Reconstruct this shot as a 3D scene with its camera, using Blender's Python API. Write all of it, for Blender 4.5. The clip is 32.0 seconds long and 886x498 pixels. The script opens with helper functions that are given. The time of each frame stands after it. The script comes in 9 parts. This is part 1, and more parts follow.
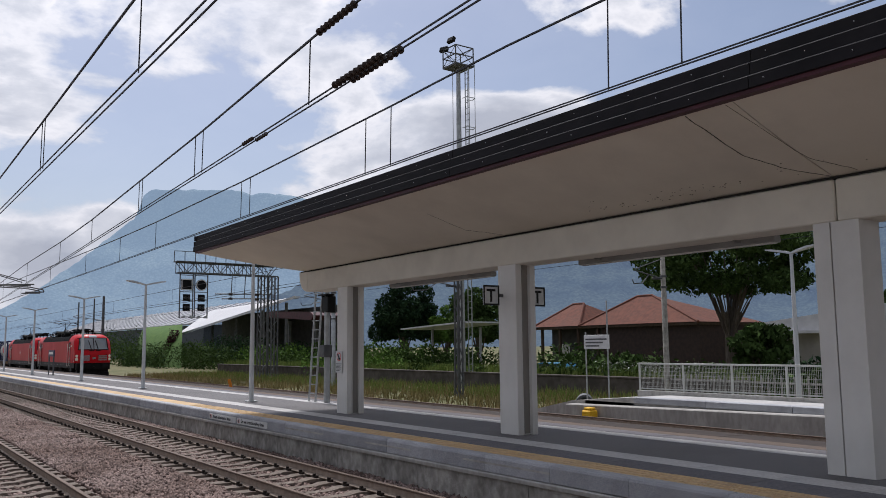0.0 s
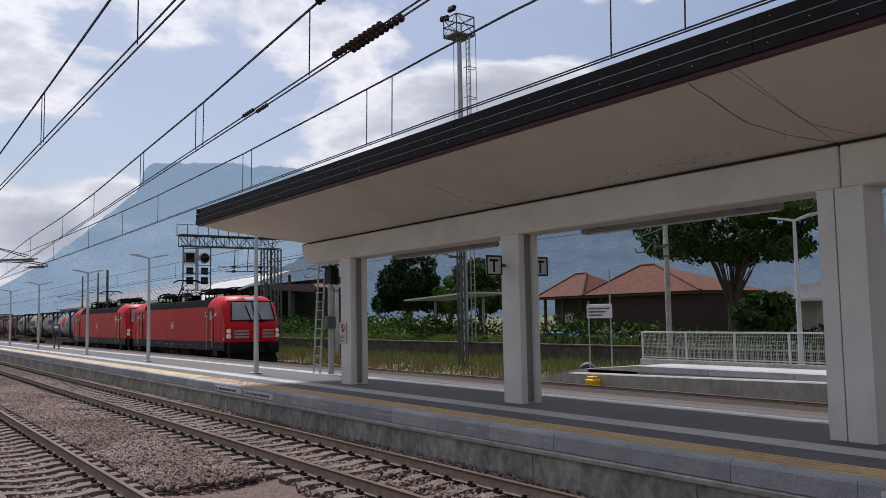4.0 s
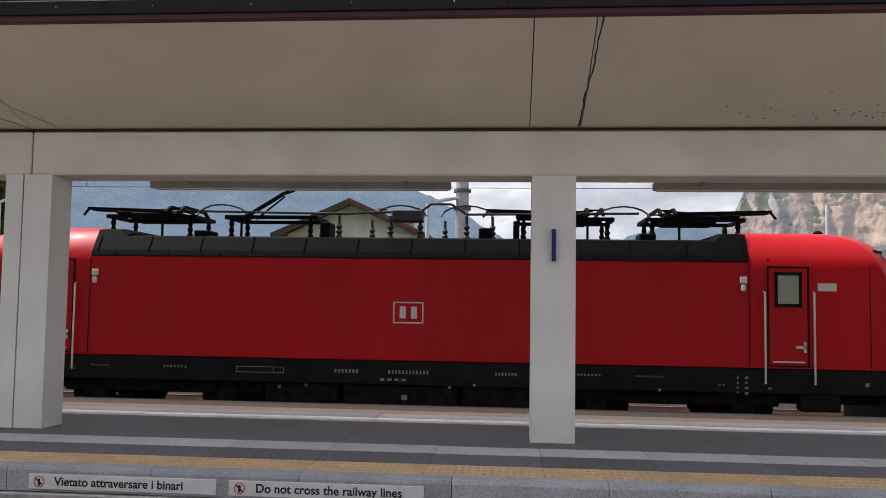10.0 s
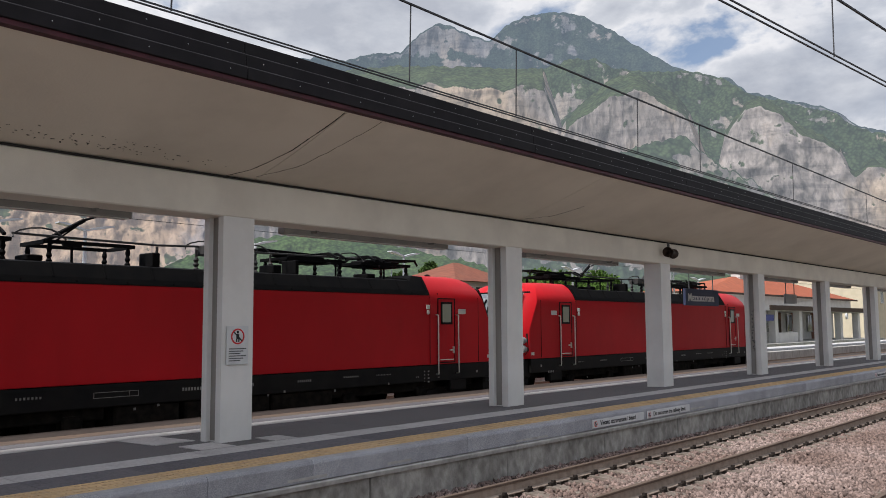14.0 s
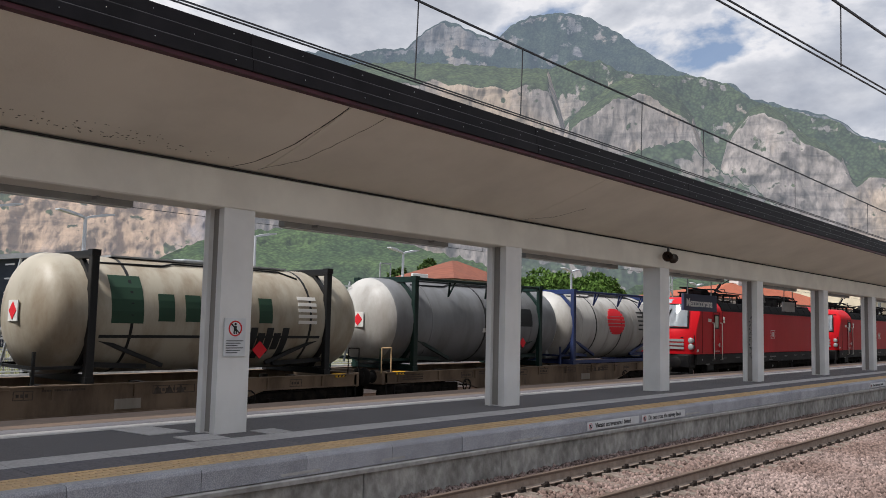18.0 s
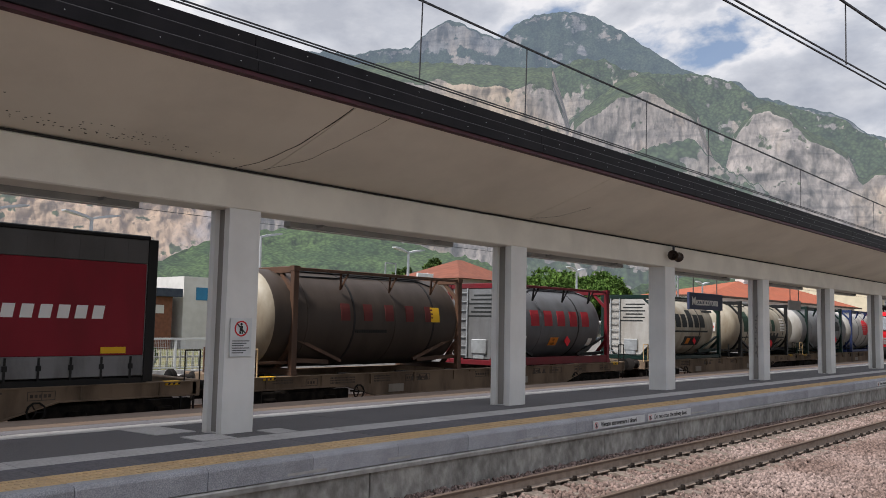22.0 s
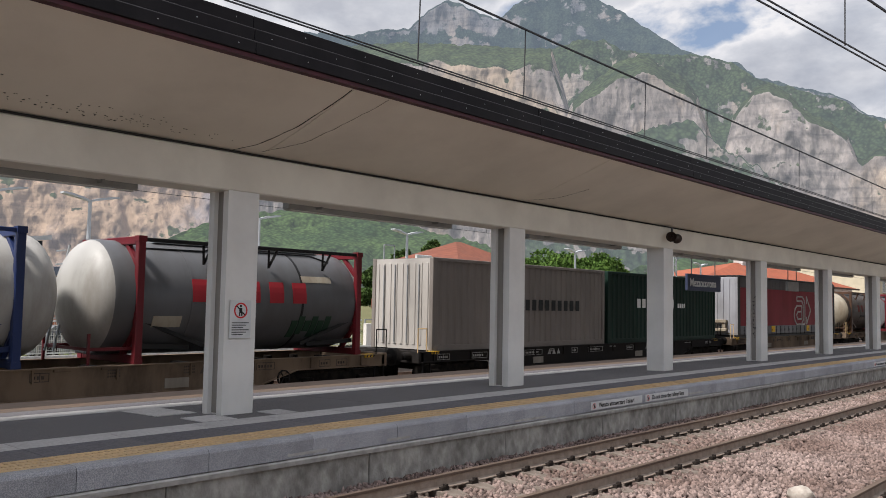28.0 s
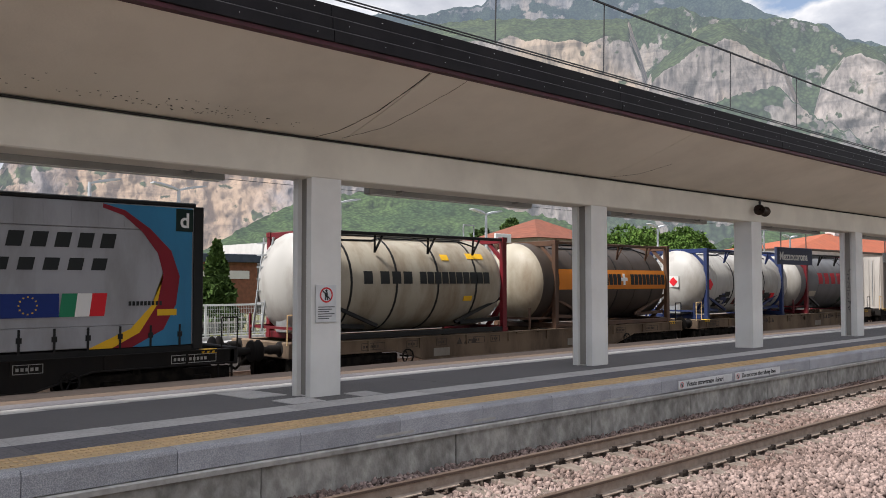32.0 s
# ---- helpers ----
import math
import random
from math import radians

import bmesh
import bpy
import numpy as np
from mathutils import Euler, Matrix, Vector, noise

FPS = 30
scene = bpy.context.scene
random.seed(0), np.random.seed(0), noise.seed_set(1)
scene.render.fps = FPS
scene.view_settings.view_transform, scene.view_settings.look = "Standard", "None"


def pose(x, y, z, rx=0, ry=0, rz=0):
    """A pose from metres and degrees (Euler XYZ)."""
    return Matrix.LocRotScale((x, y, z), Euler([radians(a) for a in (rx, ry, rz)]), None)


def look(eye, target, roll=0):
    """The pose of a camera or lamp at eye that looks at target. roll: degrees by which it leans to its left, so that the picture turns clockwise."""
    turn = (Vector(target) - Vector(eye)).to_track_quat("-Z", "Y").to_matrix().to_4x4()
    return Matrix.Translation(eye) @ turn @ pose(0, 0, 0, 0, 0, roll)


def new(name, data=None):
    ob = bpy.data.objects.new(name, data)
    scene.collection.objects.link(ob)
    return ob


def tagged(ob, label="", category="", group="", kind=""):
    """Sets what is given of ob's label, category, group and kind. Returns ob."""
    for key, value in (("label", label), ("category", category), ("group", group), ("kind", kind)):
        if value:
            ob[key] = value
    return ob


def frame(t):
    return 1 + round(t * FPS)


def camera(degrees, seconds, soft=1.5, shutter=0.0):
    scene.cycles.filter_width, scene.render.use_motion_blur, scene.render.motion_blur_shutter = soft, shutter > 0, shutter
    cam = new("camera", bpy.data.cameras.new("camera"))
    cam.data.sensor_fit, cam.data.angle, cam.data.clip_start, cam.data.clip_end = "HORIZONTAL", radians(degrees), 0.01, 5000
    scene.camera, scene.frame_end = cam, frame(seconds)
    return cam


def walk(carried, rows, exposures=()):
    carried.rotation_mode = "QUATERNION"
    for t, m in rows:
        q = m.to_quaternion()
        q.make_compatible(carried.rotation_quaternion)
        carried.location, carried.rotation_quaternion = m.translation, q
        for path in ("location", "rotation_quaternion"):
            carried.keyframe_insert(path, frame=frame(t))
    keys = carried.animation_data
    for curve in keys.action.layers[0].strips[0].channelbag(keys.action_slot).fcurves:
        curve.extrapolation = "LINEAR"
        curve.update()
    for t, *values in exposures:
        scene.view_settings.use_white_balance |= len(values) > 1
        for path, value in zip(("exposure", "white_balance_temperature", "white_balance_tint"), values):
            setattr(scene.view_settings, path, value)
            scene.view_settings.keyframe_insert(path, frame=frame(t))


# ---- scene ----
LIGHT = ((0, -0.08, 6150, 15), (7, -0.08, 6150, 15), (8, 0.2, 6250, 14), (9, 0.6, 6400, 13), (10, 0.72, 6400, 13), (11, 0.72, 6400, 13), (12, 0.58, 6400, 13), (13.5, 0.44, 6300, 12), (20, 0.44, 6350, 13), (24, 0.52, 6400, 13), (28, 0.52, 6450, 13), (30, 0.72, 6450, 13), (31, 0.8, 6450, 13), (32, 0.76, 6450, 13))      # seconds, stops, kelvin, tint
cam = camera(55.88, 32.0, soft=0.9)
PATH = (
    # seconds, x, y, z, pitch, roll, yaw
    (0.0, -0.33, -0.03, 2.26, 6.65, 0.57, 54.95),
    (0.5, -0.34, -0.03, 2.26, 6.29, 0.70, 54.94),
    (1.0, -0.33, -0.03, 2.26, 6.28, 0.78, 54.95),
    (1.5, -0.34, -0.03, 2.26, 5.81, 0.96, 54.96),
    (2.0, -0.34, -0.03, 2.26, 5.38, 1.08, 55.00),
    (2.5, -0.34, -0.03, 2.25, 4.96, 1.13, 55.16),
    (3.0, -0.34, -0.03, 2.25, 4.88, 1.11, 55.18),
    (3.5, -0.34, -0.03, 2.25, 4.68, 1.16, 55.17),
    (5.5, -0.33, -0.03, 2.26, 4.95, 0.65, 55.15),
    (6.0, -0.33, -0.03, 2.25, 5.12, 0.65, 55.15),
    (6.5, -0.33, -0.03, 2.25, 4.90, 0.46, 55.15),
    (7.0, -0.33, -0.03, 2.25, 4.79, -0.04, 55.13),
    (7.5, -0.31, -0.03, 2.25, 4.69, -0.57, 53.83),
    (8.0, -0.28, -0.01, 2.25, 4.30, -0.39, 46.49),
    (8.5, -0.22, 0.06, 2.22, 3.82, -0.27, 36.38),
    (9.0, -0.15, 0.11, 2.22, 3.40, -0.71, 24.23),
    (9.5, -0.04, 0.14, 2.23, 3.50, -0.85, 13.87),
    (10.0, 0.07, 0.09, 2.26, 3.60, -0.85, 4.78),
    (10.5, 0.12, 0.07, 2.28, 3.74, -1.55, -7.96),
    (11.0, 0.18, 0.04, 2.20, 4.58, -1.84, -20.07),
    (11.5, 0.11, 0.03, 2.18, 4.83, -1.32, -30.82),
    (12.0, 0.14, 0.02, 2.21, 4.81, -0.73, -37.66),
    (12.5, 0.17, 0.02, 2.24, 4.79, -0.16, -43.41),
    (13.0, 0.16, -0.00, 2.23, 4.94, 0.08, -46.54),
    (13.5, 0.15, -0.01, 2.22, 5.10, 0.33, -47.84),
    (14.0, 0.15, -0.01, 2.21, 5.26, 0.39, -48.38),
    (14.5, 0.15, -0.01, 2.21, 5.32, -0.12, -48.40),
    (16.5, 0.14, 0.00, 2.22, 5.48, -1.05, -48.52),
    (17.0, 0.14, 0.00, 2.22, 5.12, -1.50, -48.53),
    (17.5, 0.15, 0.00, 2.22, 4.96, -1.43, -48.57),
    (18.0, 0.15, 0.01, 2.22, 5.09, -1.30, -48.58),
    (18.5, 0.14, 0.00, 2.22, 5.33, -1.04, -48.49),
    (19.0, 0.14, -0.00, 2.22, 5.46, -1.20, -48.30),
    (19.5, 0.13, -0.00, 2.21, 5.12, -1.30, -48.32),
    (20.0, 0.13, -0.00, 2.22, 4.92, -1.35, -48.32),
    (20.5, 0.13, 0.00, 2.22, 4.83, -1.44, -48.23),
    (21.0, 0.13, 0.00, 2.22, 4.75, -1.39, -48.24),
    (21.5, 0.13, -0.00, 2.22, 4.87, -1.26, -48.22),
    (22.0, 0.14, -0.00, 2.22, 5.05, -1.12, -48.21),
    (22.5, 0.14, -0.00, 2.23, 5.13, -0.91, -48.21),
    (23.0, 0.14, -0.00, 2.22, 4.88, -0.35, -48.18),
    (23.5, 0.14, -0.01, 2.21, 4.21, 0.21, -48.11),
    (24.0, 0.15, -0.02, 2.22, 3.91, 0.10, -48.12),
    (24.5, 0.15, -0.02, 2.22, 4.07, -0.07, -48.27),
    (25.0, 0.15, -0.02, 2.22, 4.23, 0.02, -48.34),
    (25.5, 0.15, -0.02, 2.22, 4.38, 0.19, -48.34),
    (27.5, 0.13, -0.02, 2.22, 3.64, -0.62, -48.26),
    (28.0, 0.12, -0.02, 2.22, 3.80, -1.04, -48.29),
    (28.5, 0.13, -0.02, 2.22, 3.65, -0.92, -48.30),
    (29.0, 0.12, -0.01, 2.22, 3.72, -0.82, -48.22),
    (29.5, 0.11, -0.01, 2.23, 3.59, -0.64, -46.53),
    (30.0, 0.10, 0.00, 2.23, 3.48, -0.70, -43.81),
    (30.5, 0.10, 0.01, 2.25, 2.82, -0.44, -42.91),
    (31.0, 0.10, 0.01, 2.26, 1.96, 0.09, -42.83),
    (31.5, 0.10, 0.00, 2.26, 2.11, 0.20, -42.85),
    (32.0, 0.09, 0.01, 2.27, 2.27, 0.03, -42.85),
)
walk(cam, [(t, pose(x, y, z, 90 + p, r, w)) for t, x, y, z, p, r, w in PATH], exposures=LIGHT)

# ---- world and light ----
world = bpy.data.worlds.new("world")
scene.world = world
world.use_nodes = True
wn, wl = world.node_tree.nodes, world.node_tree.links
wn.clear()


def wnode(kind, **values):
    n = wn.new(kind)
    for key, value in values.items():
        setattr(n, key, value)
    return n


CLOUD_AT = (1.35, 0.8, 0.45)
SUN_EL, SUN_AZ = 56.0, -78.0          # degrees up, degrees from +y towards +x
sky = wnode("ShaderNodeTexSky", sky_type="NISHITA", sun_disc=False, sun_elevation=radians(SUN_EL),
            sun_rotation=radians(SUN_AZ), air_density=1.0, dust_density=2.0, ozone_density=1.2)
sky_gain = wnode("ShaderNodeMix", data_type="RGBA", blend_type="MULTIPLY")
sky_gain.inputs[0].default_value = 1.0
sky_gain.inputs[7].default_value = (0.115, 0.115, 0.115, 1)
wl.new(sky.outputs[0], sky_gain.inputs[6])
coord = wnode("ShaderNodeTexCoord")
stretch = wnode("ShaderNodeMapping")
stretch.inputs["Scale"].default_value = (1.0, 1.0, 2.1)
stretch.inputs["Location"].default_value = CLOUD_AT
wl.new(coord.outputs["Generated"], stretch.inputs[0])


def cloud_noise(scale, detail, rough, bend):
    n = wnode("ShaderNodeTexNoise")
    n.inputs["Scale"].default_value, n.inputs["Detail"].default_value = scale, detail
    n.inputs["Roughness"].default_value, n.inputs["Distortion"].default_value = rough, bend
    wl.new(stretch.outputs[0], n.inputs["Vector"])
    return n.outputs[0]


def sky_ramp(source, stops):
    r = wnode("ShaderNodeValToRGB")
    while len(r.color_ramp.elements) < len(stops):
        r.color_ramp.elements.new(0.5)
    for e, (pos, c) in zip(r.color_ramp.elements, stops):
        e.position, e.color = pos, (*c, 1)
    wl.new(source, r.inputs[0])
    return r.outputs[0]


lean = wnode("ShaderNodeVectorMath", operation="DOT_PRODUCT")
wl.new(coord.outputs["Generated"], lean.inputs[0])
lean.inputs[1].default_value = (0.022, 0.0, 0.0)      # the cloud thickens towards the east
heap = wnode("ShaderNodeMath", operation="ADD")
wl.new(cloud_noise(3.2, 11.0, 0.55, 0.15), heap.inputs[0])
wl.new(lean.outputs["Value"], heap.inputs[1])
mass = heap.outputs[0]
# clear gaps, crisp sunlit rims, then greyer thick cores
cover = sky_ramp(mass, ((0.43, (0.14, 0.14, 0.14)), (0.458, (0.70, 0.70, 0.70)), (0.48, (1, 1, 1))))
core = sky_ramp(mass, ((0.44, (0.94, 0.96, 0.98)), (0.487, (1.12, 1.11, 1.10)), (0.525, (0.86, 0.88, 0.91)), (0.61, (0.60, 0.63, 0.69))))
billow = sky_ramp(cloud_noise(6.5, 9.0, 0.6, 0.3), ((0.34, (0.76, 0.79, 0.84)), (0.6, (1.0, 1.0, 1.0))))
tint = wnode("ShaderNodeMix", data_type="RGBA", blend_type="MULTIPLY")
tint.inputs[0].default_value = 1.0
# clouds glow more towards the sun
toward = wnode("ShaderNodeVectorMath", operation="DOT_PRODUCT")
wl.new(coord.outputs["Generated"], toward.inputs[0])
toward.inputs[1].default_value = (math.sin(radians(SUN_AZ)) * math.cos(radians(SUN_EL)), math.cos(radians(SUN_AZ)) * math.cos(radians(SUN_EL)), math.sin(radians(SUN_EL)))
scatter = sky_ramp(toward.outputs["Value"], ((0.30, (0.72, 0.72, 0.72)), (0.62, (0.95, 0.95, 0.95)), (0.95, (1.25, 1.25, 1.25))))
bright = wnode("ShaderNodeMix", data_type="RGBA", blend_type="MULTIPLY")
bright.inputs[0].default_value = 1.0
wl.new(core, bright.inputs[6])
wl.new(scatter, bright.inputs[7])
wl.new(bright.outputs[2], tint.inputs[6])
wl.new(billow, tint.inputs[7])
both = wnode("ShaderNodeMix", data_type="RGBA")
wl.new(cover, both.inputs[0])
wl.new(sky_gain.outputs[2], both.inputs[6])
wl.new(tint.outputs[2], both.inputs[7])
back = wnode("ShaderNodeBackground")
back.inputs[1].default_value = 0.82
wl.new(both.outputs[2], back.inputs[0])
wout = wnode("ShaderNodeOutputWorld")
wl.new(back.outputs[0], wout.inputs[0])

sun_data = bpy.data.lights.new("sun", "SUN")
sun_data.energy, sun_data.angle, sun_data.color = 3.8, radians(9), (1.0, 0.965, 0.90)
sun = new("sun", sun_data)
sd = Vector((math.sin(radians(SUN_AZ)) * math.cos(radians(SUN_EL)), math.cos(radians(SUN_AZ)) * math.cos(radians(SUN_EL)), math.sin(radians(SUN_EL))))
sun.matrix_world = look(sd * 60, (0, 0, 0))


# ---- materials ----
def material(name, base, rough=0.7, metal=0.0, second=None, scale=6.0, mix=0.5, bump=0.0, bump_scale=40.0,
             stain=None, stain_scale=0.7, stain_amount=0.4, random_value=0.0, stretch_by=(1, 1, 1), coat=0.0, rough_var=0.0, island=False, lo=0.38, hi=0.62, spec=0.22):
    m = bpy.data.materials.new(name)
    m.use_nodes = True
    nodes, links = m.node_tree.nodes, m.node_tree.links
    bsdf = nodes["Principled BSDF"]
    bsdf.inputs["Roughness"].default_value = rough
    bsdf.inputs["Metallic"].default_value = metal
    bsdf.inputs["Coat Weight"].default_value = coat
    bsdf.inputs["Specular IOR Level"].default_value = spec
    bsdf.inputs["Base Color"].default_value = (*base, 1)
    tc = nodes.new("ShaderNodeTexCoord")
    mp = nodes.new("ShaderNodeMapping")
    mp.inputs["Scale"].default_value = stretch_by
    links.new(tc.outputs["Object"], mp.inputs[0])
    colour = None
    if second:
        n = nodes.new("ShaderNodeTexNoise")
        n.inputs["Scale"].default_value, n.inputs["Detail"].default_value = scale, 5
        links.new(mp.outputs[0], n.inputs["Vector"])
        ramp = nodes.new("ShaderNodeValToRGB")
        ramp.color_ramp.elements[0].position, ramp.color_ramp.elements[1].position = lo, hi
        ramp.color_ramp.elements[0].color, ramp.color_ramp.elements[1].color = (*base, 1), (*second, 1)
        links.new(n.outputs[0], ramp.inputs[0])
        colour = ramp.outputs[0]
        if rough_var:
            mr = nodes.new("ShaderNodeMapRange")
            mr.inputs[3].default_value, mr.inputs[4].default_value = rough - rough_var, rough + rough_var
            links.new(n.outputs[0], mr.inputs[0])
            links.new(mr.outputs[0], bsdf.inputs["Roughness"])
    if stain:
        n2 = nodes.new("ShaderNodeTexNoise")
        n2.inputs["Scale"].default_value, n2.inputs["Detail"].default_value, n2.inputs["Roughness"].default_value = stain_scale, 7, 0.65
        links.new(mp.outputs[0], n2.inputs["Vector"])
        r2 = nodes.new("ShaderNodeMapRange")
        r2.inputs[1].default_value, r2.inputs[2].default_value, r2.inputs[4].default_value = 0.45, 0.72, stain_amount
        links.new(n2.outputs[0], r2.inputs[0])
        mx = nodes.new("ShaderNodeMix")
        mx.data_type = "RGBA"
        mx.inputs[6].default_value, mx.inputs[7].default_value = (*base, 1), (*stain, 1)
        links.new(r2.outputs[0], mx.inputs[0])
        if colour:
            links.new(colour, mx.inputs[6])
        colour = mx.outputs[2]
    if random_value:
        info = nodes.new("ShaderNodeNewGeometry" if island else "ShaderNodeObjectInfo")
        hsv = nodes.new("ShaderNodeHueSaturation")
        mr = nodes.new("ShaderNodeMapRange")
        mr.inputs[3].default_value, mr.inputs[4].default_value = 1 - random_value, 1 + random_value
        links.new(info.outputs["Random Per Island" if island else "Random"], mr.inputs[0])
        links.new(mr.outputs[0], hsv.inputs["Value"])
        hsv.inputs["Color"].default_value = (*base, 1)
        if colour:
            links.new(colour, hsv.inputs["Color"])
        colour = hsv.outputs[0]
    if colour:
        links.new(colour, bsdf.inputs["Base Color"])
    if bump:
        n3 = nodes.new("ShaderNodeTexNoise")
        n3.inputs["Scale"].default_value, n3.inputs["Detail"].default_value = bump_scale, 4
        links.new(mp.outputs[0], n3.inputs["Vector"])
        b = nodes.new("ShaderNodeBump")
        b.inputs["Strength"].default_value, b.inputs["Distance"].default_value = bump, 0.02
        links.new(n3.outputs[0], b.inputs["Height"])
        links.new(b.outputs[0], bsdf.inputs["Normal"])
    return m


def glass(name, tint, rough=0.05, alpha=0.35):
    m = bpy.data.materials.new(name)
    m.use_nodes = True
    b = m.node_tree.nodes["Principled BSDF"]
    b.inputs["Base Color"].default_value = (*tint, 1)
    b.inputs["Roughness"].default_value = rough
    b.inputs["Specular IOR Level"].default_value = 0.9
    b.inputs["Alpha"].default_value = alpha
    return m


def glow(name, tint, strength):
    m = bpy.data.materials.new(name)
    m.use_nodes = True
    b = m.node_tree.nodes["Principled BSDF"]
    b.inputs["Base Color"].default_value = (*tint, 1)
    b.inputs["Emission Color"].default_value = (*tint, 1)
    b.inputs["Emission Strength"].default_value = strength
    return m


M_WHITE_CONC = material("painted_concrete", (0.71, 0.67, 0.58), 0.75, second=(0.65, 0.61, 0.53), scale=1.3, bump=0.15, bump_scale=60, stain=(0.36, 0.33, 0.28), stain_scale=0.9, stain_amount=0.22)
M_SOFFIT = material("soffit_plaster", (0.71, 0.655, 0.555), 0.85, second=(0.66, 0.605, 0.51), scale=0.5, bump=0.12, bump_scale=30, stain=(0.3, 0.27, 0.23), stain_scale=0.6, stain_amount=0.2)
M_COLUMN = material("column_paint", (0.72, 0.71, 0.68), 0.6, second=(0.66, 0.65, 0.62), scale=1.1, bump=0.1, bump_scale=80, stain=(0.42, 0.41, 0.38), stain_scale=1.2, stain_amount=0.22)
# column paint darkened to grey: the shade inside the grooves
M_GROOVE_SHADE = material("column_groove_shade", (0.30, 0.28, 0.255), 0.7, second=(0.24, 0.225, 0.205), scale=3, stretch_by=(1, 1, 0.2))
M_DARKLINE = material("joint_sealant", (0.03, 0.028, 0.025), 0.9)
M_FASCIA = material("fascia_sheet", (0.010, 0.009, 0.010), 0.65, 0.0, second=(0.016, 0.014, 0.016), scale=2, rough_var=0.1, stain=(0.03, 0.027, 0.026), stain_scale=0.8, stain_amount=0.3, spec=0.12)
M_FASCIA_LIP = material("fascia_trim", (0.11, 0.105, 0.105), 0.5, 0.3, second=(0.07, 0.065, 0.065), scale=3)
M_MAROON = material("fascia_drip", (0.075, 0.02, 0.028), 0.5, second=(0.05, 0.016, 0.02), scale=3)
M_ASPHALT = material("platform_asphalt", (0.115, 0.111, 0.112), 0.85, second=(0.18, 0.175, 0.176), scale=60, bump=0.35, bump_scale=160, stain=(0.095, 0.09, 0.088), stain_scale=0.35, stain_amount=0.5)
M_PAVE_LIGHT = material("pale_paving", (0.52, 0.51, 0.50), 0.75, second=(0.43, 0.42, 0.41), scale=26, bump=0.2, bump_scale=120, stain=(0.2, 0.19, 0.18), stain_scale=0.8, stain_amount=0.5, random_value=0.08)
M_PAVE_DARK = material("dark_paving", (0.135, 0.131, 0.143), 0.8, second=(0.095, 0.092, 0.101), scale=26, bump=0.2, bump_scale=120, stain=(0.2, 0.19, 0.18), stain_scale=0.6, stain_amount=0.4, random_value=0.1)
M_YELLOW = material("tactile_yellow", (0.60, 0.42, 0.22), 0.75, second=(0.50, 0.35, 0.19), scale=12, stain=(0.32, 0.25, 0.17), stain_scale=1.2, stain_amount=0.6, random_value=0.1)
# worn far tiles, darkened further to stand in for train and canopy shade
M_YELLOW_OLD_SHADE = material("tactile_worn_shaded", (0.14, 0.10, 0.074), 0.85, second=(0.105, 0.077, 0.062), scale=6, stain=(0.09, 0.075, 0.065), stain_scale=0.9, stain_amount=0.7)
# grimy far kerb, its colour halved again in place of the missing shadow
M_FARKERB = material("far_kerb_grime_shade", (0.055, 0.042, 0.036), 0.9, second=(0.042, 0.033, 0.029), scale=6, stain=(0.03, 0.025, 0.023), stain_scale=0.9, stain_amount=0.6)
M_GRANITE = material("granite_kerb", (0.27, 0.278, 0.305), 0.7, second=(0.45, 0.457, 0.475), scale=85, bump=0.5, bump_scale=70, stain=(0.14, 0.14, 0.15), stain_scale=1.6, stain_amount=0.6, random_value=0.14, lo=0.40, hi=0.62)
M_LEDGE = material("kerb_ledge", (0.46, 0.45, 0.425), 0.8, second=(0.36, 0.35, 0.33), scale=9, stain=(0.12, 0.115, 0.1), stain_scale=1.1, stain_amount=0.6)
M_WALL_CONC = material("edge_wall_concrete", (0.42, 0.40, 0.365), 0.9, second=(0.28, 0.265, 0.24), scale=7, bump=0.6, bump_scale=30, stain=(0.05, 0.045, 0.038), stain_scale=1.5, stain_amount=0.7, random_value=0.1, stretch_by=(1, 1, 0.7))
M_BALLAST = material("ballast_bed", (0.10, 0.07, 0.06), 0.95, second=(0.20, 0.145, 0.125), scale=22, bump=0.9, bump_scale=26, stain=(0.075, 0.06, 0.052), stain_scale=0.5, stain_amount=0.5)
M_STONE = material("ballast_stone", (0.155, 0.108, 0.092), 0.9, second=(0.245, 0.185, 0.165), scale=0.5, random_value=0.5, island=True, bump=0.3, bump_scale=40)
M_SLEEPER = material("sleeper_concrete", (0.20, 0.168, 0.142), 0.9, second=(0.14, 0.113, 0.094), scale=7, bump=0.35, bump_scale=60, stain=(0.11, 0.085, 0.07), stain_scale=2.5, stain_amount=0.6, random_value=0.12)
M_RAIL = material("rail_dusty_side", (0.33, 0.27, 0.22), 0.85, 0.0, second=(0.26, 0.205, 0.165), scale=9, bump=0.2, bump_scale=60)
M_RAIL_TOP = material("rail_head", (0.10, 0.07, 0.055), 0.7, 0.2, second=(0.15, 0.11, 0.085), scale=4, stretch_by=(0.1, 1, 1))
M_CLIP = material("rail_clip", (0.035, 0.028, 0.024), 0.8, 0.4)
M_STEEL = material("galvanised_steel", (0.42, 0.44, 0.45), 0.5, 0.6, second=(0.34, 0.355, 0.36), scale=5, stain=(0.22, 0.2, 0.18), stain_scale=1.5, stain_amount=0.4)
M_DARKSTEEL = material("weathered_steel", (0.095, 0.1, 0.105), 0.65, 0.5, second=(0.14, 0.14, 0.14), scale=4)
M_LAMPGREY = material("lamp_post_paint", (0.52, 0.54, 0.55), 0.45, 0.1, second=(0.46, 0.48, 0.49), scale=2)
M_WIRE = material("catenary_wire", (0.055, 0.055, 0.058), 0.6, 0.6)
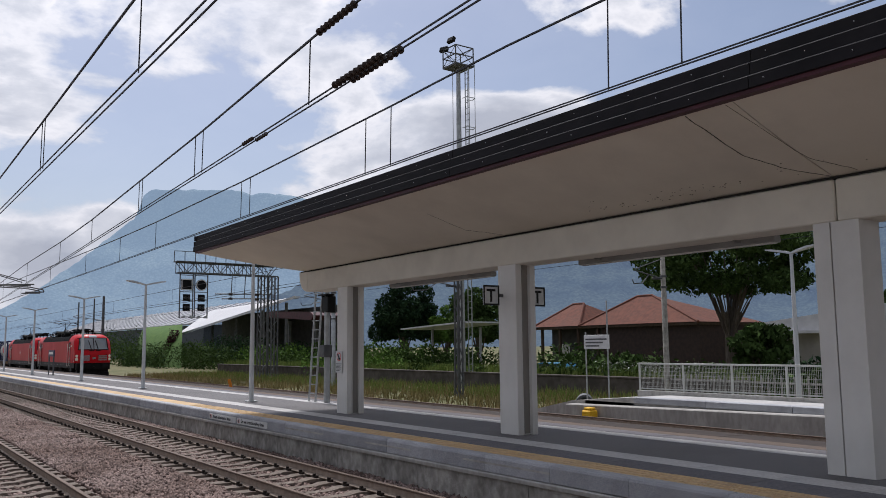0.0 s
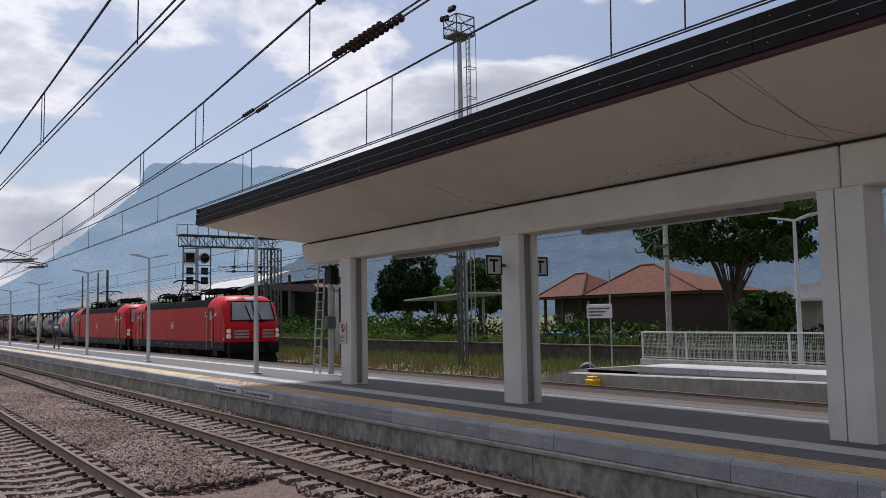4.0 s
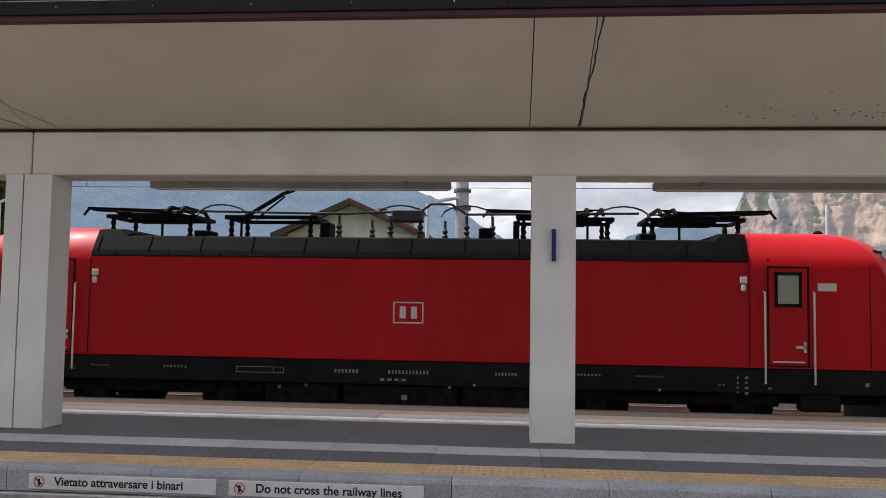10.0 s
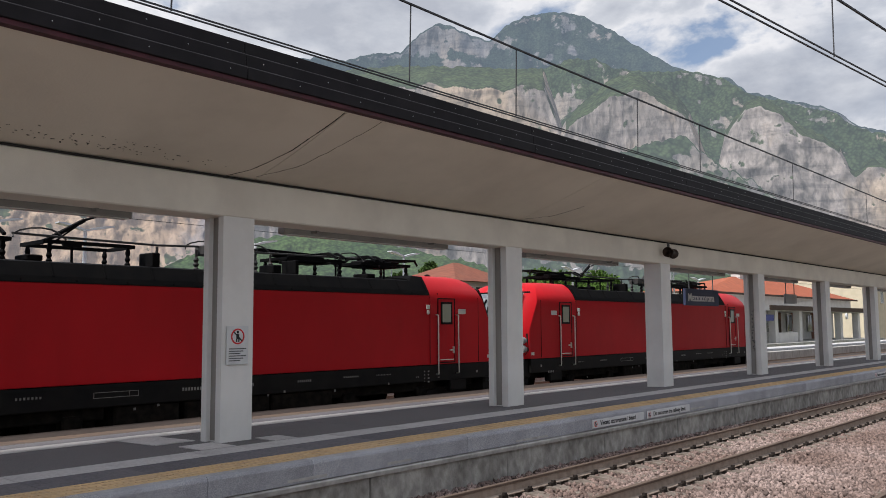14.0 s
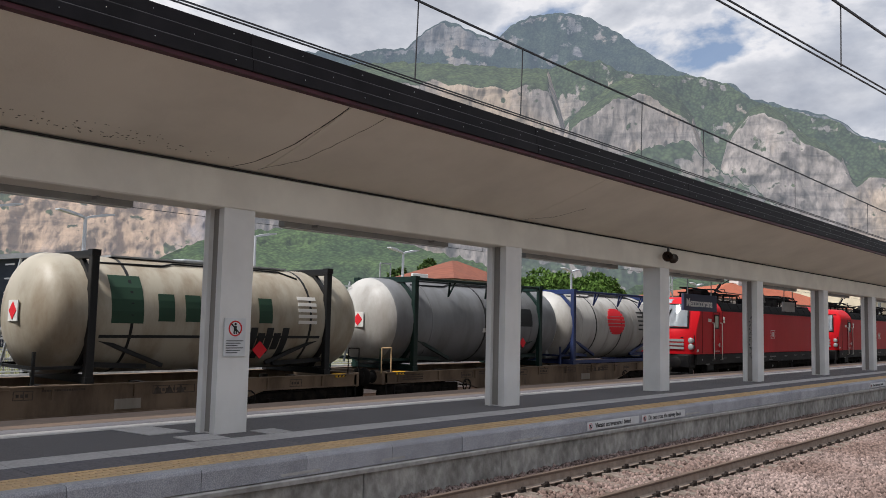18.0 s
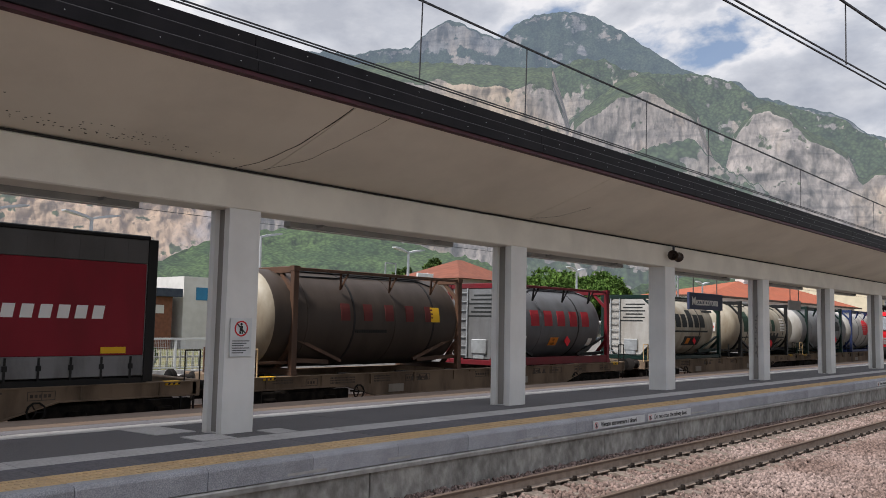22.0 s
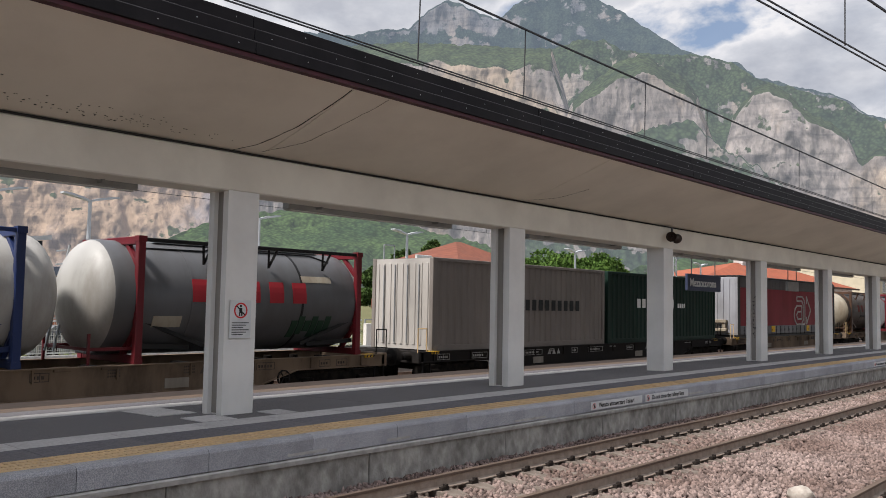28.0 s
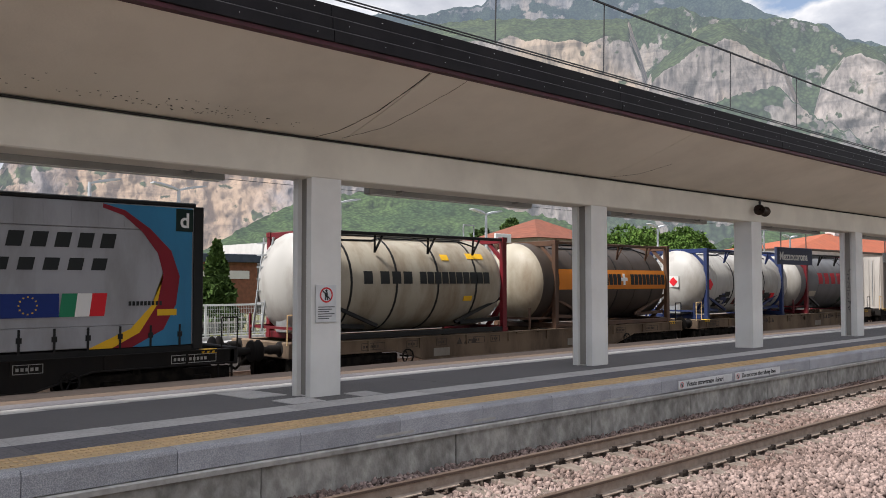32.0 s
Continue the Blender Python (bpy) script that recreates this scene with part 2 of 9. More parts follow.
M_INSUL = material("insulator_brown", (0.04, 0.026, 0.02), 0.35)


# ---- mesh helpers ----
def box(bm, x0, x1, y0, y1, z0, z1, bevel=0.0):
    vs = [bm.verts.new(v) for v in ((x0, y0, z0), (x1, y0, z0), (x1, y1, z0), (x0, y1, z0), (x0, y0, z1), (x1, y0, z1), (x1, y1, z1), (x0, y1, z1))]
    fs = [bm.faces.new([vs[i] for i in f]) for f in ((3, 2, 1, 0), (4, 5, 6, 7), (0, 1, 5, 4), (1, 2, 6, 5), (2, 3, 7, 6), (3, 0, 4, 7))]
    if bevel:
        es = list({e for f in fs for e in f.edges})
        bmesh.ops.bevel(bm, geom=es, offset=bevel, segments=1, affect="EDGES", clamp_overlap=True)
    return vs


def beam(bm, a, b, w, h=None, sides=4):
    """A bar from a to b: a square or round section of width w."""
    a, b = Vector(a), Vector(b)
    d = (b - a).normalized()
    up = Vector((0, 0, 1)) if abs(d.z) < 0.95 else Vector((0, 1, 0))
    p = d.cross(up).normalized()
    q = p.cross(d).normalized()
    h = h or w
    rings = []
    for c in (a, b):
        ring = []
        for k in range(sides):
            g = 2 * math.pi * (k + 0.5) / sides
            f = 0.7071 if sides == 4 else 0.5
            ring.append(bm.verts.new(c + p * (w * f * math.cos(g)) * (1 if sides != 4 else 1) + q * (h * f * math.sin(g))))
        rings.append(ring)
    for k in range(sides):
        bm.faces.new((rings[0][k], rings[0][(k + 1) % sides], rings[1][(k + 1) % sides], rings[1][k]))
    bm.faces.new(rings[0][::-1])
    bm.faces.new(rings[1])


def loft(bm, rings, close=True, caps=True):
    vr = [[bm.verts.new(v) for v in r] for r in rings]
    n = len(vr[0])
    for a, b in zip(vr, vr[1:]):
        for k in range(n if close else n - 1):
            bm.faces.new((a[k], a[(k + 1) % n], b[(k + 1) % n], b[k]))
    if caps:
        bm.faces.new(vr[0][::-1])
        bm.faces.new(vr[-1])
    return vr


def lathe(bm, profile, axis="z", at=(0, 0, 0), sides=16, caps=True):
    """profile: (distance along the axis, radius)."""
    rings = []
    for d, r in profile:
        ring = []
        for k in range(sides):
            g = 2 * math.pi * k / sides
            c, s = r * math.cos(g), r * math.sin(g)
            p = {"x": (d, c, s), "y": (s, d, c), "z": (c, s, d)}[axis]
            ring.append((at[0] + p[0], at[1] + p[1], at[2] + p[2]))
        rings.append(ring)
    return loft(bm, rings, caps=caps)


def tube(bm, points, r, sides=5):
    for a, b in zip(points, points[1:]):
        beam(bm, a, b, 2 * r, sides=sides)


def mesh_of(bm, name, mat, smooth=False):
    bmesh.ops.recalc_face_normals(bm, faces=bm.faces[:])
    me = bpy.data.meshes.new(name)
    bm.to_mesh(me)
    bm.free()
    for m in (mat if isinstance(mat, (list, tuple)) else [mat]):
        me.materials.append(m)
    if smooth:
        me.shade_smooth()
        me.set_sharp_from_angle(angle=radians(35))
    return me


def part(name, bm, mat, parent=None, label="", smooth=False, at=None):
    ob = new(name, mesh_of(bm, name, mat, smooth))
    if parent:
        ob.parent = parent
    if at is not None:
        ob.matrix_basis = at
    return tagged(ob, label) if label else ob


def share(name, me, parent, m):
    ob = new(name, me)
    ob.parent = parent
    ob.matrix_basis = m
    return ob


def thing(name, m=None, label="", category="", group="", kind=""):
    ob = new(name)
    ob.empty_display_size = 0.3
    if m is not None:
        ob.matrix_basis = m
    return tagged(ob, label, category, group, kind)


def quick(name, fill, mat, parent=None, label="", smooth=False, at=None, **tags):
    bm = bmesh.new()
    fill(bm)
    ob = part(name, bm, mat, parent, label, smooth, at)
    return tagged(ob, **tags) if tags else ob


def words(name, text, size, mat, parent, m, label="", depth=0.002):
    """Raised lettering in the built-in font, as a mesh."""
    cu = bpy.data.curves.new(name, "FONT")
    cu.body, cu.size, cu.extrude, cu.offset = text, size, depth, size * 0.022
    tmp = new(name + "_curve", cu)
    me = bpy.data.meshes.new_from_object(tmp.evaluated_get(bpy.context.evaluated_depsgraph_get()))
    bpy.data.objects.remove(tmp)
    me.materials.clear()
    me.materials.append(mat)
    ob = new(name, me)
    ob.parent, ob.matrix_basis = parent, m
    tagged(ob, kind="stuff")
    return tagged(ob, label) if label else ob


# ---- plan (metres) ----
P = 0.55                 # platform surface above the first running line
T0, T1, T2, T3 = 2.35, 6.62, 16.8, 20.2      # track centres
LOW = -0.2               # rail level of the two farther lines
EDGE = 8.25              # near platform edge
FAR_EDGE = 15.12
X0, X1 = -170.0, 190.0


def p_top(y):
    return P if y < 10.6 else P - 0.15 * (y - 10.6) / 4.5


# ---- ground ----
bm = bmesh.new()
ys = [-4500, -400, -60, -6, 0.1, T0 - 1.9, T0 - 1.2, T0 + 1.2, T0 + 1.9, T1 - 1.9, T1 - 1.2, T1 + 1.2, EDGE + 0.2, 14.0, T2 - 1.2, T2 + 1.2, T3 - 1.2, T3 + 1.2, 21.6, 23, 26, 60, 500, 4500]
zs = [-0.9, -0.9, -0.9, -0.6, -0.55, -0.36, -0.27, -0.27, -0.34, -0.34, -0.27, -0.27, -0.36, -0.5, LOW - 0.27, LOW - 0.27, LOW - 0.27, LOW - 0.27, -0.5, -0.45, -0.42, -0.42, -0.45, -0.5]
xs = [-4500, -900, -300, -120, -60, 0, 60, 120, 300, 900, 4500]
grid = [[bm.verts.new((x, y, z)) for x in xs] for y, z in zip(ys, zs)]
for j in range(len(ys) - 1):
    for i in range(len(xs) - 1):
        f = bm.faces.new((grid[j][i], grid[j][i + 1], grid[j + 1][i + 1], grid[j + 1][i]))
        f.material_index = 0 if 4 <= j <= 18 else 1
M_FIELD = material("dry_grass_field", (0.10, 0.105, 0.045), 0.95, second=(0.17, 0.15, 0.075), scale=0.8, bump=0.6, bump_scale=12, stain=(0.07, 0.09, 0.03), stain_scale=0.08, stain_amount=0.7)
ground = part("ground", bm, [M_BALLAST, M_FIELD])
tagged(ground, "reddish brown ballast and grassy railway land", "ground", kind="structure")


# ---- tracks ----
def rail_profile(y, z):
    pts = [(-0.07, -0.172), (0.07, -0.172), (0.07, -0.16), (0.012, -0.14), (0.01, -0.045), (0.036, -0.032), (0.036, -0.004), (0.03, 0), (-0.03, 0), (-0.036, -0.004), (-0.036, -0.032), (-0.01, -0.045), (-0.012, -0.14), (-0.07, -0.16)]
    return [(y + a, z + b) for a, b in pts]


def sleeper_mesh():
    bm = bmesh.new()
    rings = []
    for y, w, h in ((-1.2, 0.13, -0.02), (-1.15, 0.14, 0.0), (-0.5, 0.135, 0.0), (-0.3, 0.11, -0.035), (0.3, 0.11, -0.035), (0.5, 0.135, 0.0), (1.15, 0.14, 0.0), (1.2, 0.13, -0.02)):
        rings.append([(-w - 0.015, y, -0.2), (w + 0.015, y, -0.2), (w, y, h), (-w, y, h)])
    loft(bm, rings)
    return mesh_of(bm, "sleeper", M_SLEEPER)


SLEEPER = sleeper_mesh()


def clips(bm, x, y, z):
    for s in (-1, 1):
        box(bm, x - 0.07, x + 0.07, y + s * 0.09 - 0.03, y + s * 0.09 + 0.03, z, z + 0.05)
        box(bm, x - 0.025, x + 0.025, y + s * 0.115 - 0.025, y + s * 0.115 + 0.025, z + 0.05, z + 0.085)


def track(name, yc, zr, x0, x1, sx0, sx1, label):
    t = thing(name, pose(0, yc, zr), label, "railway track", "tracks", "structure")
    for s in (-1, 1):
        bm = bmesh.new()
        prof = rail_profile(s * 0.7525, 0)
        vr = loft(bm, [[(x, y, z) for y, z in prof] for x in (x0, x1)])
        bm.faces.ensure_lookup_table()
        for f in bm.faces:
            f.material_index = 1 if min(v.co.z for v in f.verts) > -0.036 else 0
        part("rail", bm, [M_RAIL, M_RAIL_TOP], t)
    bm = bmesh.new()
    x = sx0
    while x < sx1:
        share("sleeper", SLEEPER, t, pose(x, random.uniform(-0.01, 0.01), -0.185, 0, 0, random.uniform(-0.6, 0.6)))
        for s in (-1, 1):
            clips(bm, x, s * 0.7525, -0.19)
        x += 0.6
    ob = part("rail_fastening", bm, M_CLIP, t, "dark steel rail fastenings")
    tagged(ob, kind="stuff")
    return t


track("track", T1, 0.0, X0, X1, -66, 84, "railway track with rusty rails on concrete sleepers beside the platform")
track("track", T0, 0.0, X0, X1, -52, 40, "railway track with worn sleepers in reddish ballast")
track("track", T2, LOW, X0, X1, -78, -8, "railway track behind the island platform")
track("track", T3, LOW, X0, X1, -70, 10, "railway track next to the low side platform")


def stones(name, areas, label, size=(0.028, 0.058)):
    """Loose crushed stone, one joined mesh."""
    rng = np.random.default_rng(7)
    base = np.array([(1, 0, 0), (-1, 0, 0), (0, 1, 0), (0, -1, 0), (0, 0, 1), (0, 0, -1)], float)
    tri = np.array([(0, 2, 4), (2, 1, 4), (1, 3, 4), (3, 0, 4), (2, 0, 5), (1, 2, 5), (3, 1, 5), (0, 3, 5)])
    vs, fs, n0 = [], [], 0
    for x0, x1, y0, y1, z0, z1, n in areas:
        c = np.column_stack([rng.uniform(x0, x1, n), rng.uniform(y0, y1, n), np.zeros(n)])
        k = (c[:, 1] - y0) / (y1 - y0)
        c[:, 2] = z0 + (z1 - z0) * k + rng.normal(0, 0.012, n)
        r = rng.uniform(size[0], size[1], (n, 1, 3)) * rng.uniform(0.7, 1.25, (n, 6, 1))
        v = base[None] * r
        a, b = rng.uniform(0, 6.28, n), rng.uniform(-0.9, 0.9, n)
        ca, sa, cb, sb = np.cos(a)[:, None], np.sin(a)[:, None], np.cos(b)[:, None], np.sin(b)[:, None]
        x, y, z = v[..., 0], v[..., 1], v[..., 2]
        y, z = y * cb - z * sb, y * sb + z * cb
        x, y = x * ca - y * sa, x * sa + y * ca
        vs.append((np.stack([x, y, z], -1) + c[:, None]).reshape(-1, 3))
        fs.append((tri[None] + (np.arange(n) * 6)[:, None, None] + n0).reshape(-1, 3))
        n0 += n * 6
    me = bpy.data.meshes.new(name)
    v, f = np.concatenate(vs), np.concatenate(fs)
    me.vertices.add(len(v))
    me.vertices.foreach_set("co", v.ravel())
    me.loops.add(f.size)
    me.loops.foreach_set("vertex_index", f.ravel())
    me.polygons.add(len(f))
    me.polygons.foreach_set("loop_start", np.arange(0, f.size, 3))
    me.update(calc_edges=True)
    me.materials.append(M_STONE)
    return tagged(new(name, me), label, "ballast", kind="stuff")


stones("ballast_stones", [
    (-60, -13, T0 + 1.25, T1 - 1.15, -0.21, -0.21, 40000), (-46, -12, T1 - 1.15, T1 + 0.65, -0.262, -0.262, 16000),
    (-40, -10, T1 + 0.85, EDGE, -0.19, -0.2, 7000), (-34, -8, T0 - 1.15, T0 + 1.25, -0.265, -0.262, 9000), (-8, 40, T0 - 1.15, T0 + 1.25, -0.235, -0.235, 14000),
    (-12, 6, T1 - 1.3, EDGE, -0.235, -0.22, 7000),
    (2, 46, 3.0, T1 - 1.12, -0.2, -0.2, 48000), (2, 46, T1 - 1.15, T1 - 0.85, -0.225, -0.225, 5000), (3, 46, T1 - 0.65, T1 + 0.65, -0.238, -0.238, 18000), (5, 50, T1 + 0.85, EDGE, -0.19, -0.2, 11000),
    (46, 90, 3.0, EDGE, -0.19, -0.19, 12000), (-70, -10, T2 - 1.4, T3 + 1.3, LOW - 0.24, LOW - 0.24, 14000), (-10, 6, T2 + 0.6, T3 + 1.3, LOW - 0.24, LOW - 0.24, 7000)],
    "crushed reddish grey stone ballast between the rails")

bm = bmesh.new()
bmesh.ops.create_icosphere(bm, subdivisions=2, radius=0.17)
for v in bm.verts:
    v.co *= 1 + 0.25 * noise.noise(v.co * 7)
    v.co.z *= 0.75
M_BOULDER = material("pale_boulder", (0.42, 0.38, 0.33), 0.9, second=(0.33, 0.29, 0.25), scale=12, bump=0.4, bump_scale=40)
boulder = part("boulder", bm, M_BOULDER, smooth=True, at=pose(11.3, 3.75, -0.13, 0, 0, 30))
tagged(boulder, "pale rounded boulder lying on the ballast", "stone")

# ---- near platform and added light-blocking wall behind the viewpoint ----
near = thing("near_platform", None, "grey platform on the station side with granite kerb", "platform", kind="structure")
quick("platform_body", lambda m: box(m, X0, X1, -9.0, 0.40, -0.6, P - 0.02), M_WALL_CONC, near)
quick("kerb_stone", lambda m: box(m, X0, X1, 0.0, 0.45, P - 0.24, P, 0.01), M_GRANITE, near)
quick("asphalt", lambda m: box(m, X0, X1, -9.0, -0.006, P - 0.03, P - 0.002), M_ASPHALT, near)
# unseen wall, added to hold back low sky light from behind the viewpoint
quick("wall_south", lambda m: box(m, -70, 95, -9.6, -9.02, -0.5, 5.0), M_WHITE_CONC, None, "unseen plain cream wall added behind the near platform to block low sky light", category="wall", kind="structure")

# ---- island platform ----
platform = thing("platform", None, "island platform with granite kerb, yellow tactile strip and dark asphalt", "platform", kind="structure")


def slab(name, y0, y1, mat, step, x0=-62.0, x1=84.0, gap=0.006, top=0.0, thick=0.08, label=""):
    """A strip of paving laid in pieces, continued plainly farther off."""
    bm = bmesh.new()
    box(bm, 0, step - gap, y0, y1 - gap, -thick, 0, 0.0)
    for v in bm.verts:
        if v.co.z > -0.01:
            v.co.z = p_top(v.co.y) + top
        else:
            v.co.z = p_top(v.co.y) - thick
    me = mesh_of(bm, name, mat)
    n = int((x1 - x0) / step)
    for k in range(n):
        share(name, me, platform, pose(x0 + k * step, 0, random.uniform(-0.0015, 0.0015)))
    for a, b in ((X0, x0 - gap), (x0 + n * step, X1)):
        bm = bmesh.new()
        vs = box(bm, a, b, y0, y1 - gap, -thick, 0)
        for v in vs:
            v.co.z = p_top(v.co.y) + (top if v.co.z > -0.01 else -thick)
        part(name, bm, mat, platform)


bm = bmesh.new()
prof = [(EDGE + 0.05, -0.6), (EDGE + 0.05, P - 0.09), (10.6, P - 0.09), (FAR_EDGE - 0.05, p_top(FAR_EDGE) - 0.09), (FAR_EDGE - 0.05, -0.9)]
loft(bm, [[(x, y, z) for y, z in prof] for x in (X0, X1)])
part("platform_core", bm, M_WALL_CONC, platform)

# kerb stones with a rounded nose, on a thin ledge over wall panels
bm = bmesh.new()
kp = [(EDGE + 0.20, P - 0.2), (EDGE + 0.20, P), (EDGE + 0.045, P), (EDGE + 0.015, P - 0.014), (EDGE, P - 0.045), (EDGE, P - 0.25), (EDGE + 0.03, P - 0.25)]
loft(bm, [[(x, y, z) for y, z in kp] for x in (0.0, 1.492)])
KERB = mesh_of(bm, "kerb_stone", M_GRANITE)
for k in range(97):
    share("kerb_stone", KERB, platform, pose(-62 + 1.5 * k, random.uniform(-0.003, 0.003), random.uniform(-0.002, 0.002)))
for a, b in ((X0, -62.01), (83.5, X1)):
    quick("kerb_stone", lambda m: loft(m, [[(x, y, z) for y, z in kp] for x in (a, b)]), M_GRANITE, platform)
bm = bmesh.new()
lp = [(EDGE + 0.2, P - 0.335), (EDGE + 0.2, P - 0.256), (EDGE - 0.022, P - 0.264), (EDGE - 0.032, P - 0.28), (EDGE - 0.022, P - 0.335)]
loft(bm, [[(x, y, z) for y, z in lp] for x in (X0, X1)])
part("kerb_ledge", bm, M_LEDGE, platform, "pale concrete ledge")
bm = bmesh.new()
box(bm, 0, 2.985, EDGE + 0.02, EDGE + 0.15, -0.55, P - 0.337, 0.006)
WALLP = mesh_of(bm, "wall_panel", M_WALL_CONC)
for k in range(50):
    share("wall_panel", WALLP, platform, pose(-64 + 3 * k, random.uniform(-0.006, 0.006), 0))
bm = bmesh.new()
box(bm, X0, -64.01, EDGE + 0.02, EDGE + 0.15, -0.55, P - 0.337)
box(bm, 86, X1, EDGE + 0.02, EDGE + 0.15, -0.55, P - 0.337)
part("wall_panel", bm, M_WALL_CONC, platform)

slab("tactile_tile", EDGE + 0.205, EDGE + 0.72, M_YELLOW, 1.2)
slab("dark_slab", EDGE + 0.72, EDGE + 1.35, M_PAVE_DARK, 1.2)
slab("pale_slab", EDGE + 1.35, EDGE + 1.86, M_PAVE_LIGHT, 1.2)
slab("asphalt", EDGE + 1.86, 12.3, M_ASPHALT, 12.0)
slab("pale_slab", 12.3, 12.86, M_PAVE_LIGHT, 1.2)
slab("dark_slab", 12.86, 13.5, M_PAVE_DARK, 2.4)
slab("tactile_tile", 13.5, 14.1, M_YELLOW_OLD_SHADE, 2.4)
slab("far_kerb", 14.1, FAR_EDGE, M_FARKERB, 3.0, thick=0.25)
for x, w, z in ((6.6, 0.62, 0.345), (8.3, 0.45, 0.35), (11.2, 0.9, 0.34), (-11.6, 2.1, 0.43), (-14.8, 1.6, 0.42), (-18.5, 1.9, 0.43), (-22.4, 1.4, 0.40), (17.5, 0.8, 0.36)):
    quick("scuffed_edge", lambda m: box(m, x, x + w, EDGE - 0.004, EDGE + 0.01, z - 0.016, z + 0.016), M_LEDGE, platform, "pale scuff along the kerb")
# rows of small studs along the tactile strip
bm = bmesh.new()
for i in range(int(60 / 0.075)):
    x = -26 + i * 0.075
    for j in range(3):
        y = EDGE + 0.30 + j * 0.15
        box(bm, x - 0.018, x + 0.018, y - 0.03, y + 0.03, P, P + 0.006)
tagged(part("tactile_stud", bm, M_YELLOW, platform, "raised tactile studs"), kind="stuff")
for xa, xb, ya, yb in ((6.6, 7.15, 10.12, 10.7), (7.82, 8.25, 10.12, 10.6), (6.52, 7.17, 11.2, 12.28)):      # pale patches round a column foot
    bm = bmesh.new()
    for v in box(bm, xa, xb, ya, yb, -0.01, 0.003):
        v.co.z += p_top(v.co.y)
    part("pale_patch", bm, M_PAVE_LIGHT, platform)

# ---- canopy ----
CX0, CX1 = -22.5, 92.0
canopy = thing("canopy", None, "cream butterfly platform canopy on concrete columns with dark metal fascia", "canopy", kind="structure")
YN, YB0, YB1, YF = 8.45, 10.62, 11.18, 13.35
ZB, ZS, ZE, ZT = 3.86, 4.47, 5.17, 5.70          # beam underside, soffit root, soffit edge, fascia top


def soffit_z(y):
    k = (YB0 - y) / (YB0 - YN)
    return ZS + (ZE - ZS) * (0.82 * k + 0.18 * k * k)


def canopy_piece(x0, x1, ext0=0.0):
    bm = bmesh.new()
    near = [(YN + (YB0 - YN) * i / 8, soffit_z(YN + (YB0 - YN) * i / 8)) for i in range(9)]
    far = [(YB1 + YB0 - y, z) for y, z in reversed(near)]
    prof = near + far + [(far[-1][0], ZT - 0.05), (11.2, ZS + 0.65), (10.6, ZS + 0.65), (YN, ZT - 0.05)]
    rings = []
    for x, e in ((x0, ext0), (x1, 0.0)):
        rings.append([(x - e * max(0.0, (abs(y - 10.9) - 0.28) / 2.17), y, z) for y, z in prof])
    loft(bm, rings)
    return part("roof_slab", bm, M_SOFFIT, canopy, "cream plastered sloping soffit", smooth=True)


joints = [CX0, -6.33, 0.26, 0.9, 7.75, 14.6, 28.4, 42.2, 56.0, 69.9, CX1]
for i, (a, b) in enumerate(zip(joints, joints[1:])):
    canopy_piece(a + (0.006 if i else 0), b - 0.006, 2.95 if i == 0 else 0)
# longitudinal beam with rounded end
bm = bmesh.new()
for a, b in ((CX0 + 0.25, -6.335), (-6.315, CX1)):
    box(bm, a, b, YB0 - 0.02, YB1 + 0.02, ZB, ZS - 0.031, 0.02)
rings = []
for i in range(6):
    g = i / 5 * math.pi / 2
    x = CX0 + 0.25 - 0.55 * math.sin(g)
    z = ZB + 0.5 * (1 - math.cos(g))
    rings.append([(x, YB0 - 0.02, z), (x, YB1 + 0.02, z), (x, YB1 + 0.02, ZS - 0.012), (x, YB0 - 0.02, ZS - 0.012)])
loft(bm, rings)
part("beam", bm, M_WHITE_CONC, canopy, "cream concrete edge beam over the columns")
quick("shadow_joint", lambda m: box(m, CX0 - 0.2, CX1, YB0 - 0.034, YB1 + 0.034, ZS - 0.030, ZS - 0.004), M_DARKLINE, canopy, "dark open joint between beam and soffit")

# fascia: three stepped dark sheets with thin trims
def fascia(bm, y, s, x0, x1):
    h = ZT - ZE
    for k in range(3):
        yy = y - s * (0.05 + 0.035 * (2 - k))
        z0 = ZE + 0.03 + k * (h - 0.03) / 3
        box(bm, x0, x1, min(yy, y + s * 0.02), max(yy, y + s * 0.02), z0 + 0.012, z0 + (h - 0.03) / 3 - 0.006, 0.006)


for y, s in ((YN, 1), (YB1 + YB0 - YN, -1)):
    joints_f = [CX0 - 2.95, -18, -12, -6, 0, 6, 12, 18, 24, 30, 36, 42, 48, 60, 72, CX1]
    for a, b in zip(joints_f, joints_f[1:]):
        bm = bmesh.new()
        fascia(bm, y, s, a + 0.003, b - 0.003)
        part("fascia_panel", bm, M_FASCIA, canopy)
    bm = bmesh.new()
    for k in range(1, 3):
        yy = y - s * (0.05 + 0.035 * (2 - k) + 0.01)
        z0 = ZE + 0.03 + k * (ZT - ZE - 0.03) / 3
        box(bm, CX0 - 2.95, CX1, min(yy, yy + s * 0.03), max(yy, yy + s * 0.03), z0 - 0.003, z0 + 0.010)
    part("fascia_trim", bm, M_FASCIA_LIP, canopy, "thin bright trim")
    quick("drip_edge", lambda m: box(m, CX0 - 2.95, CX1, min(y - s * 0.09, y + s * 0.03), max(y - s * 0.09, y + s * 0.03), ZE - 0.012, ZE + 0.04), M_MAROON, canopy, "dark maroon drip edge")
bm = bmesh.new()
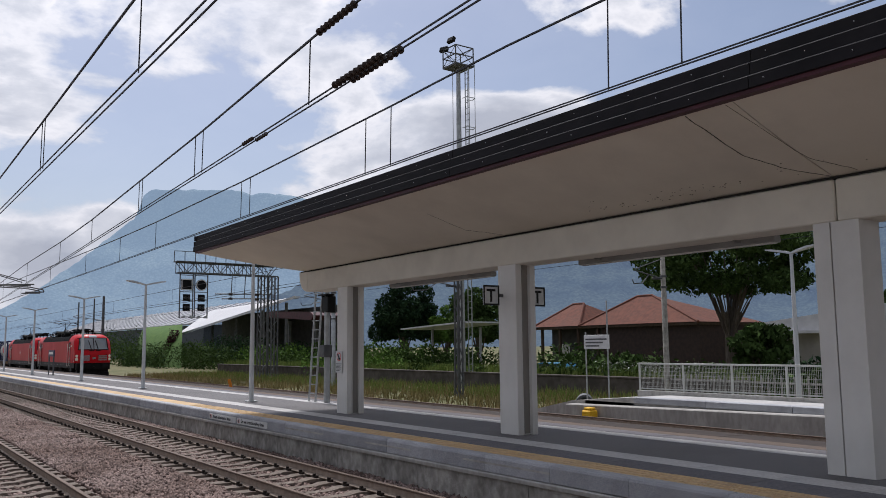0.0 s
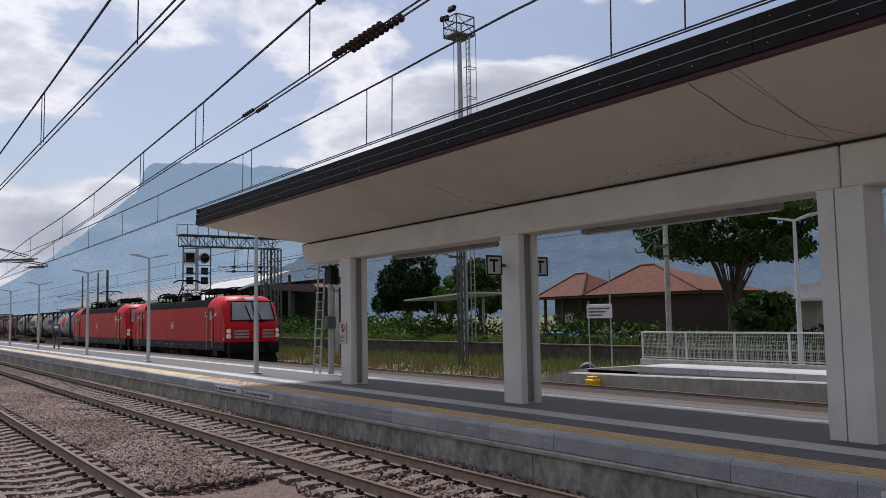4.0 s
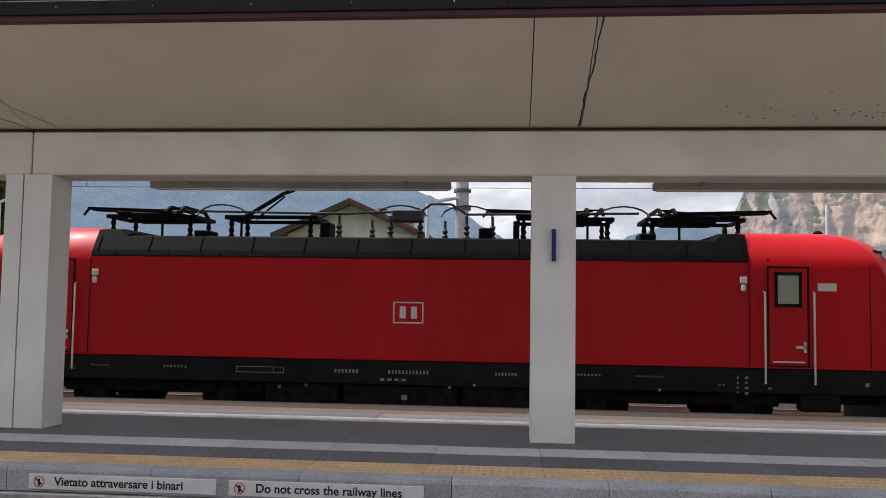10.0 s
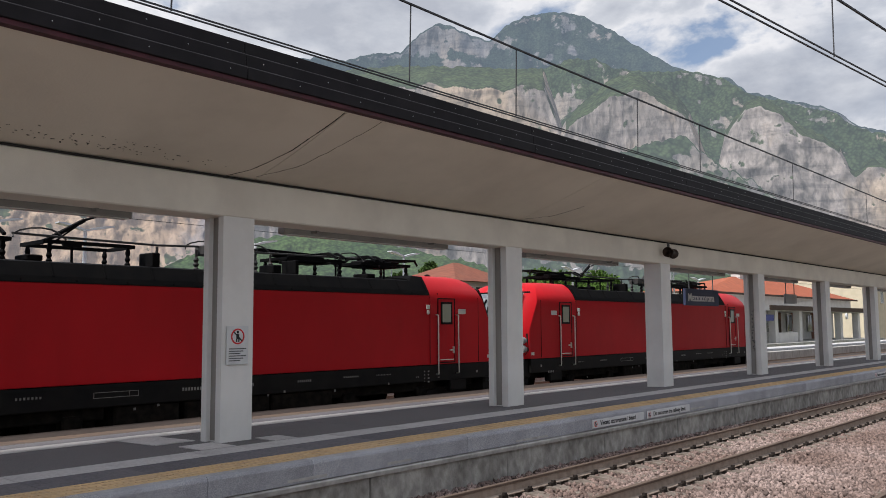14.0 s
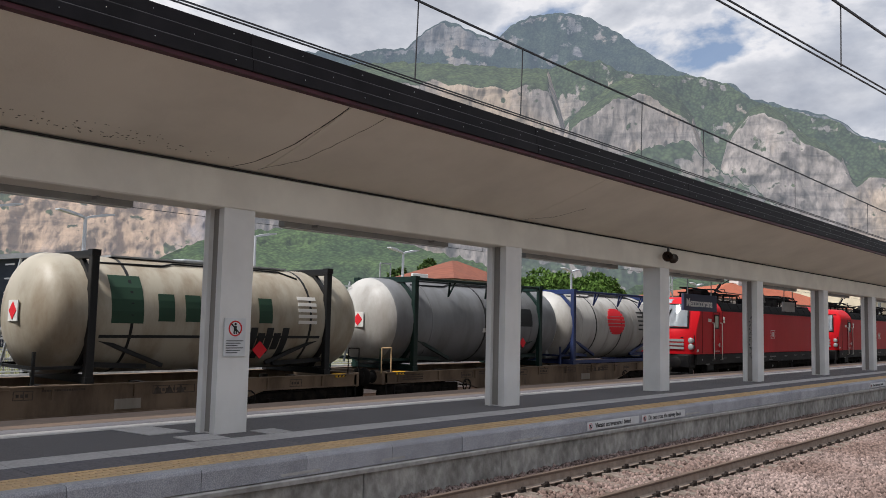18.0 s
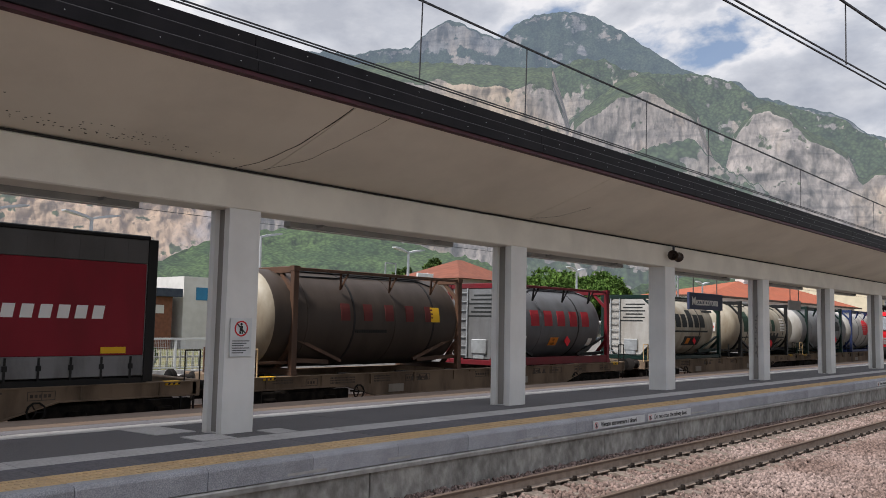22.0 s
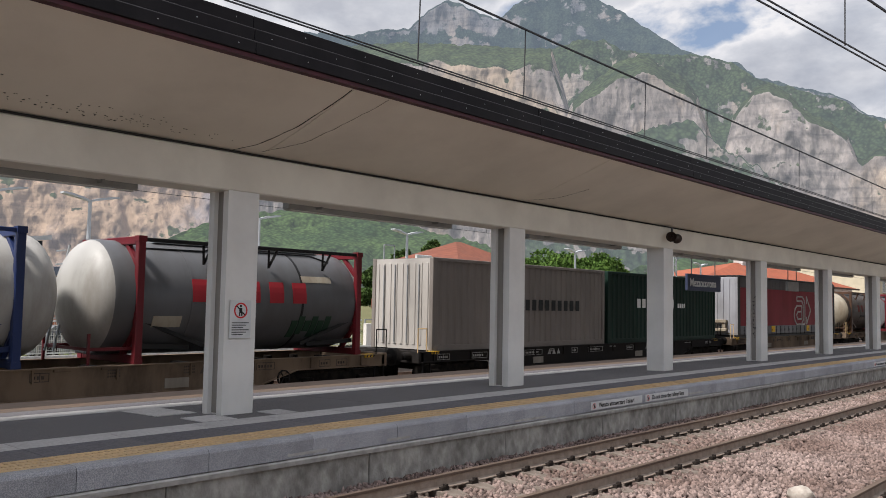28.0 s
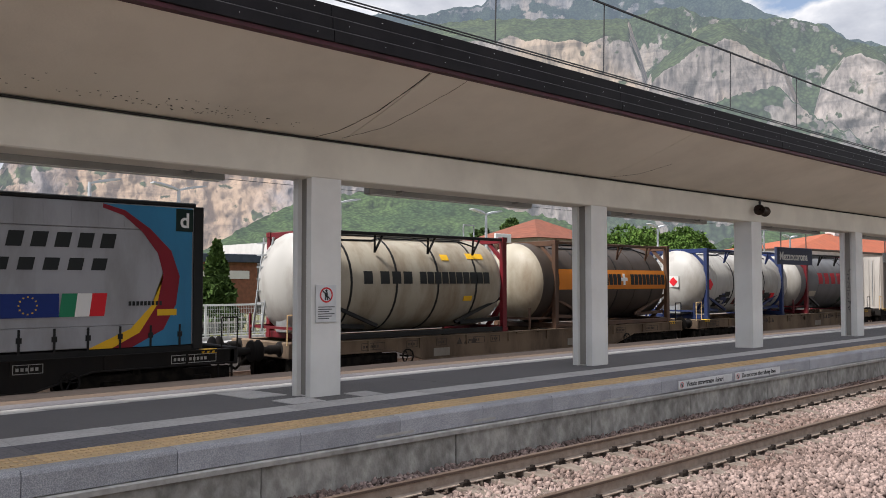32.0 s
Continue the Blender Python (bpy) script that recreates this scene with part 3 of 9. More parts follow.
for i in range(60):
    x = CX0 - 2.2 + i * 1.05
    for k in range(3):
        z0 = ZE + 0.12 + k * 0.165
        y = YN - (0.05 + 0.035 * (2 - k)) - 0.004
        bmesh.ops.create_icosphere(bm, subdivisions=1, radius=0.007, matrix=Matrix.Translation((x + 0.5 * (k % 2), y, z0)))
tagged(part("rivet", bm, M_LAMPGREY, canopy, "small bright fascia rivets"), kind="stuff")
# end fascia across the canopy's head
bm = bmesh.new()
for k in range(3):
    z0 = ZE + 0.03 + k * 0.165
    o = 0.035 * (2 - k)
    beam(bm, (CX0 - 2.98 - o, YN - 0.1, z0 + 0.08), (CX0 - 0.15 - o, 10.6, z0 + 0.08), 0.05, 0.15)
    beam(bm, (CX0 - 2.98 - o, YB1 + YB0 - YN + 0.1, z0 + 0.08), (CX0 - 0.15 - o, 11.2, z0 + 0.08), 0.05, 0.15)
part("head_fascia", bm, M_FASCIA, canopy)
quick("roof_cover", lambda m: loft(m, [[(x - e, YN - 0.02, ZT), (x, 10.3, ZT - 0.25), (x, 11.5, ZT - 0.25), (x - e, YB1 + YB0 - YN + 0.02, ZT), (x - e, YB1 + YB0 - YN + 0.02, ZT - 0.04), (x, 11.5, ZT - 0.29), (x, 10.3, ZT - 0.29), (x - e, YN - 0.02, ZT - 0.04)] for x, e in ((CX0, 2.95), (CX1, 0))]), M_FASCIA, canopy)

# hairline cracks on the soffit
def crack(pts, w):
    bm = bmesh.new()
    full = []
    for (xa, ya), (xb, yb) in zip(pts, pts[1:]):
        for i in range(6):
            k = i / 6
            full.append((xa + (xb - xa) * k + random.uniform(-0.015, 0.015), ya + (yb - ya) * k + random.uniform(-0.015, 0.015)))
    full.append(pts[-1])
    for (xa, ya), (xb, yb) in zip(full, full[1:]):
        beam(bm, (xa, ya, soffit_z(ya) - 0.001), (xb, yb, soffit_z(yb) - 0.001), w * random.uniform(0.6, 1.3), 0.004)
    return part("crack", bm, M_DARKLINE, canopy, "dark hairline crack")


crack([(7.25, 10.6), (7.5, 10.25), (7.66, 9.6), (7.72, 8.5)], 0.016)
crack([(7.7, 10.5), (8.1, 10.0), (8.3, 9.2), (8.43, 8.5)], 0.007)
crack([(0.885, 10.58), (0.89, 9.8), (0.93, 9.2), (0.96, 8.48)], 0.018)
crack([(14.65, 10.55), (15.3, 10.2), (15.6, 9.6)], 0.008)
crack([(-6.35, 10.58), (-6.7, 10.2), (-7.0, 9.6), (-7.05, 8.5)], 0.012)
crack([(-5.95, 10.55), (-6.3, 10.0), (-6.45, 8.5)], 0.005)
crack([(-13.3, 10.55), (-13.9, 10.1), (-14.0, 9.2)], 0.006)
bm = bmesh.new()
for i in range(170):
    x = random.choice((random.gauss(4.4, 1.2), random.gauss(-8.5, 1.0), random.gauss(5.2, 0.8)))
    y = 10.5 - abs(random.gauss(0, 0.16)) - 0.1
    r = random.uniform(0.004, 0.011)
    box(bm, x - r, x + r * 1.6, y - r, y + r, soffit_z(y) - 0.002, soffit_z(y) + 0.004)
tagged(part("mould_speck", bm, M_DARKLINE, canopy, "dark mould specks"), kind="stuff")


# ---- columns ----
def column_parts(c, xa, xb, grooved=True):
    """Upright with a recessed groove on both cross faces; slightly wider foot."""
    bm = bmesh.new()
    g = 0.07
    prof = [(xa, 0), (xb, 0), (xb, 0.13), (xb - g, 0.14), (xb - g, 0.36), (xb, 0.37), (xb, 0.50), (xa, 0.50), (xa, 0.37), (xa + g, 0.36), (xa + g, 0.14), (xa, 0.13)]
    grooved = grooved and xb - xa > 0.4
    if not grooved:
        prof = [(xa, 0), (xb, 0), (xb, 0.5), (xa, 0.5)]
    loft(bm, [[(x * k, y, z) for x, y in prof] for z, k in ((P - 0.06, 1.0), (ZB + 0.003, 1.0))])
    part("shaft", bm, M_COLUMN, c)
    # thin grey panels add the recess shade by colour
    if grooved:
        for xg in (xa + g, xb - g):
            quick("groove_panel", lambda m: [box(m, xg - 0.006, xg + 0.006, 0.21, 0.355, P, ZB)], M_GROOVE_SHADE, c, "grey panel carrying the shade of the recessed groove")


for k in range(-3, 11):
    c = thing("column", pose(0.57 + 6.905 * k, 10.6, 0), "white painted concrete canopy column with grooved sides", "column", "canopy columns", "structure")
    if k == -1:
        column_parts(c, -0.33, -0.095)
        column_parts(c, -0.075, 0.31)
        tagged(c, "white double concrete column split by an expansion joint")
    else:
        column_parts(c, -0.275, 0.275, k != 3)
# strip luminaires under the beam
M_LUM = material("luminaire_grey", (0.30, 0.295, 0.28), 0.55, second=(0.25, 0.245, 0.235), scale=2)
M_DIFF = material("luminaire_diffuser", (0.6, 0.6, 0.57), 0.5)
for k in range(-3, 10):
    xc = 0.57 + 6.905 * k + 3.45
    s = thing("strip_light", pose(xc, 11.35, 3.80), "long grey strip luminaire under the canopy beam", "ceiling light", "strip lights")
    quick("housing", lambda m: box(m, -2.1, 2.1, -0.09, 0.09, -0.02, 0.09, 0.015), M_LUM, s)
    quick("diffuser", lambda m: box(m, -2.05, 2.05, -0.07, 0.07, -0.032, -0.021), M_DIFF, s, "off-white diffuser")
    for x in (-1.5, 1.5):
        quick("bracket", lambda m: box(m, x - 0.02, x + 0.02, -0.25, -0.09, 0.02, 0.06), M_LUM, s)


# ---- train ----
M_RED = material("loco_red", (0.50, 0.007, 0.013), 0.46, spec=0.14, second=(0.44, 0.007, 0.012), scale=0.7, coat=0.04, rough_var=0.08, stain=(0.26, 0.006, 0.008), stain_scale=0.5, stain_amount=0.35, stretch_by=(1, 1, 0.35))
M_BLACKP = material("loco_black", (0.005, 0.005, 0.006), 0.5, second=(0.011, 0.0105, 0.010), scale=2, rough_var=0.12, stain=(0.018, 0.015, 0.012), stain_scale=1.2, stain_amount=0.35, spec=0.12)
M_ROOFBLK = material("loco_roof_black", (0.0045, 0.0045, 0.005), 0.6, 0.0, second=(0.007, 0.0066, 0.0066), scale=3, spec=0.03)
M_BOGIE = material("bogie_grime", (0.010, 0.009, 0.008), 0.85, second=(0.022, 0.018, 0.015), spec=0.08, scale=6, bump=0.3, bump_scale=30)
# base lifted to grey to carry part of the pale sky reflection
M_GLASSD = glass("cab_glass_reflection", (0.30, 0.34, 0.36), 0.06, 1.0)
M_GLASSD.node_tree.nodes["Principled BSDF"].inputs["IOR"].default_value = 2.1
M_SIDEGLASS = glass("door_glass", (0.22, 0.24, 0.17), 0.06, 1.0)
M_CHROME = material("polished_rail", (0.62, 0.60, 0.56), 0.3, 0.85)
M_MARKD = material("worn_marking", (0.30, 0.29, 0.27), 0.7, second=(0.18, 0.175, 0.165), scale=9)
M_MARK = material("pale_marking", (0.62, 0.60, 0.56), 0.6)
M_LAMPC = material("headlight_housing", (0.27, 0.275, 0.275), 0.35, 0.2)
M_HEAD = glow("headlight_glow", (0.5, 0.46, 0.38), 0.2)
M_COPPER = material("insulator_grey", (0.045, 0.042, 0.04), 0.5)


def lerp(z, table):
    for (a, va), (b, vb) in zip(table, table[1:]):
        if z <= b:
            return va + (vb - va) * max(0.0, (z - a) / (b - a))
    return table[-1][1]


NOSE = ((1.37, 9.26), (1.75, 9.31), (2.25, 9.30), (2.5, 9.19), (3.42, 8.74), (3.62, 8.55), (3.74, 8.3), (3.80, 7.95))
WID = ((1.37, 1.46), (3.15, 1.47), (3.42, 1.36), (3.62, 1.2), (3.74, 1.05), (3.80, 0.9))


def nose_x(y, z):
    return lerp(z, NOSE) - 0.52 * (abs(y) / lerp(z, WID)) ** 3.4


def cab_shell(bm, s):
    zs = (1.37, 1.6, 1.75, 2.0, 2.25, 2.5, 2.8, 3.15, 3.42, 3.55, 3.62, 3.70, 3.74, 3.775, 3.80)
    rows = []
    for z in zs:
        w = lerp(z, WID)
        ys = [w * math.sin(i / 9 * math.pi / 2) for i in range(10)]
        half = [(6.06, w)] + [(nose_x(y, z), y) for y in reversed(ys)]
        full = half + [(x, -y) for x, y in reversed(half[:-1])]
        rows.append([(s * x, y, z) for x, y in full])
    vr = loft(bm, rows, close=True, caps=True)


def pantograph(L, x, up, s):
    """Low frame, arms and collector head."""
    p = quick("pantograph", lambda m: tube(m, [(x - 0.9, -0.55, 4.08), (x + 0.9, -0.55, 4.08), (x + 0.9, 0.55, 4.08), (x - 0.9, 0.55, 4.08), (x - 0.9, -0.55, 4.08)], 0.035, 4), M_ROOFBLK, L, "raised black pantograph" if up else "folded black pantograph")
    for a in (-0.8, 0.8):
        for y in (-0.5, 0.5):
            quick("insulator", lambda m: lathe(m, [(3.62, 0.045), (3.72, 0.06), (3.76, 0.035), (3.82, 0.06), (3.88, 0.035), (3.95, 0.055), (4.06, 0.03)], "z", (x + a, y, 0), 7), M_ROOFBLK, p)
    knee = (x + s * (0.1 if up else 0.95), 0, 4.62 if up else 4.2)
    head = (x + s * (1.15 if up else -0.55), 0, 5.05 if up else 4.27)
    quick("lower_arm", lambda m: beam(m, (x - s * 0.75, 0, 4.1), knee, 0.09, sides=6), M_ROOFBLK, p)
    if not up:
        quick("folded_arm", lambda m: [beam(m, (x - s * 0.3, y, 4.22), (x + s * 1.5, y * 0.6, 4.28), 0.055) for y in (-0.3, 0.3)] + [beam(m, (x + s * 1.5, -0.2, 4.28), (x + s * 1.5, 0.2, 4.28), 0.05), beam(m, (x + s * 1.49, -0.18, 4.28), (x + s * 1.6, -0.18, 4.14), 0.04)], M_ROOFBLK, p)
        quick("spring_box", lambda m: box(m, x - 0.55, x + 0.45, -0.32, 0.32, 4.0, 4.2, 0.03), M_ROOFBLK, p)
    for y in (-0.25, 0.25):
        quick("upper_arm", lambda m: beam(m, (knee[0], y * 0.3, knee[2]), (head[0], y, head[2]), 0.045, sides=5), M_ROOFBLK, p)
    quick("control_rod", lambda m: beam(m, (x - s * 0.5, 0.12, 4.1), (knee[0], 0.12, knee[2] - 0.04), 0.03, sides=4), M_ROOFBLK, p)
    for d in (-0.14, 0.14):
        quick("collector_strip", lambda m: tube(m, [(head[0] + d, -0.85, head[2] - 0.14), (head[0] + d, -0.55, head[2]), (head[0] + d, 0.55, head[2]), (head[0] + d, 0.85, head[2] - 0.14)], 0.028, 4), M_ROOFBLK, p)
    for y in (-0.4, 0.4):
        quick("collector_link", lambda m: beam(m, (head[0] - 0.14, y, head[2]), (head[0] + 0.14, y, head[2]), 0.03), M_ROOFBLK, p)


def wheel_mesh(r, name="wheel"):
    bm = bmesh.new()
    lathe(bm, [(-0.07, r * 0.3), (-0.07, r * 0.86), (-0.09, r * 0.97), (-0.07, r + 0.02), (-0.04, r), (0.05, r * 0.99), (0.06, r * 0.86), (0.03, r * 0.8), (0.03, r * 0.36), (0.1, r * 0.3), (0.1, r * 0.15)], "y", sides=20)
    return mesh_of(bm, name, M_BOGIE, True)


WHEEL_L, WHEEL_W = wheel_mesh(0.60), wheel_mesh(0.46)


def buffer_at(bm, x, y, z, s):
    lathe(bm, [(0, 0.17), (s * 0.05, 0.17), (s * 0.06, 0.11), (s * 0.32, 0.10), (s * 0.33, 0.075), (s * 0.52, 0.075), (s * 0.54, 0.22), (s * 0.565, 0.24), (s * 0.585, 0.2)], "x", (x, y, z), 14)


def letters(bm, x, z, y, h, w, n, gap, s=-1, slant=0.0, thick=0.004):
    """n plain letter-sized bars in a row on a wall facing -y (s = -1)."""
    for i in range(n):
        a = x + i * (w + gap)
        vs = box(bm, a, a + w * (0.86 if w > 0.2 else 1), min(y, y + s * thick), max(y, y + s * thick), z, z + h)
        for v in vs:
            v.co.x += slant * (v.co.z - z)


def bogie_parts(parent, xc, wheelbase, wheel, r, zf):
    b = quick("bogie", lambda m: [box(m, xc - wheelbase / 2 - 0.65, xc + wheelbase / 2 + 0.65, y - 0.09, y + 0.09, zf - 0.12, zf + 0.14, 0.03) for y in (-1.02, 1.02)]
              + [box(m, xc - 0.45, xc + 0.45, -1.0, 1.0, zf - 0.1, zf + 0.2, 0.03)]
              + [box(m, xc + d - 0.2, xc + d + 0.2, y - 0.14, y + 0.14, r - 0.17, r + 0.17, 0.04) for d in (-wheelbase / 2, wheelbase / 2) for y in (-1.06, 1.06)]
              + [lathe(m, [(zf + 0.1, 0.11), (zf + 0.4, 0.11)], "z", (xc + d, y, 0), 8) for d in (-0.42, 0.42) for y in (-1.06, 1.06)], M_BOGIE, parent, "grimy black bogie")
    for d in (-wheelbase / 2, wheelbase / 2):
        for y in (-0.76, 0.76):
            share("wheel", wheel, b, pose(xc + d, y, r, 0, 0, 0 if y < 0 else 180))


def loco(raised):
    L = thing("locomotive", None, "red electric locomotive with black roof and underframe, four roof pantographs", "locomotive", "locomotives of the train")
    # body
    bm = bmesh.new()
    box(bm, -6.07, 6.07, -1.46, 1.46, 1.37, 3.24, 0.012)
    body = part("body", bm, M_RED, L, "glossy red side walls")
    for s in (-1, 1):
        bm = bmesh.new()
        cab_shell(bm, s)
        cab = part("cab", bm, M_RED, L, "rounded red driver's cab", smooth=True)
        # windscreen: two panes laid over the nose
        for side in (-1, 1):
            bm = bmesh.new()
            rows = []
            for i in range(7):
                z = 2.52 + (3.44 - 2.52) * i / 6
                hw = 1.19 - 0.12 * (i / 6)
                ys = [side * (0.03 + (hw - 0.03) * j / 6) for j in range(7)]
                rows.append([(s * (nose_x(y, z) + 0.02), y, z) for y in ys])
            loft(bm, rows, close=False, caps=False)
            bmesh.ops.solidify(bm, geom=bm.faces[:], thickness=0.012)
            part("windscreen", bm, M_GLASSD, cab, "grey windscreen pane with sky reflection in its colour", smooth=True)
        bm = bmesh.new()
        for z in (2.47, 3.46):
            tube(bm, [(s * (nose_x(y, z) + 0.012), y, z) for y in (-1.2, -0.9, -0.5, 0, 0.5, 0.9, 1.2)], 0.03, 4)
        for y in (-1.2, 0, 1.2):
            tube(bm, [(s * (nose_x(y * (1 - 0.08 * i), 2.47 + i * 0.2475) + 0.016), y * (1 - 0.025 * i), 2.47 + i * 0.2475) for i in range(5)], 0.028, 4)
        part("windscreen_frame", bm, M_BLACKP, cab, "black rubber frame")
        for y in (-0.2, 0.35):
            bm = bmesh.new()
            tube(bm, [(s * (nose_x(y, 2.45) + 0.06), y, 2.42), (s * (nose_x(y - 0.12, 2.9) + 0.07), y - 0.12, 2.9), (s * (nose_x(y - 0.2, 3.25) + 0.06), y - 0.2, 3.25)], 0.02, 4)
            part("wiper", bm, M_BLACKP, cab, "black wiper arm")
            bm = bmesh.new()
            beam(bm, (s * (nose_x(y, 2.45) + 0.07), y - 0.2, 2.40), (s * (nose_x(y, 2.45) + 0.07), y + 0.2, 2.40), 0.05)
            part("wiper_mount", bm, M_BLACKP, cab)
        # lamp clusters: black surround, three pale bars running inwards, two lenses at the corner
        for side in (-1, 1):
            bm = bmesh.new()
            pts = [(0.30, 2.02), (1.0, 2.08), (1.43, 2.16), (1.45, 1.62), (1.36, 1.48), (0.30, 1.54)]
            a = [(s * (nose_x(min(y, 1.44), z) + 0.012), side * y, z) for y, z in pts]
            b = [(s * (nose_x(min(y, 1.44), z) - 0.10), side * y * 0.98, z) for y, z in pts]
            loft(bm, [b, a])
            hl = part("headlight", bm, M_BLACKP, cab, "black headlight cluster")
            for z in (1.62, 1.78, 1.94):
                bm = bmesh.new()
                ring = []
                for y in (0.36, 0.6, 0.85, 1.08):
                    x = nose_x(y, z)
                    ring.append([(s * (x - 0.02), side * y, z - 0.055), (s * (x + 0.035), side * y, z - 0.05), (s * (x + 0.035), side * y, z + 0.05), (s * (x - 0.02), side * y, z + 0.055)])
                loft(bm, ring)
                part("lamp_bar", bm, M_LAMPC, hl, "pale horizontal lamp bar")
            for y, z, r in ((1.30, 1.94, 0.115), (1.30, 1.68, 0.125)):
                bm = bmesh.new()
                x = s * (nose_x(y, z) + 0.035)
                lathe(bm, [(x - s * 0.14, r), (x + s * 0.01, r), (x + s * 0.03, r * 0.7), (x + s * 0.035, 0.02)], "x", (0, side * y, z), 14)
                part("lens", bm, M_HEAD if (s == 1 and raised) else M_LAMPC, hl, "round headlamp lens", smooth=True)
        quick("emblem", lambda m: [box(m, min(s * 9.31, s * 9.335), max(s * 9.31, s * 9.335), -0.12, 0.12, 1.68, 1.84, 0.01)], M_MARKD, cab, "small pale emblem panel")
        quick("destination_panel", lambda m: loft(m, [[(s * (nose_x(y, z) + 0.015), y, z) for y in (-0.3, 0.3)] + [(s * (nose_x(y, z) - 0.05), y, z) for y in (0.3, -0.3)] for z in (3.52, 3.62, 3.70)]), M_GLASSD, cab, "grey top lamp panel")
        # cab doors both sides
        for side in (-1, 1):
            y = side * 1.47
            d = quick("cab_door", lambda m: [box(m, s * 6.75 - 0.33, s * 6.75 + 0.33, min(y, y + side * 0.012), max(y, y + side * 0.012), 1.44, 3.14, 0.008)], M_RED, L, "red cab door")
            quick("door_seal", lambda m: [box(m, s * 6.75 + a0, s * 6.75 + a1, min(y, y + side * 0.016), max(y, y + side * 0.016), z0, z1) for a0, a1, z0, z1 in ((-0.36, -0.335, 1.42, 3.16), (0.335, 0.36, 1.42, 3.16), (-0.36, 0.36, 3.145, 3.17), (-0.36, 0.36, 1.40, 1.425))], M_BLACKP, d, "dark door gap")
            quick("door_window", lambda m: box(m, s * 6.75 - 0.19, s * 6.75 + 0.19, min(y, y + side * 0.024), max(y, y + side * 0.024), 2.5, 3.02, 0.01), M_SIDEGLASS, d, "greenish door window")
            quick("window_frame", lambda m: [box(m, s * 6.75 + a0, s * 6.75 + a1, min(y, y + side * 0.032), max(y, y + side * 0.032), z0, z1, 0.004) for a0, a1, z0, z1 in ((-0.235, -0.18, 2.45, 3.07), (0.18, 0.235, 2.45, 3.07), (-0.235, 0.235, 3.01, 3.07), (-0.235, 0.235, 2.45, 2.51))], M_BLACKP, d, "black window surround")
            quick("door_handle", lambda m: [box(m, s * 6.75 + 0.12, s * 6.75 + 0.29, min(y, y + side * 0.05), max(y, y + side * 0.05), 1.73, 1.77), box(m, s * 6.75 + 0.25, s * 6.75 + 0.29, min(y, y + side * 0.05), max(y, y + side * 0.05), 1.66, 1.84), box(m, s * 6.75 - 0.27, s * 6.75 + 0.27, min(y, y + side * 0.03), max(y, y + side * 0.03), 1.475, 1.5)], M_CHROME, d, "bright door handle")
            for a in (-0.42, 0.42):
                quick("grab_rail", lambda m: tube(m, [(s * 6.75 + a, y, 2.72), (s * 6.75 + a, y + side * 0.09, 2.70), (s * 6.75 + a, y + side * 0.09, 1.12), (s * 6.75 + a, y, 1.10)], 0.02, 6), M_CHROME, L, "polished grab rail")
            quick("wall_lamp", lambda m: [box(m, s * 5.98 - 0.06, s * 5.98 + 0.06, min(y, y + side * 0.05), max(y, y + side * 0.05), 2.86, 2.98, 0.01), box(m, s * 5.98 - 0.045, s * 5.98 + 0.045, min(y, y + side * 0.06), max(y, y + side * 0.06), 2.72, 2.84, 0.02)], M_MARK, L, "small white wall lamp")
            quick("notice_plate", lambda m: box(m, s * 7.42 - 0.16, s * 7.42 + 0.16, min(y, y + side * 0.006), max(y, y + side * 0.006), 2.74, 2.88), M_MARK, L, "small pale notice plate")
            for xg in (s * 8.15, s * 6.09):
                quick("panel_gap", lambda m: box(m, xg - 0.006, xg + 0.006, min(y * 0.985, y + side * 0.004), max(y * 0.985, y + side * 0.004), 1.4, 3.2), M_BLACKP, L, "thin dark panel gap")
            quick("socket_plate", lambda m: box(m, s * 8.62 - 0.07, s * 8.62 + 0.07, min(y * 0.94, y + side * 0.006), max(y * 0.94, y + side * 0.006), 1.48, 1.57), M_MARK, L)
        # buffer beam
        quick("buffer_beam", lambda m: [box(m, min(s * 8.55, s * 9.2), max(s * 8.55, s * 9.2), -1.35, 1.35, 0.78, 1.36, 0.05), box(m, min(s * 8.7, s * 9.12), max(s * 8.7, s * 9.12), -1.3, 1.3, 0.18, 0.6, 0.05), box(m, min(s * 8.6, s * 9.0), max(s * 8.6, s * 9.0), -1.25, 1.25, 0.55, 0.8)], M_BLACKP, L, "black buffer beam and snow plough")
        for y in (-0.875, 0.875):
            quick("buffer", lambda m: buffer_at(m, s * 8.92, y, 1.03, s), M_BLACKP, L, "black round buffer", smooth=True)
        quick("coupling", lambda m: beam(m, (s * 9.2, 0, 1.0), (s * 9.5, 0, 0.98), 0.12), M_BOGIE, L, "steel screw coupling")
        quick("brake_hose", lambda m: tube(m, [(s * 9.2, 0.5, 0.8), (s * 9.4, 0.45, 0.4), (s * 9.5, 0.3, 0.5)], 0.03), M_BOGIE, L, "black brake hose")
        quick("brake_hose", lambda m: tube(m, [(s * 9.2, -0.55, 0.8), (s * 9.4, -0.5, 0.35), (s * 9.5, -0.3, 0.45)], 0.03), M_BOGIE, L, "black brake hose")
        bogie_parts(L, s * 4.75, 2.6, WHEEL_L, 0.6, 0.78)
        quick("roof_horn", lambda m: lathe(m, [(3.7, 0.07), (3.88, 0.06), (3.92, 0.1), (3.96, 0.04)], "z", (s * 7.9, 0.3, 0), 8), M_ROOFBLK, L)
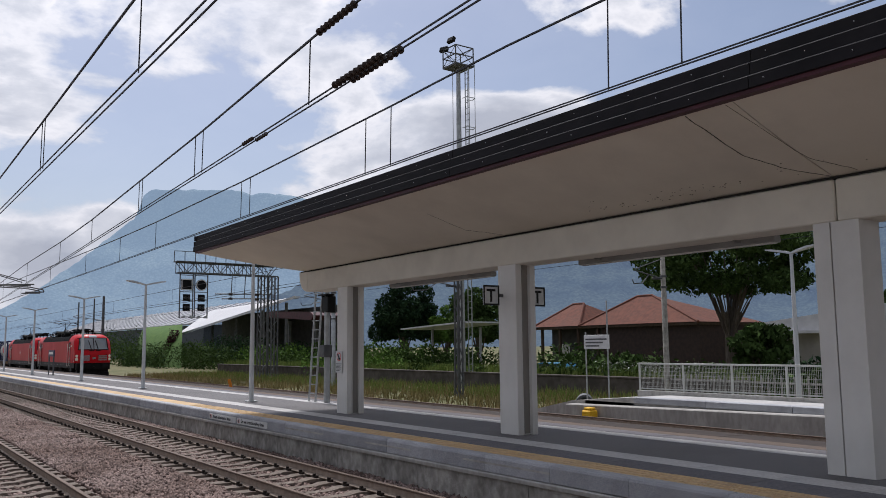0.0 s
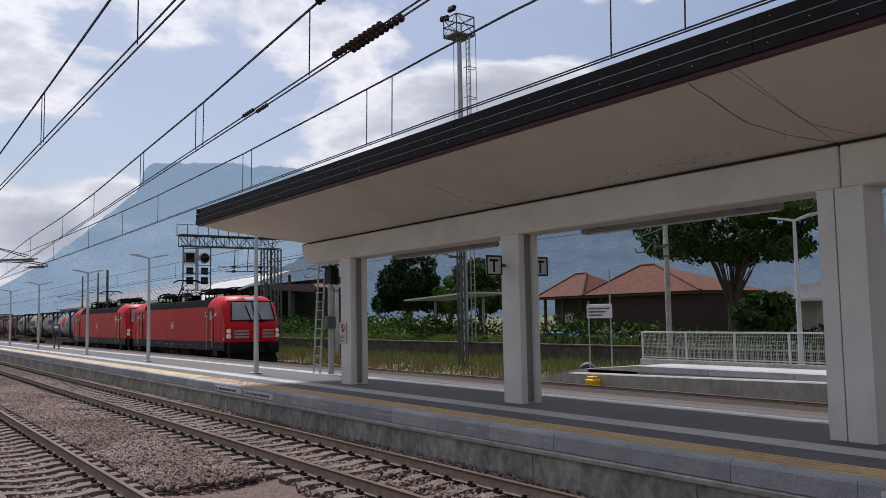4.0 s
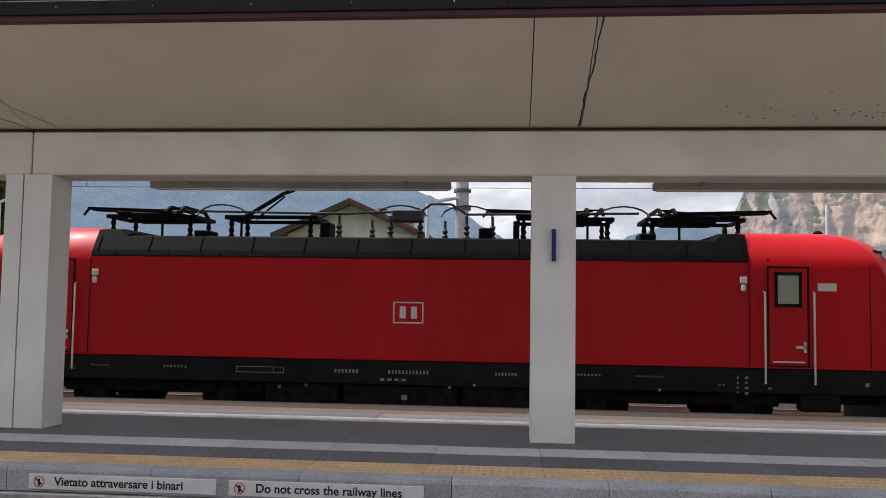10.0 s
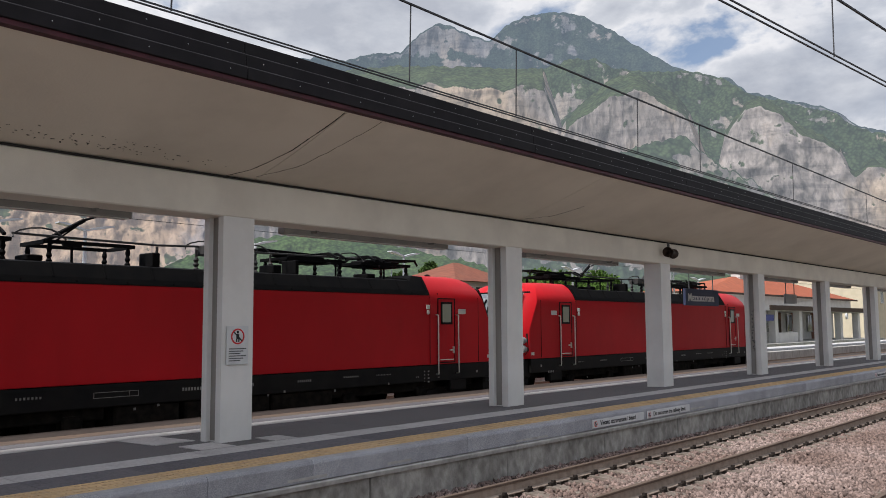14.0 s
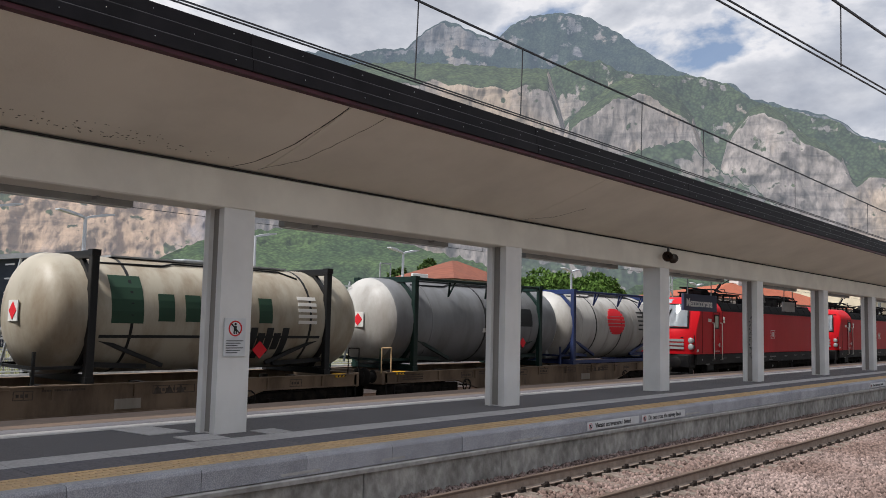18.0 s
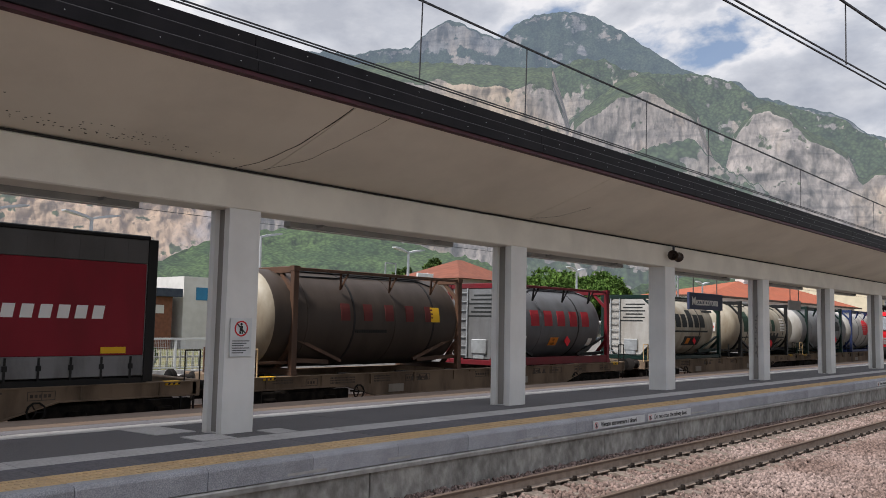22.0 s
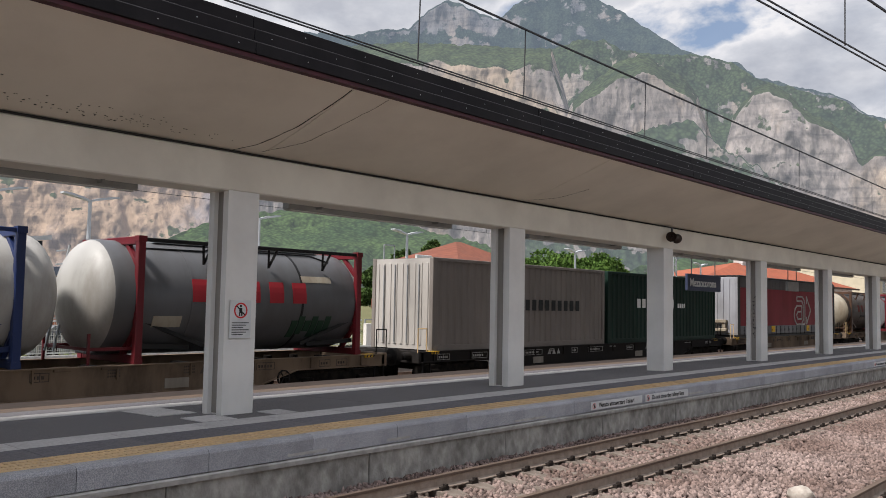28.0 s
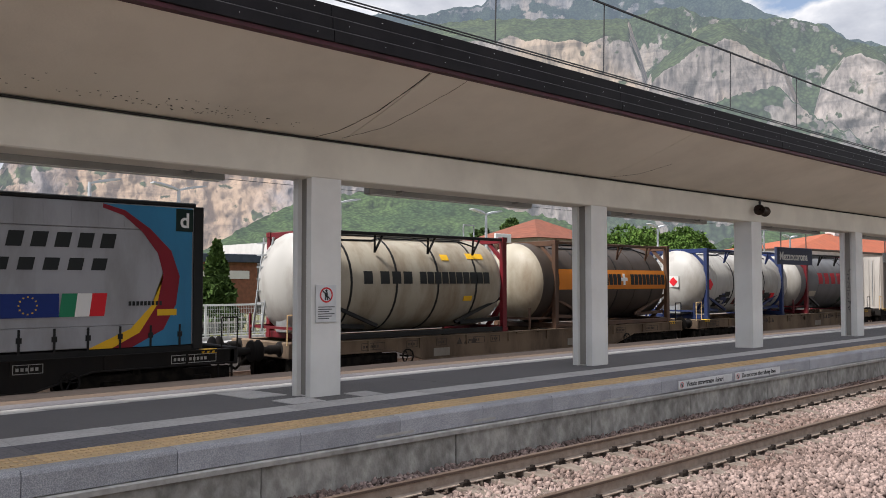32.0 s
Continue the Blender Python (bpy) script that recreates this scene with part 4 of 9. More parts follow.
    for side in (-1, 1):
        y = side * 1.463
        e = quick("emblem", lambda m: [box(m, a0, a1, min(y, y + side * 0.005), max(y, y + side * 0.005), z0, z1) for a0, a1, z0, z1 in ((-0.28, 0.28, 2.42, 2.445), (-0.28, 0.28, 2.05, 2.075), (-0.28, -0.255, 2.05, 2.445), (0.255, 0.28, 2.05, 2.445),
                                                   (-0.16, -0.05, 2.14, 2.36), (0.05, 0.16, 2.14, 2.36))], M_MARK, L, "pale square operator emblem")
        bm = bmesh.new()
        rng = random.Random(5)
        for x, z, n, w, h, g in ((-1.35, 1.13, 7, 0.06, 0.09, 0.02), (-0.35, 1.13, 12, 0.05, 0.09, 0.025), (1.6, 1.14, 7, 0.05, 0.07, 0.02), (-4.6, 1.16, 7, 0.05, 0.06, 0.03), (-6.0, 1.16, 7, 0.03, 0.045, 0.03), (3.0, 1.17, 8, 0.05, 0.05, 0.025), (4.1, 1.17, 10, 0.03, 0.04, 0.03), (-0.5, 1.0, 4, 0.12, 0.06, 0.04), (-0.1, 0.66, 1, 0.16, 0.13, 0), (5.86, 0.92, 1, 0.05, 0.04, 0), (5.86, 1.0, 1, 0.05, 0.05, 0), (5.86, 1.09, 1, 0.05, 0.05, 0), (5.86, 1.18, 1, 0.05, 0.05, 0), (6.0, 0.9, 1, 0.09, 0.06, 0), (6.0, 1.0, 1, 0.09, 0.05, 0), (6.0, 1.09, 1, 0.07, 0.05, 0), (6.0, 1.18, 1, 0.09, 0.05, 0), (5.55, 1.05, 2, 0.05, 0.04, 0.03), (6.4, 1.0, 1, 0.1, 0.05, 0), (8.05, 1.08, 1, 0.1, 0.09, 0), (-8.2, 1.1, 1, 0.1, 0.1, 0), (-7.8, 0.9, 4, 0.08, 0.09, 0.03)):
            letters(bm, x, z, y * 0.997, h * 0.72, w * 0.66, n, g + w * 0.12, side)
        for a in (-2.4, -1.9, 0.75, 1.2, 2.7, 4.5, -5.5):
            letters(bm, a, rng.uniform(0.62, 0.95), y * 0.997, 0.05, 0.05, 1, 0, side)
        for x0, x1, z0, z1 in ((-3.2, -2.3, 1.1, 1.11), (-3.2, -2.3, 1.2, 1.21), (-3.2, -3.19, 1.11, 1.2), (-2.31, -2.3, 1.11, 1.2), (-2.5, -2.49, 1.11, 1.2)):
            if x1 > x0:
                box(bm, x0, x1, min(y * .997, y * .997 + side * 0.004), max(y * .997, y * .997 + side * 0.004), z0, z1)
        tagged(part("marking", bm, M_MARKD, L, "small pale lettering bars"), kind="stuff")
        quick("skirt", lambda m: [box(m, -8.7, 8.7, min(side * 1.15, side * 1.455), max(side * 1.15, side * 1.455), 0.92, 1.368, 0.02)] + [box(m, x - 0.35, x + 0.35, min(side * 1.2, side * 1.44), max(side * 1.2, side * 1.44), 0.62, 0.95, 0.03) for x in (-7.3, 7.3)], M_BLACKP, L, "black underframe skirt")
    for x0, x1, y, z0, z1 in ((-2.7, -1.3, 1.3, 0.35, 0.93), (-1.2, 0.9, 1.35, 0.3, 0.93), (1.0, 2.8, 1.3, 0.38, 0.93)):
        quick("underfloor_case", lambda m: box(m, x0, x1, -y, y, z0, z1, 0.04), M_BOGIE, L, "grimy equipment box")
    quick("underframe", lambda m: box(m, -8.5, 8.5, -0.9, 0.9, 0.7, 1.36), M_BOGIE, L)
    # roof
    bm = bmesh.new()
    prof = [(-1.45, 3.25), (-1.40, 3.36), (-1.24, 3.62), (-1.0, 3.66), (1.0, 3.66), (1.24, 3.62), (1.40, 3.36), (1.45, 3.25)]
    loft(bm, [[(x, y * k, z) for y, z in prof] for x, k in ((-6.1, 1.0), (6.1, 1.0))])
    roof = part("roof", bm, M_ROOFBLK, L, "black panelled roof")
    bm = bmesh.new()
    for i in range(13):
        x = -6.0 + i
        for side in (-1, 1):
            beam(bm, (x, side * 1.405, 3.36), (x, side * 1.245, 3.625), 0.02)
            box(bm, x + 0.4, x + 0.43, side * 1.45 - 0.01, side * 1.45 + 0.01, 3.27, 3.30)
    tagged(part("roof_seam", bm, M_ROOFBLK, roof), kind="stuff")
    bm = bmesh.new()
    for side in (-1, 1):
        box(bm, -6.08, 6.08, side * 1.452 - 0.012, side * 1.452 + 0.012, 3.235, 3.262)
    part("gutter", bm, M_BLACKP, roof)
    for x, s, up in ((-5.35, -1, False), (-2.9, 1, raised), (2.9, -1, False), (5.35, 1, False)):
        pantograph(L, x, up, s)
    for x, y in ((-1.5, -0.6), (-1.0, 0.3), (-0.5, -0.5), (0.1, -0.6), (0.5, 0.4), (1.0, -0.6), (1.5, -0.5)):
        quick("insulator", lambda m: lathe(m, [(3.62, 0.04), (3.7, 0.07), (3.74, 0.035), (3.8, 0.07), (3.84, 0.035), (3.9, 0.065), (3.96, 0.03), (4.12, 0.03)], "z", (x, y, 0), 7), M_COPPER, roof)
    quick("breaker", lambda m: box(m, -0.45, 0.15, -0.75, -0.35, 4.0, 4.22, 0.02), M_COPPER, roof)
    for x, w, h in ((-4.3, 0.3, 0.12), (-1.8, 0.18, 0.3), (1.25, 0.25, 0.2), (1.9, 0.12, 0.34), (4.25, 0.3, 0.12)):
        quick("roof_box", lambda m: box(m, x, x + w, -0.95, -0.4, 3.66, 3.66 + h, 0.02), M_ROOFBLK, roof)
    for x in (-5.0, -3.4, 3.3, 5.0):
        quick("cable_post", lambda m: [beam(m, (x, -0.8, 3.66), (x, -0.8, 4.0), 0.05, sides=6), beam(m, (x - 0.18, -0.8, 4.0), (x + 0.18, -0.8, 4.0), 0.06)], M_ROOFBLK, roof)
    for side in (-1, 1):
        quick("roof_hump", lambda m: loft(m, [[(side * x, y, z) for y, z in ((-1.25, 3.6), (-1.15, h), (-0.9, h + 0.03), (0.9, h + 0.03), (1.15, h), (1.25, 3.6))] for x, h in ((5.5, 3.68), (5.7, 3.76), (6.1, 3.76))]), M_ROOFBLK, roof, "raised black roof end")
    quick("bus_bar", lambda m: tube(m, [(-4.4, -0.5, 4.2), (-1.5, -0.6, 4.15), (-0.5, -0.5, 4.2), (0.1, -0.6, 4.2), (0.3, -0.6, 4.35), (0.7, -0.6, 4.35), (1.0, -0.6, 4.15), (4.3, -0.5, 4.2)], 0.025, 5), M_COPPER, roof)
    for x in (-3.9, -0.3, 1.0, 4.0):
        pts = [(x + 0.5 * math.cos(g), -0.55 + 0.06 * math.sin(3 * g), 4.12 + 0.2 * abs(math.sin(g))) for g in [i / 8 * math.pi for i in range(9)]]
        quick("jumper_cable", lambda m: tube(m, pts, 0.014, 4), M_COPPER, roof)
    return L


# container and wagon finishes
def paint(name, c, dirt=(0.2, 0.18, 0.15), amount=0.35, rough=0.45, metal=0.0):
    return material(name, c, rough, metal, second=tuple(v * 0.88 for v in c), scale=0.9, stain=dirt, stain_scale=0.9, stain_amount=amount, rough_var=0.1, stretch_by=(1.4, 1, 0.45))


M_CREAM = paint("tank_cream", (0.37, 0.335, 0.265), (0.17, 0.115, 0.065), 0.8)
M_TWHITE = paint("tank_white", (0.41, 0.40, 0.375), (0.19, 0.165, 0.135), 0.7)
M_TGREY = paint("tank_grey", (0.12, 0.122, 0.128), (0.09, 0.085, 0.08), 0.6, 0.4, 0.2)
M_TBROWN = paint("tank_dusty_grey", (0.055, 0.042, 0.034), (0.03, 0.023, 0.018), 0.6)
M_TALU = paint("tank_metal", (0.20, 0.205, 0.21), (0.09, 0.085, 0.08), 0.6, 0.45, 0.3)
M_FBLACK = paint("frame_black", (0.010, 0.0105, 0.011), (0.03, 0.026, 0.022), 0.4)
M_FGREEN = paint("frame_green", (0.006, 0.020, 0.016), (0.02, 0.022, 0.018), 0.3)
M_FRED = paint("frame_red", (0.14, 0.012, 0.018), (0.08, 0.025, 0.025), 0.5)
M_FBLUE = paint("frame_blue", (0.02, 0.035, 0.11), (0.05, 0.05, 0.05), 0.4)
M_FRUST = paint("frame_rust", (0.10, 0.055, 0.035), (0.04, 0.03, 0.025), 0.5)
M_INK = material("dark_lettering", (0.02, 0.022, 0.022), 0.6)
M_INKRED = material("red_lettering", (0.32, 0.022, 0.03), 0.6)
M_INKMAROON = material("maroon_lettering", (0.10, 0.022, 0.02), 0.7)
M_INKGREEN = material("dark_green_lettering", (0.02, 0.05, 0.03), 0.6)
M_ORANGE = material("orange_plate", (0.58, 0.19, 0.02), 0.6)
M_SIGNW2 = material("plate_white", (0.6, 0.6, 0.57), 0.6)
M_HAZRED = material("hazard_red", (0.62, 0.02, 0.03), 0.6)
M_WAGON = paint("wagon_brown", (0.20, 0.145, 0.10), (0.04, 0.028, 0.022), 0.75, 0.85)
M_STENCIL = material("stencil_dark", (0.05, 0.04, 0.034), 0.8, second=(0.085, 0.07, 0.06), scale=8)
M_STPALE = paint("panel_pale", (0.33, 0.30, 0.26), (0.16, 0.13, 0.1), 0.6, 0.8)
M_WAGONBLK = paint("wagon_black", (0.014, 0.0125, 0.012), (0.035, 0.027, 0.021), 0.5, 0.85)
M_BOXGREY = paint("box_grey", (0.21, 0.185, 0.165), (0.17, 0.15, 0.13), 0.4, 0.6)
M_BOXWHITE = paint("box_pale", (0.44, 0.41, 0.375), (0.28, 0.26, 0.23), 0.4, 0.6)
M_BOXGREEN = paint("box_green", (0.008, 0.026, 0.018), (0.016, 0.024, 0.018), 0.4, 0.6)
M_CURTRED = paint("curtain_red", (0.21, 0.012, 0.022), (0.12, 0.02, 0.02), 0.3, 0.55)
M_CURTTOP = paint("curtain_top_grey", (0.09, 0.085, 0.082), (0.05, 0.045, 0.04), 0.5, 0.6)
M_CURTLOW = paint("curtain_hem_grey", (0.20, 0.20, 0.205), (0.07, 0.066, 0.062), 0.8, 0.6)
M_SILVER = paint("trailer_silver", (0.34, 0.34, 0.36), (0.17, 0.16, 0.15), 0.5, 0.45, 0.1)
M_YELLOWP = material("yellow_plate", (0.72, 0.42, 0.02), 0.6)
M_CURTBLUE = paint("curtain_blue", (0.035, 0.19, 0.34), (0.03, 0.1, 0.17), 0.3, 0.5)
M_GREENI = material("flag_green", (0.02, 0.20, 0.10), 0.6)
M_NAVY = material("flag_navy", (0.012, 0.03, 0.16), 0.6)
M_TEXTW = material("white_lettering", (0.75, 0.74, 0.72), 0.6)


def diamond(bm, x, z, r, y=-1.245):
    vs = [bm.verts.new((x + a * r, y, z + b * r)) for a, b in ((-1, 0), (0, -1), (1, 0), (0, 1))]
    ws = [bm.verts.new((x + a * r, y + 0.02, z + b * r)) for a, b in ((-1, 0), (0, -1), (1, 0), (0, 1))]
    bm.faces.new(vs)
    for i in range(4):
        bm.faces.new((vs[i], ws[i], ws[(i + 1) % 4], vs[(i + 1) % 4]))


def on_tank(bm, x0, x1, z0, z1, R=1.19, zc=1.32, off=0.012):
    """A thin patch that follows the tank's near side."""
    rows = []
    for i in range(5):
        z = z0 + (z1 - z0) * i / 4
        y = -math.sqrt(max(0.01, (R + off) ** 2 - (z - zc) ** 2))
        rows.append([(x0, y, z), (x1, y, z), (x1, y + 0.02, z), (x0, y + 0.02, z)])
    loft(bm, rows)


def tank_letters(bm, x, z, h, w, n, gap, slant=0.0, heights=None, R=1.19):
    for i in range(n):
        a = x + i * (w + gap)
        hh = h * (heights[i] if heights else 1)
        on_tank(bm, a, a + w * (0.86 if w > 0.2 else 1), z, z + hh, R)


def tank(label, shell, frame, domes=(0.2, 0.2), full=True, bands=4, end=None, R=1.19, rail=None, low=True, strap=None, placard=False):
    """Tank container, 6.06 m between posts; domes: how far the ends pass the posts."""
    c = thing("tank_container", None, label, "tank container", "tank containers of the train")
    zc = 1.32
    a, b = -3.0 - domes[0], 3.0 + domes[1]
    n = 9

    def dome(x, s):
        return [(x - s * 0.62 * (1 - math.sin(g)), R * math.cos(g) * 0.999 + 0.001) for g in [i / n * math.pi / 2 for i in range(n)]] + [(x, 0.02)]
    prof = [(x, r) for x, r in reversed(dome(a, -1))] + dome(b, 1)
    bm = bmesh.new()
    lathe(bm, [(x, r) for x, r in prof], "x", (0, 0, zc), 36)
    for f in bm.faces:
        cx = f.calc_center_median().x
        f.material_index = 1 if (end and (cx < a + 0.55 or cx > b - 0.55)) else 0
    t = part("tank", bm, [shell, end or shell], c, "cylindrical tank shell", smooth=True)
    for i in range(bands):
        x = a + 0.75 + (b - a - 1.5) * (i + 0.5) / bands
        bm = bmesh.new()
        ring = [(x - 0.03, R - 0.005), (x - 0.03, R + 0.008), (x + 0.03, R + 0.008), (x + 0.03, R - 0.005)]
        lathe(bm, ring, "x", (0, 0, zc), 32)
        part("strap", bm, strap or (M_FBLACK if i % 2 else shell), t, "steel cladding strap", smooth=True)
    quick("walkway", lambda m: [box(m, -2.2, 2.3, -0.32, 0.32, 2.50, 2.535), box(m, -0.5, 0.2, -0.25, 0.25, 2.46, 2.585, 0.03)], M_STEEL, t, "top walkway and manhole")
    # drain tube along the shoulder, and struts that carry the top rail
    quick("shoulder_tube", lambda m: tube(m, [(-2.6, -0.62, zc + R * 0.86), (-1.2, -0.62, zc + R * 0.875), (-0.9, -0.5, zc + R * 0.93), (1.9, -0.5, zc + R * 0.93), (2.3, -0.75, zc + R * 0.8)], 0.022, 5), M_FBLACK, t, "thin dark drain tube")
    if full:
        for x in (-1.4, 0.3, 1.9):
            quick("rail_strut", lambda m: tube(m, [(x - 0.12, -1.16, 2.47), (x, -1.0, zc + R * 0.62), (x + 0.12, -1.16, 2.47)], 0.025, 4), M_FBLACK if frame is M_FRED else frame, c)
    # end frames
    for s in (-1, 1):
        bm = bmesh.new()
        x = s * 2.94
        for y in (-1.15, 1.15):
            box(bm, x - 0.08, x + 0.08, y - 0.07, y + 0.07, 0.0, 2.55, 0.012)
        for z in (0.08, 2.47):
            box(bm, x - 0.07, x + 0.07, -1.08, 1.08, z - 0.08, z + 0.08, 0.012)
        for y in (-1, 1):
            beam(bm, (x, y * 1.1, 0.75), (x, y * 0.55, 0.12), 0.1)
            beam(bm, (x, y * 1.1, 1.95), (x, y * 0.6, 2.44), 0.09)
        for y in (-1.14, 1.14):
            for z in (0.06, 2.5):
                box(bm, x - 0.09, x + 0.09, y - 0.09, y + 0.09, z - 0.06, z + 0.06)
        part("end_frame", bm, frame, c, "steel end frame with corner castings")
        for y in (-0.9, 0.9):
            bm = bmesh.new()
            beam(bm, (s * 2.9, y * 1.1, 0.35), (s * 1.6, y * 0.9, 0.28), 0.1)
            beam(bm, (s * 2.9, y * 1.15, 0.9), (s * 1.3, y * 1.05, 0.3), 0.08)
            part("saddle", bm, M_FBLACK if frame is M_FRED else frame, c)
    for y in (-1.16, 1.16):
        if low:
            quick("side_rail", lambda m: box(m, -2.86, 2.86, y - 0.05, y + 0.05, 0.02, 0.26 if frame is M_FRED and not rail else 0.14, 0.01), rail or frame, c, "bottom side rail")
        if full:
            quick("top_rail", lambda m: box(m, -2.86, 2.86, y - 0.035, y + 0.035, 2.45, 2.53, 0.01), rail or frame, c, "top side rail")
    if domes[0] < 0.1:
        pl = quick("end_plate", lambda m: loft(m, [[(x, yy, zz) for yy, zz in ((-1.05, 0.62), (-0.62, 0.2), (0.62, 0.2), (1.05, 0.62), (1.05, 2.0), (0.62, 2.42), (-0.62, 2.42), (-1.05, 2.0))] for x in (-2.93, -2.99)]), end or shell, c, "pale eight-sided end plate")
        for i in range(6):
            quick("label_bar", lambda m: box(m, -2.997, -2.989, -0.75 + 0.1 * (i % 2), 0.1 + 0.12 * (i % 3), 2.15 - i * 0.13, 2.2 - i * 0.13), M_INK, pl)
        quick("valve_cover", lambda m: box(m, -3.06, -2.99, -0.45, 0.15, 0.35, 0.8, 0.02), M_STEEL, pl, "small steel valve cover")
    # end ladder, valve box, hazard plates
    quick("ladder", lambda m: [beam(m, (-3.08 - domes[0] * 0.9, y, 0.2), (-3.04 - domes[0] * 0.5, y, 2.4), 0.04) for y in (0.35, 0.75)] + [beam(m, (-3.07 - domes[0] * 0.75, 0.35, 0.3 + 0.28 * i), (-3.07 - domes[0] * 0.75, 0.75, 0.3 + 0.28 * i), 0.03) for i in range(8)], M_STEEL, c)
    quick("valve_box", lambda m: box(m, -3.05 - domes[0] * 0.6, -2.95, -0.35, 0.1, 0.18, 0.62, 0.02), M_STEEL, c)
    if placard:
        quick("dome_plate", lambda m: [box(m, -3.01 - domes[0], -2.99 - domes[0], -0.42, 0.0, 1.15, 1.55)], M_SIGNW2, c, "white square plate")
        quick("dome_diamond", lambda m: loft(m, [[(x, -0.21 + u, 1.35 + v) for u, v in ((-0.17, 0), (0, -0.17), (0.17, 0), (0, 0.17))] for x in (-3.012 - domes[0], -3.02 - domes[0])]), M_HAZRED, c, "red diamond")
    if domes[0] > 0.5:
        quick("end_guard", lambda m: [beam(m, (-2.95, y, 0.3), (-3.0 - domes[0] * 0.9, y, 0.3), 0.06) for y in (-1.0, 1.0)] + [beam(m, (-3.0 - domes[0] * 0.9, -1.0, 0.3), (-3.0 - domes[0] * 0.9, 1.0, 0.3), 0.06)] + [beam(m, (-3.0 - domes[0] * 0.9, y, 0.0), (-3.0 - domes[0] * 0.9, y, 0.6), 0.05) for y in (-1.0, 1.0)], frame, c)
    return c


def patch(c, name, mat, fill, label):
    bm = bmesh.new()
    fill(bm)
    ob = part(name, bm, mat, c, label)
    return tagged(ob, kind="stuff") if name in ("graffiti", "lettering", "label_bars", "number", "web_address", "notice", "banner_letters") else ob


def box_container(label, mat, end_mat, length, h=2.6):
    c = thing("freight_container", None, label, "freight container", "box containers of the train")
    a, b = -length / 2, length / 2
    for y, s in ((-1.2, -1), (1.2, 1)):
        bm = bmesh.new()
        xs, k, x = [], 0, a + 0.12
        while x < b - 0.12:
            o = 0.0 if (k // 2) % 2 == 0 else 0.036
            xs.append((x, y - s * o))
            x += 0.045 if k % 2 else 0.105
            k += 1
        xs.append((b - 0.12, y))
        lo = [(p, q, 0.16) for p, q in xs] + [(p, y - s * 0.07, 0.16) for p, q in (xs[-1], xs[0])]
        hi = [(p, q, h - 0.1) for p, q in xs] + [(p, y - s * 0.07, h - 0.1) for p, q in (xs[-1], xs[0])]
        loft(bm, [lo, hi])
        part("corrugated_side", bm, mat, c)
    bm = bmesh.new()
    for x in (a, b - 0.14):
        for y in (-1.22, 1.08):
            box(bm, x, x + 0.14, y, y + 0.14, 0, h, 0.012)
    for y in (-1.215, 1.115):
        box(bm, a + 0.14, b - 0.14, y, y + 0.1, 0.0, 0.16, 0.01)
        box(bm, a + 0.14, b - 0.14, y, y + 0.1, h - 0.1, h, 0.01)
    part("frame", bm, mat, c)
    for x, s in ((a + 0.03, -1), (b - 0.03, 1)):
        bm = bmesh.new()
        box(bm, min(x, x - s * 0.05), max(x, x - s * 0.05), -1.08, 1.08, 0.02, h - 0.02)
        ew = part("end_wall", bm, end_mat, c, "ribbed end wall")
        for i in range(9):
            y = -0.98 + i * 0.245
            quick("rib", lambda m: box(m, min(x, x + s * 0.025), max(x, x + s * 0.025), y - 0.05, y + 0.05, 0.15, h - 0.15, 0.008), end_mat, ew)
    quick("roof", lambda m: box(m, a + 0.05, b - 0.05, -1.18, 1.18, h - 0.04, h - 0.01), mat, c)
    quick("locking_bar", lambda m: [beam(m, (a - 0.02, y, 0.2), (a - 0.02, y, h - 0.2), 0.035, sides=6) for y in (-0.7, -0.25, 0.25, 0.7)], M_STEEL, c)
    return c


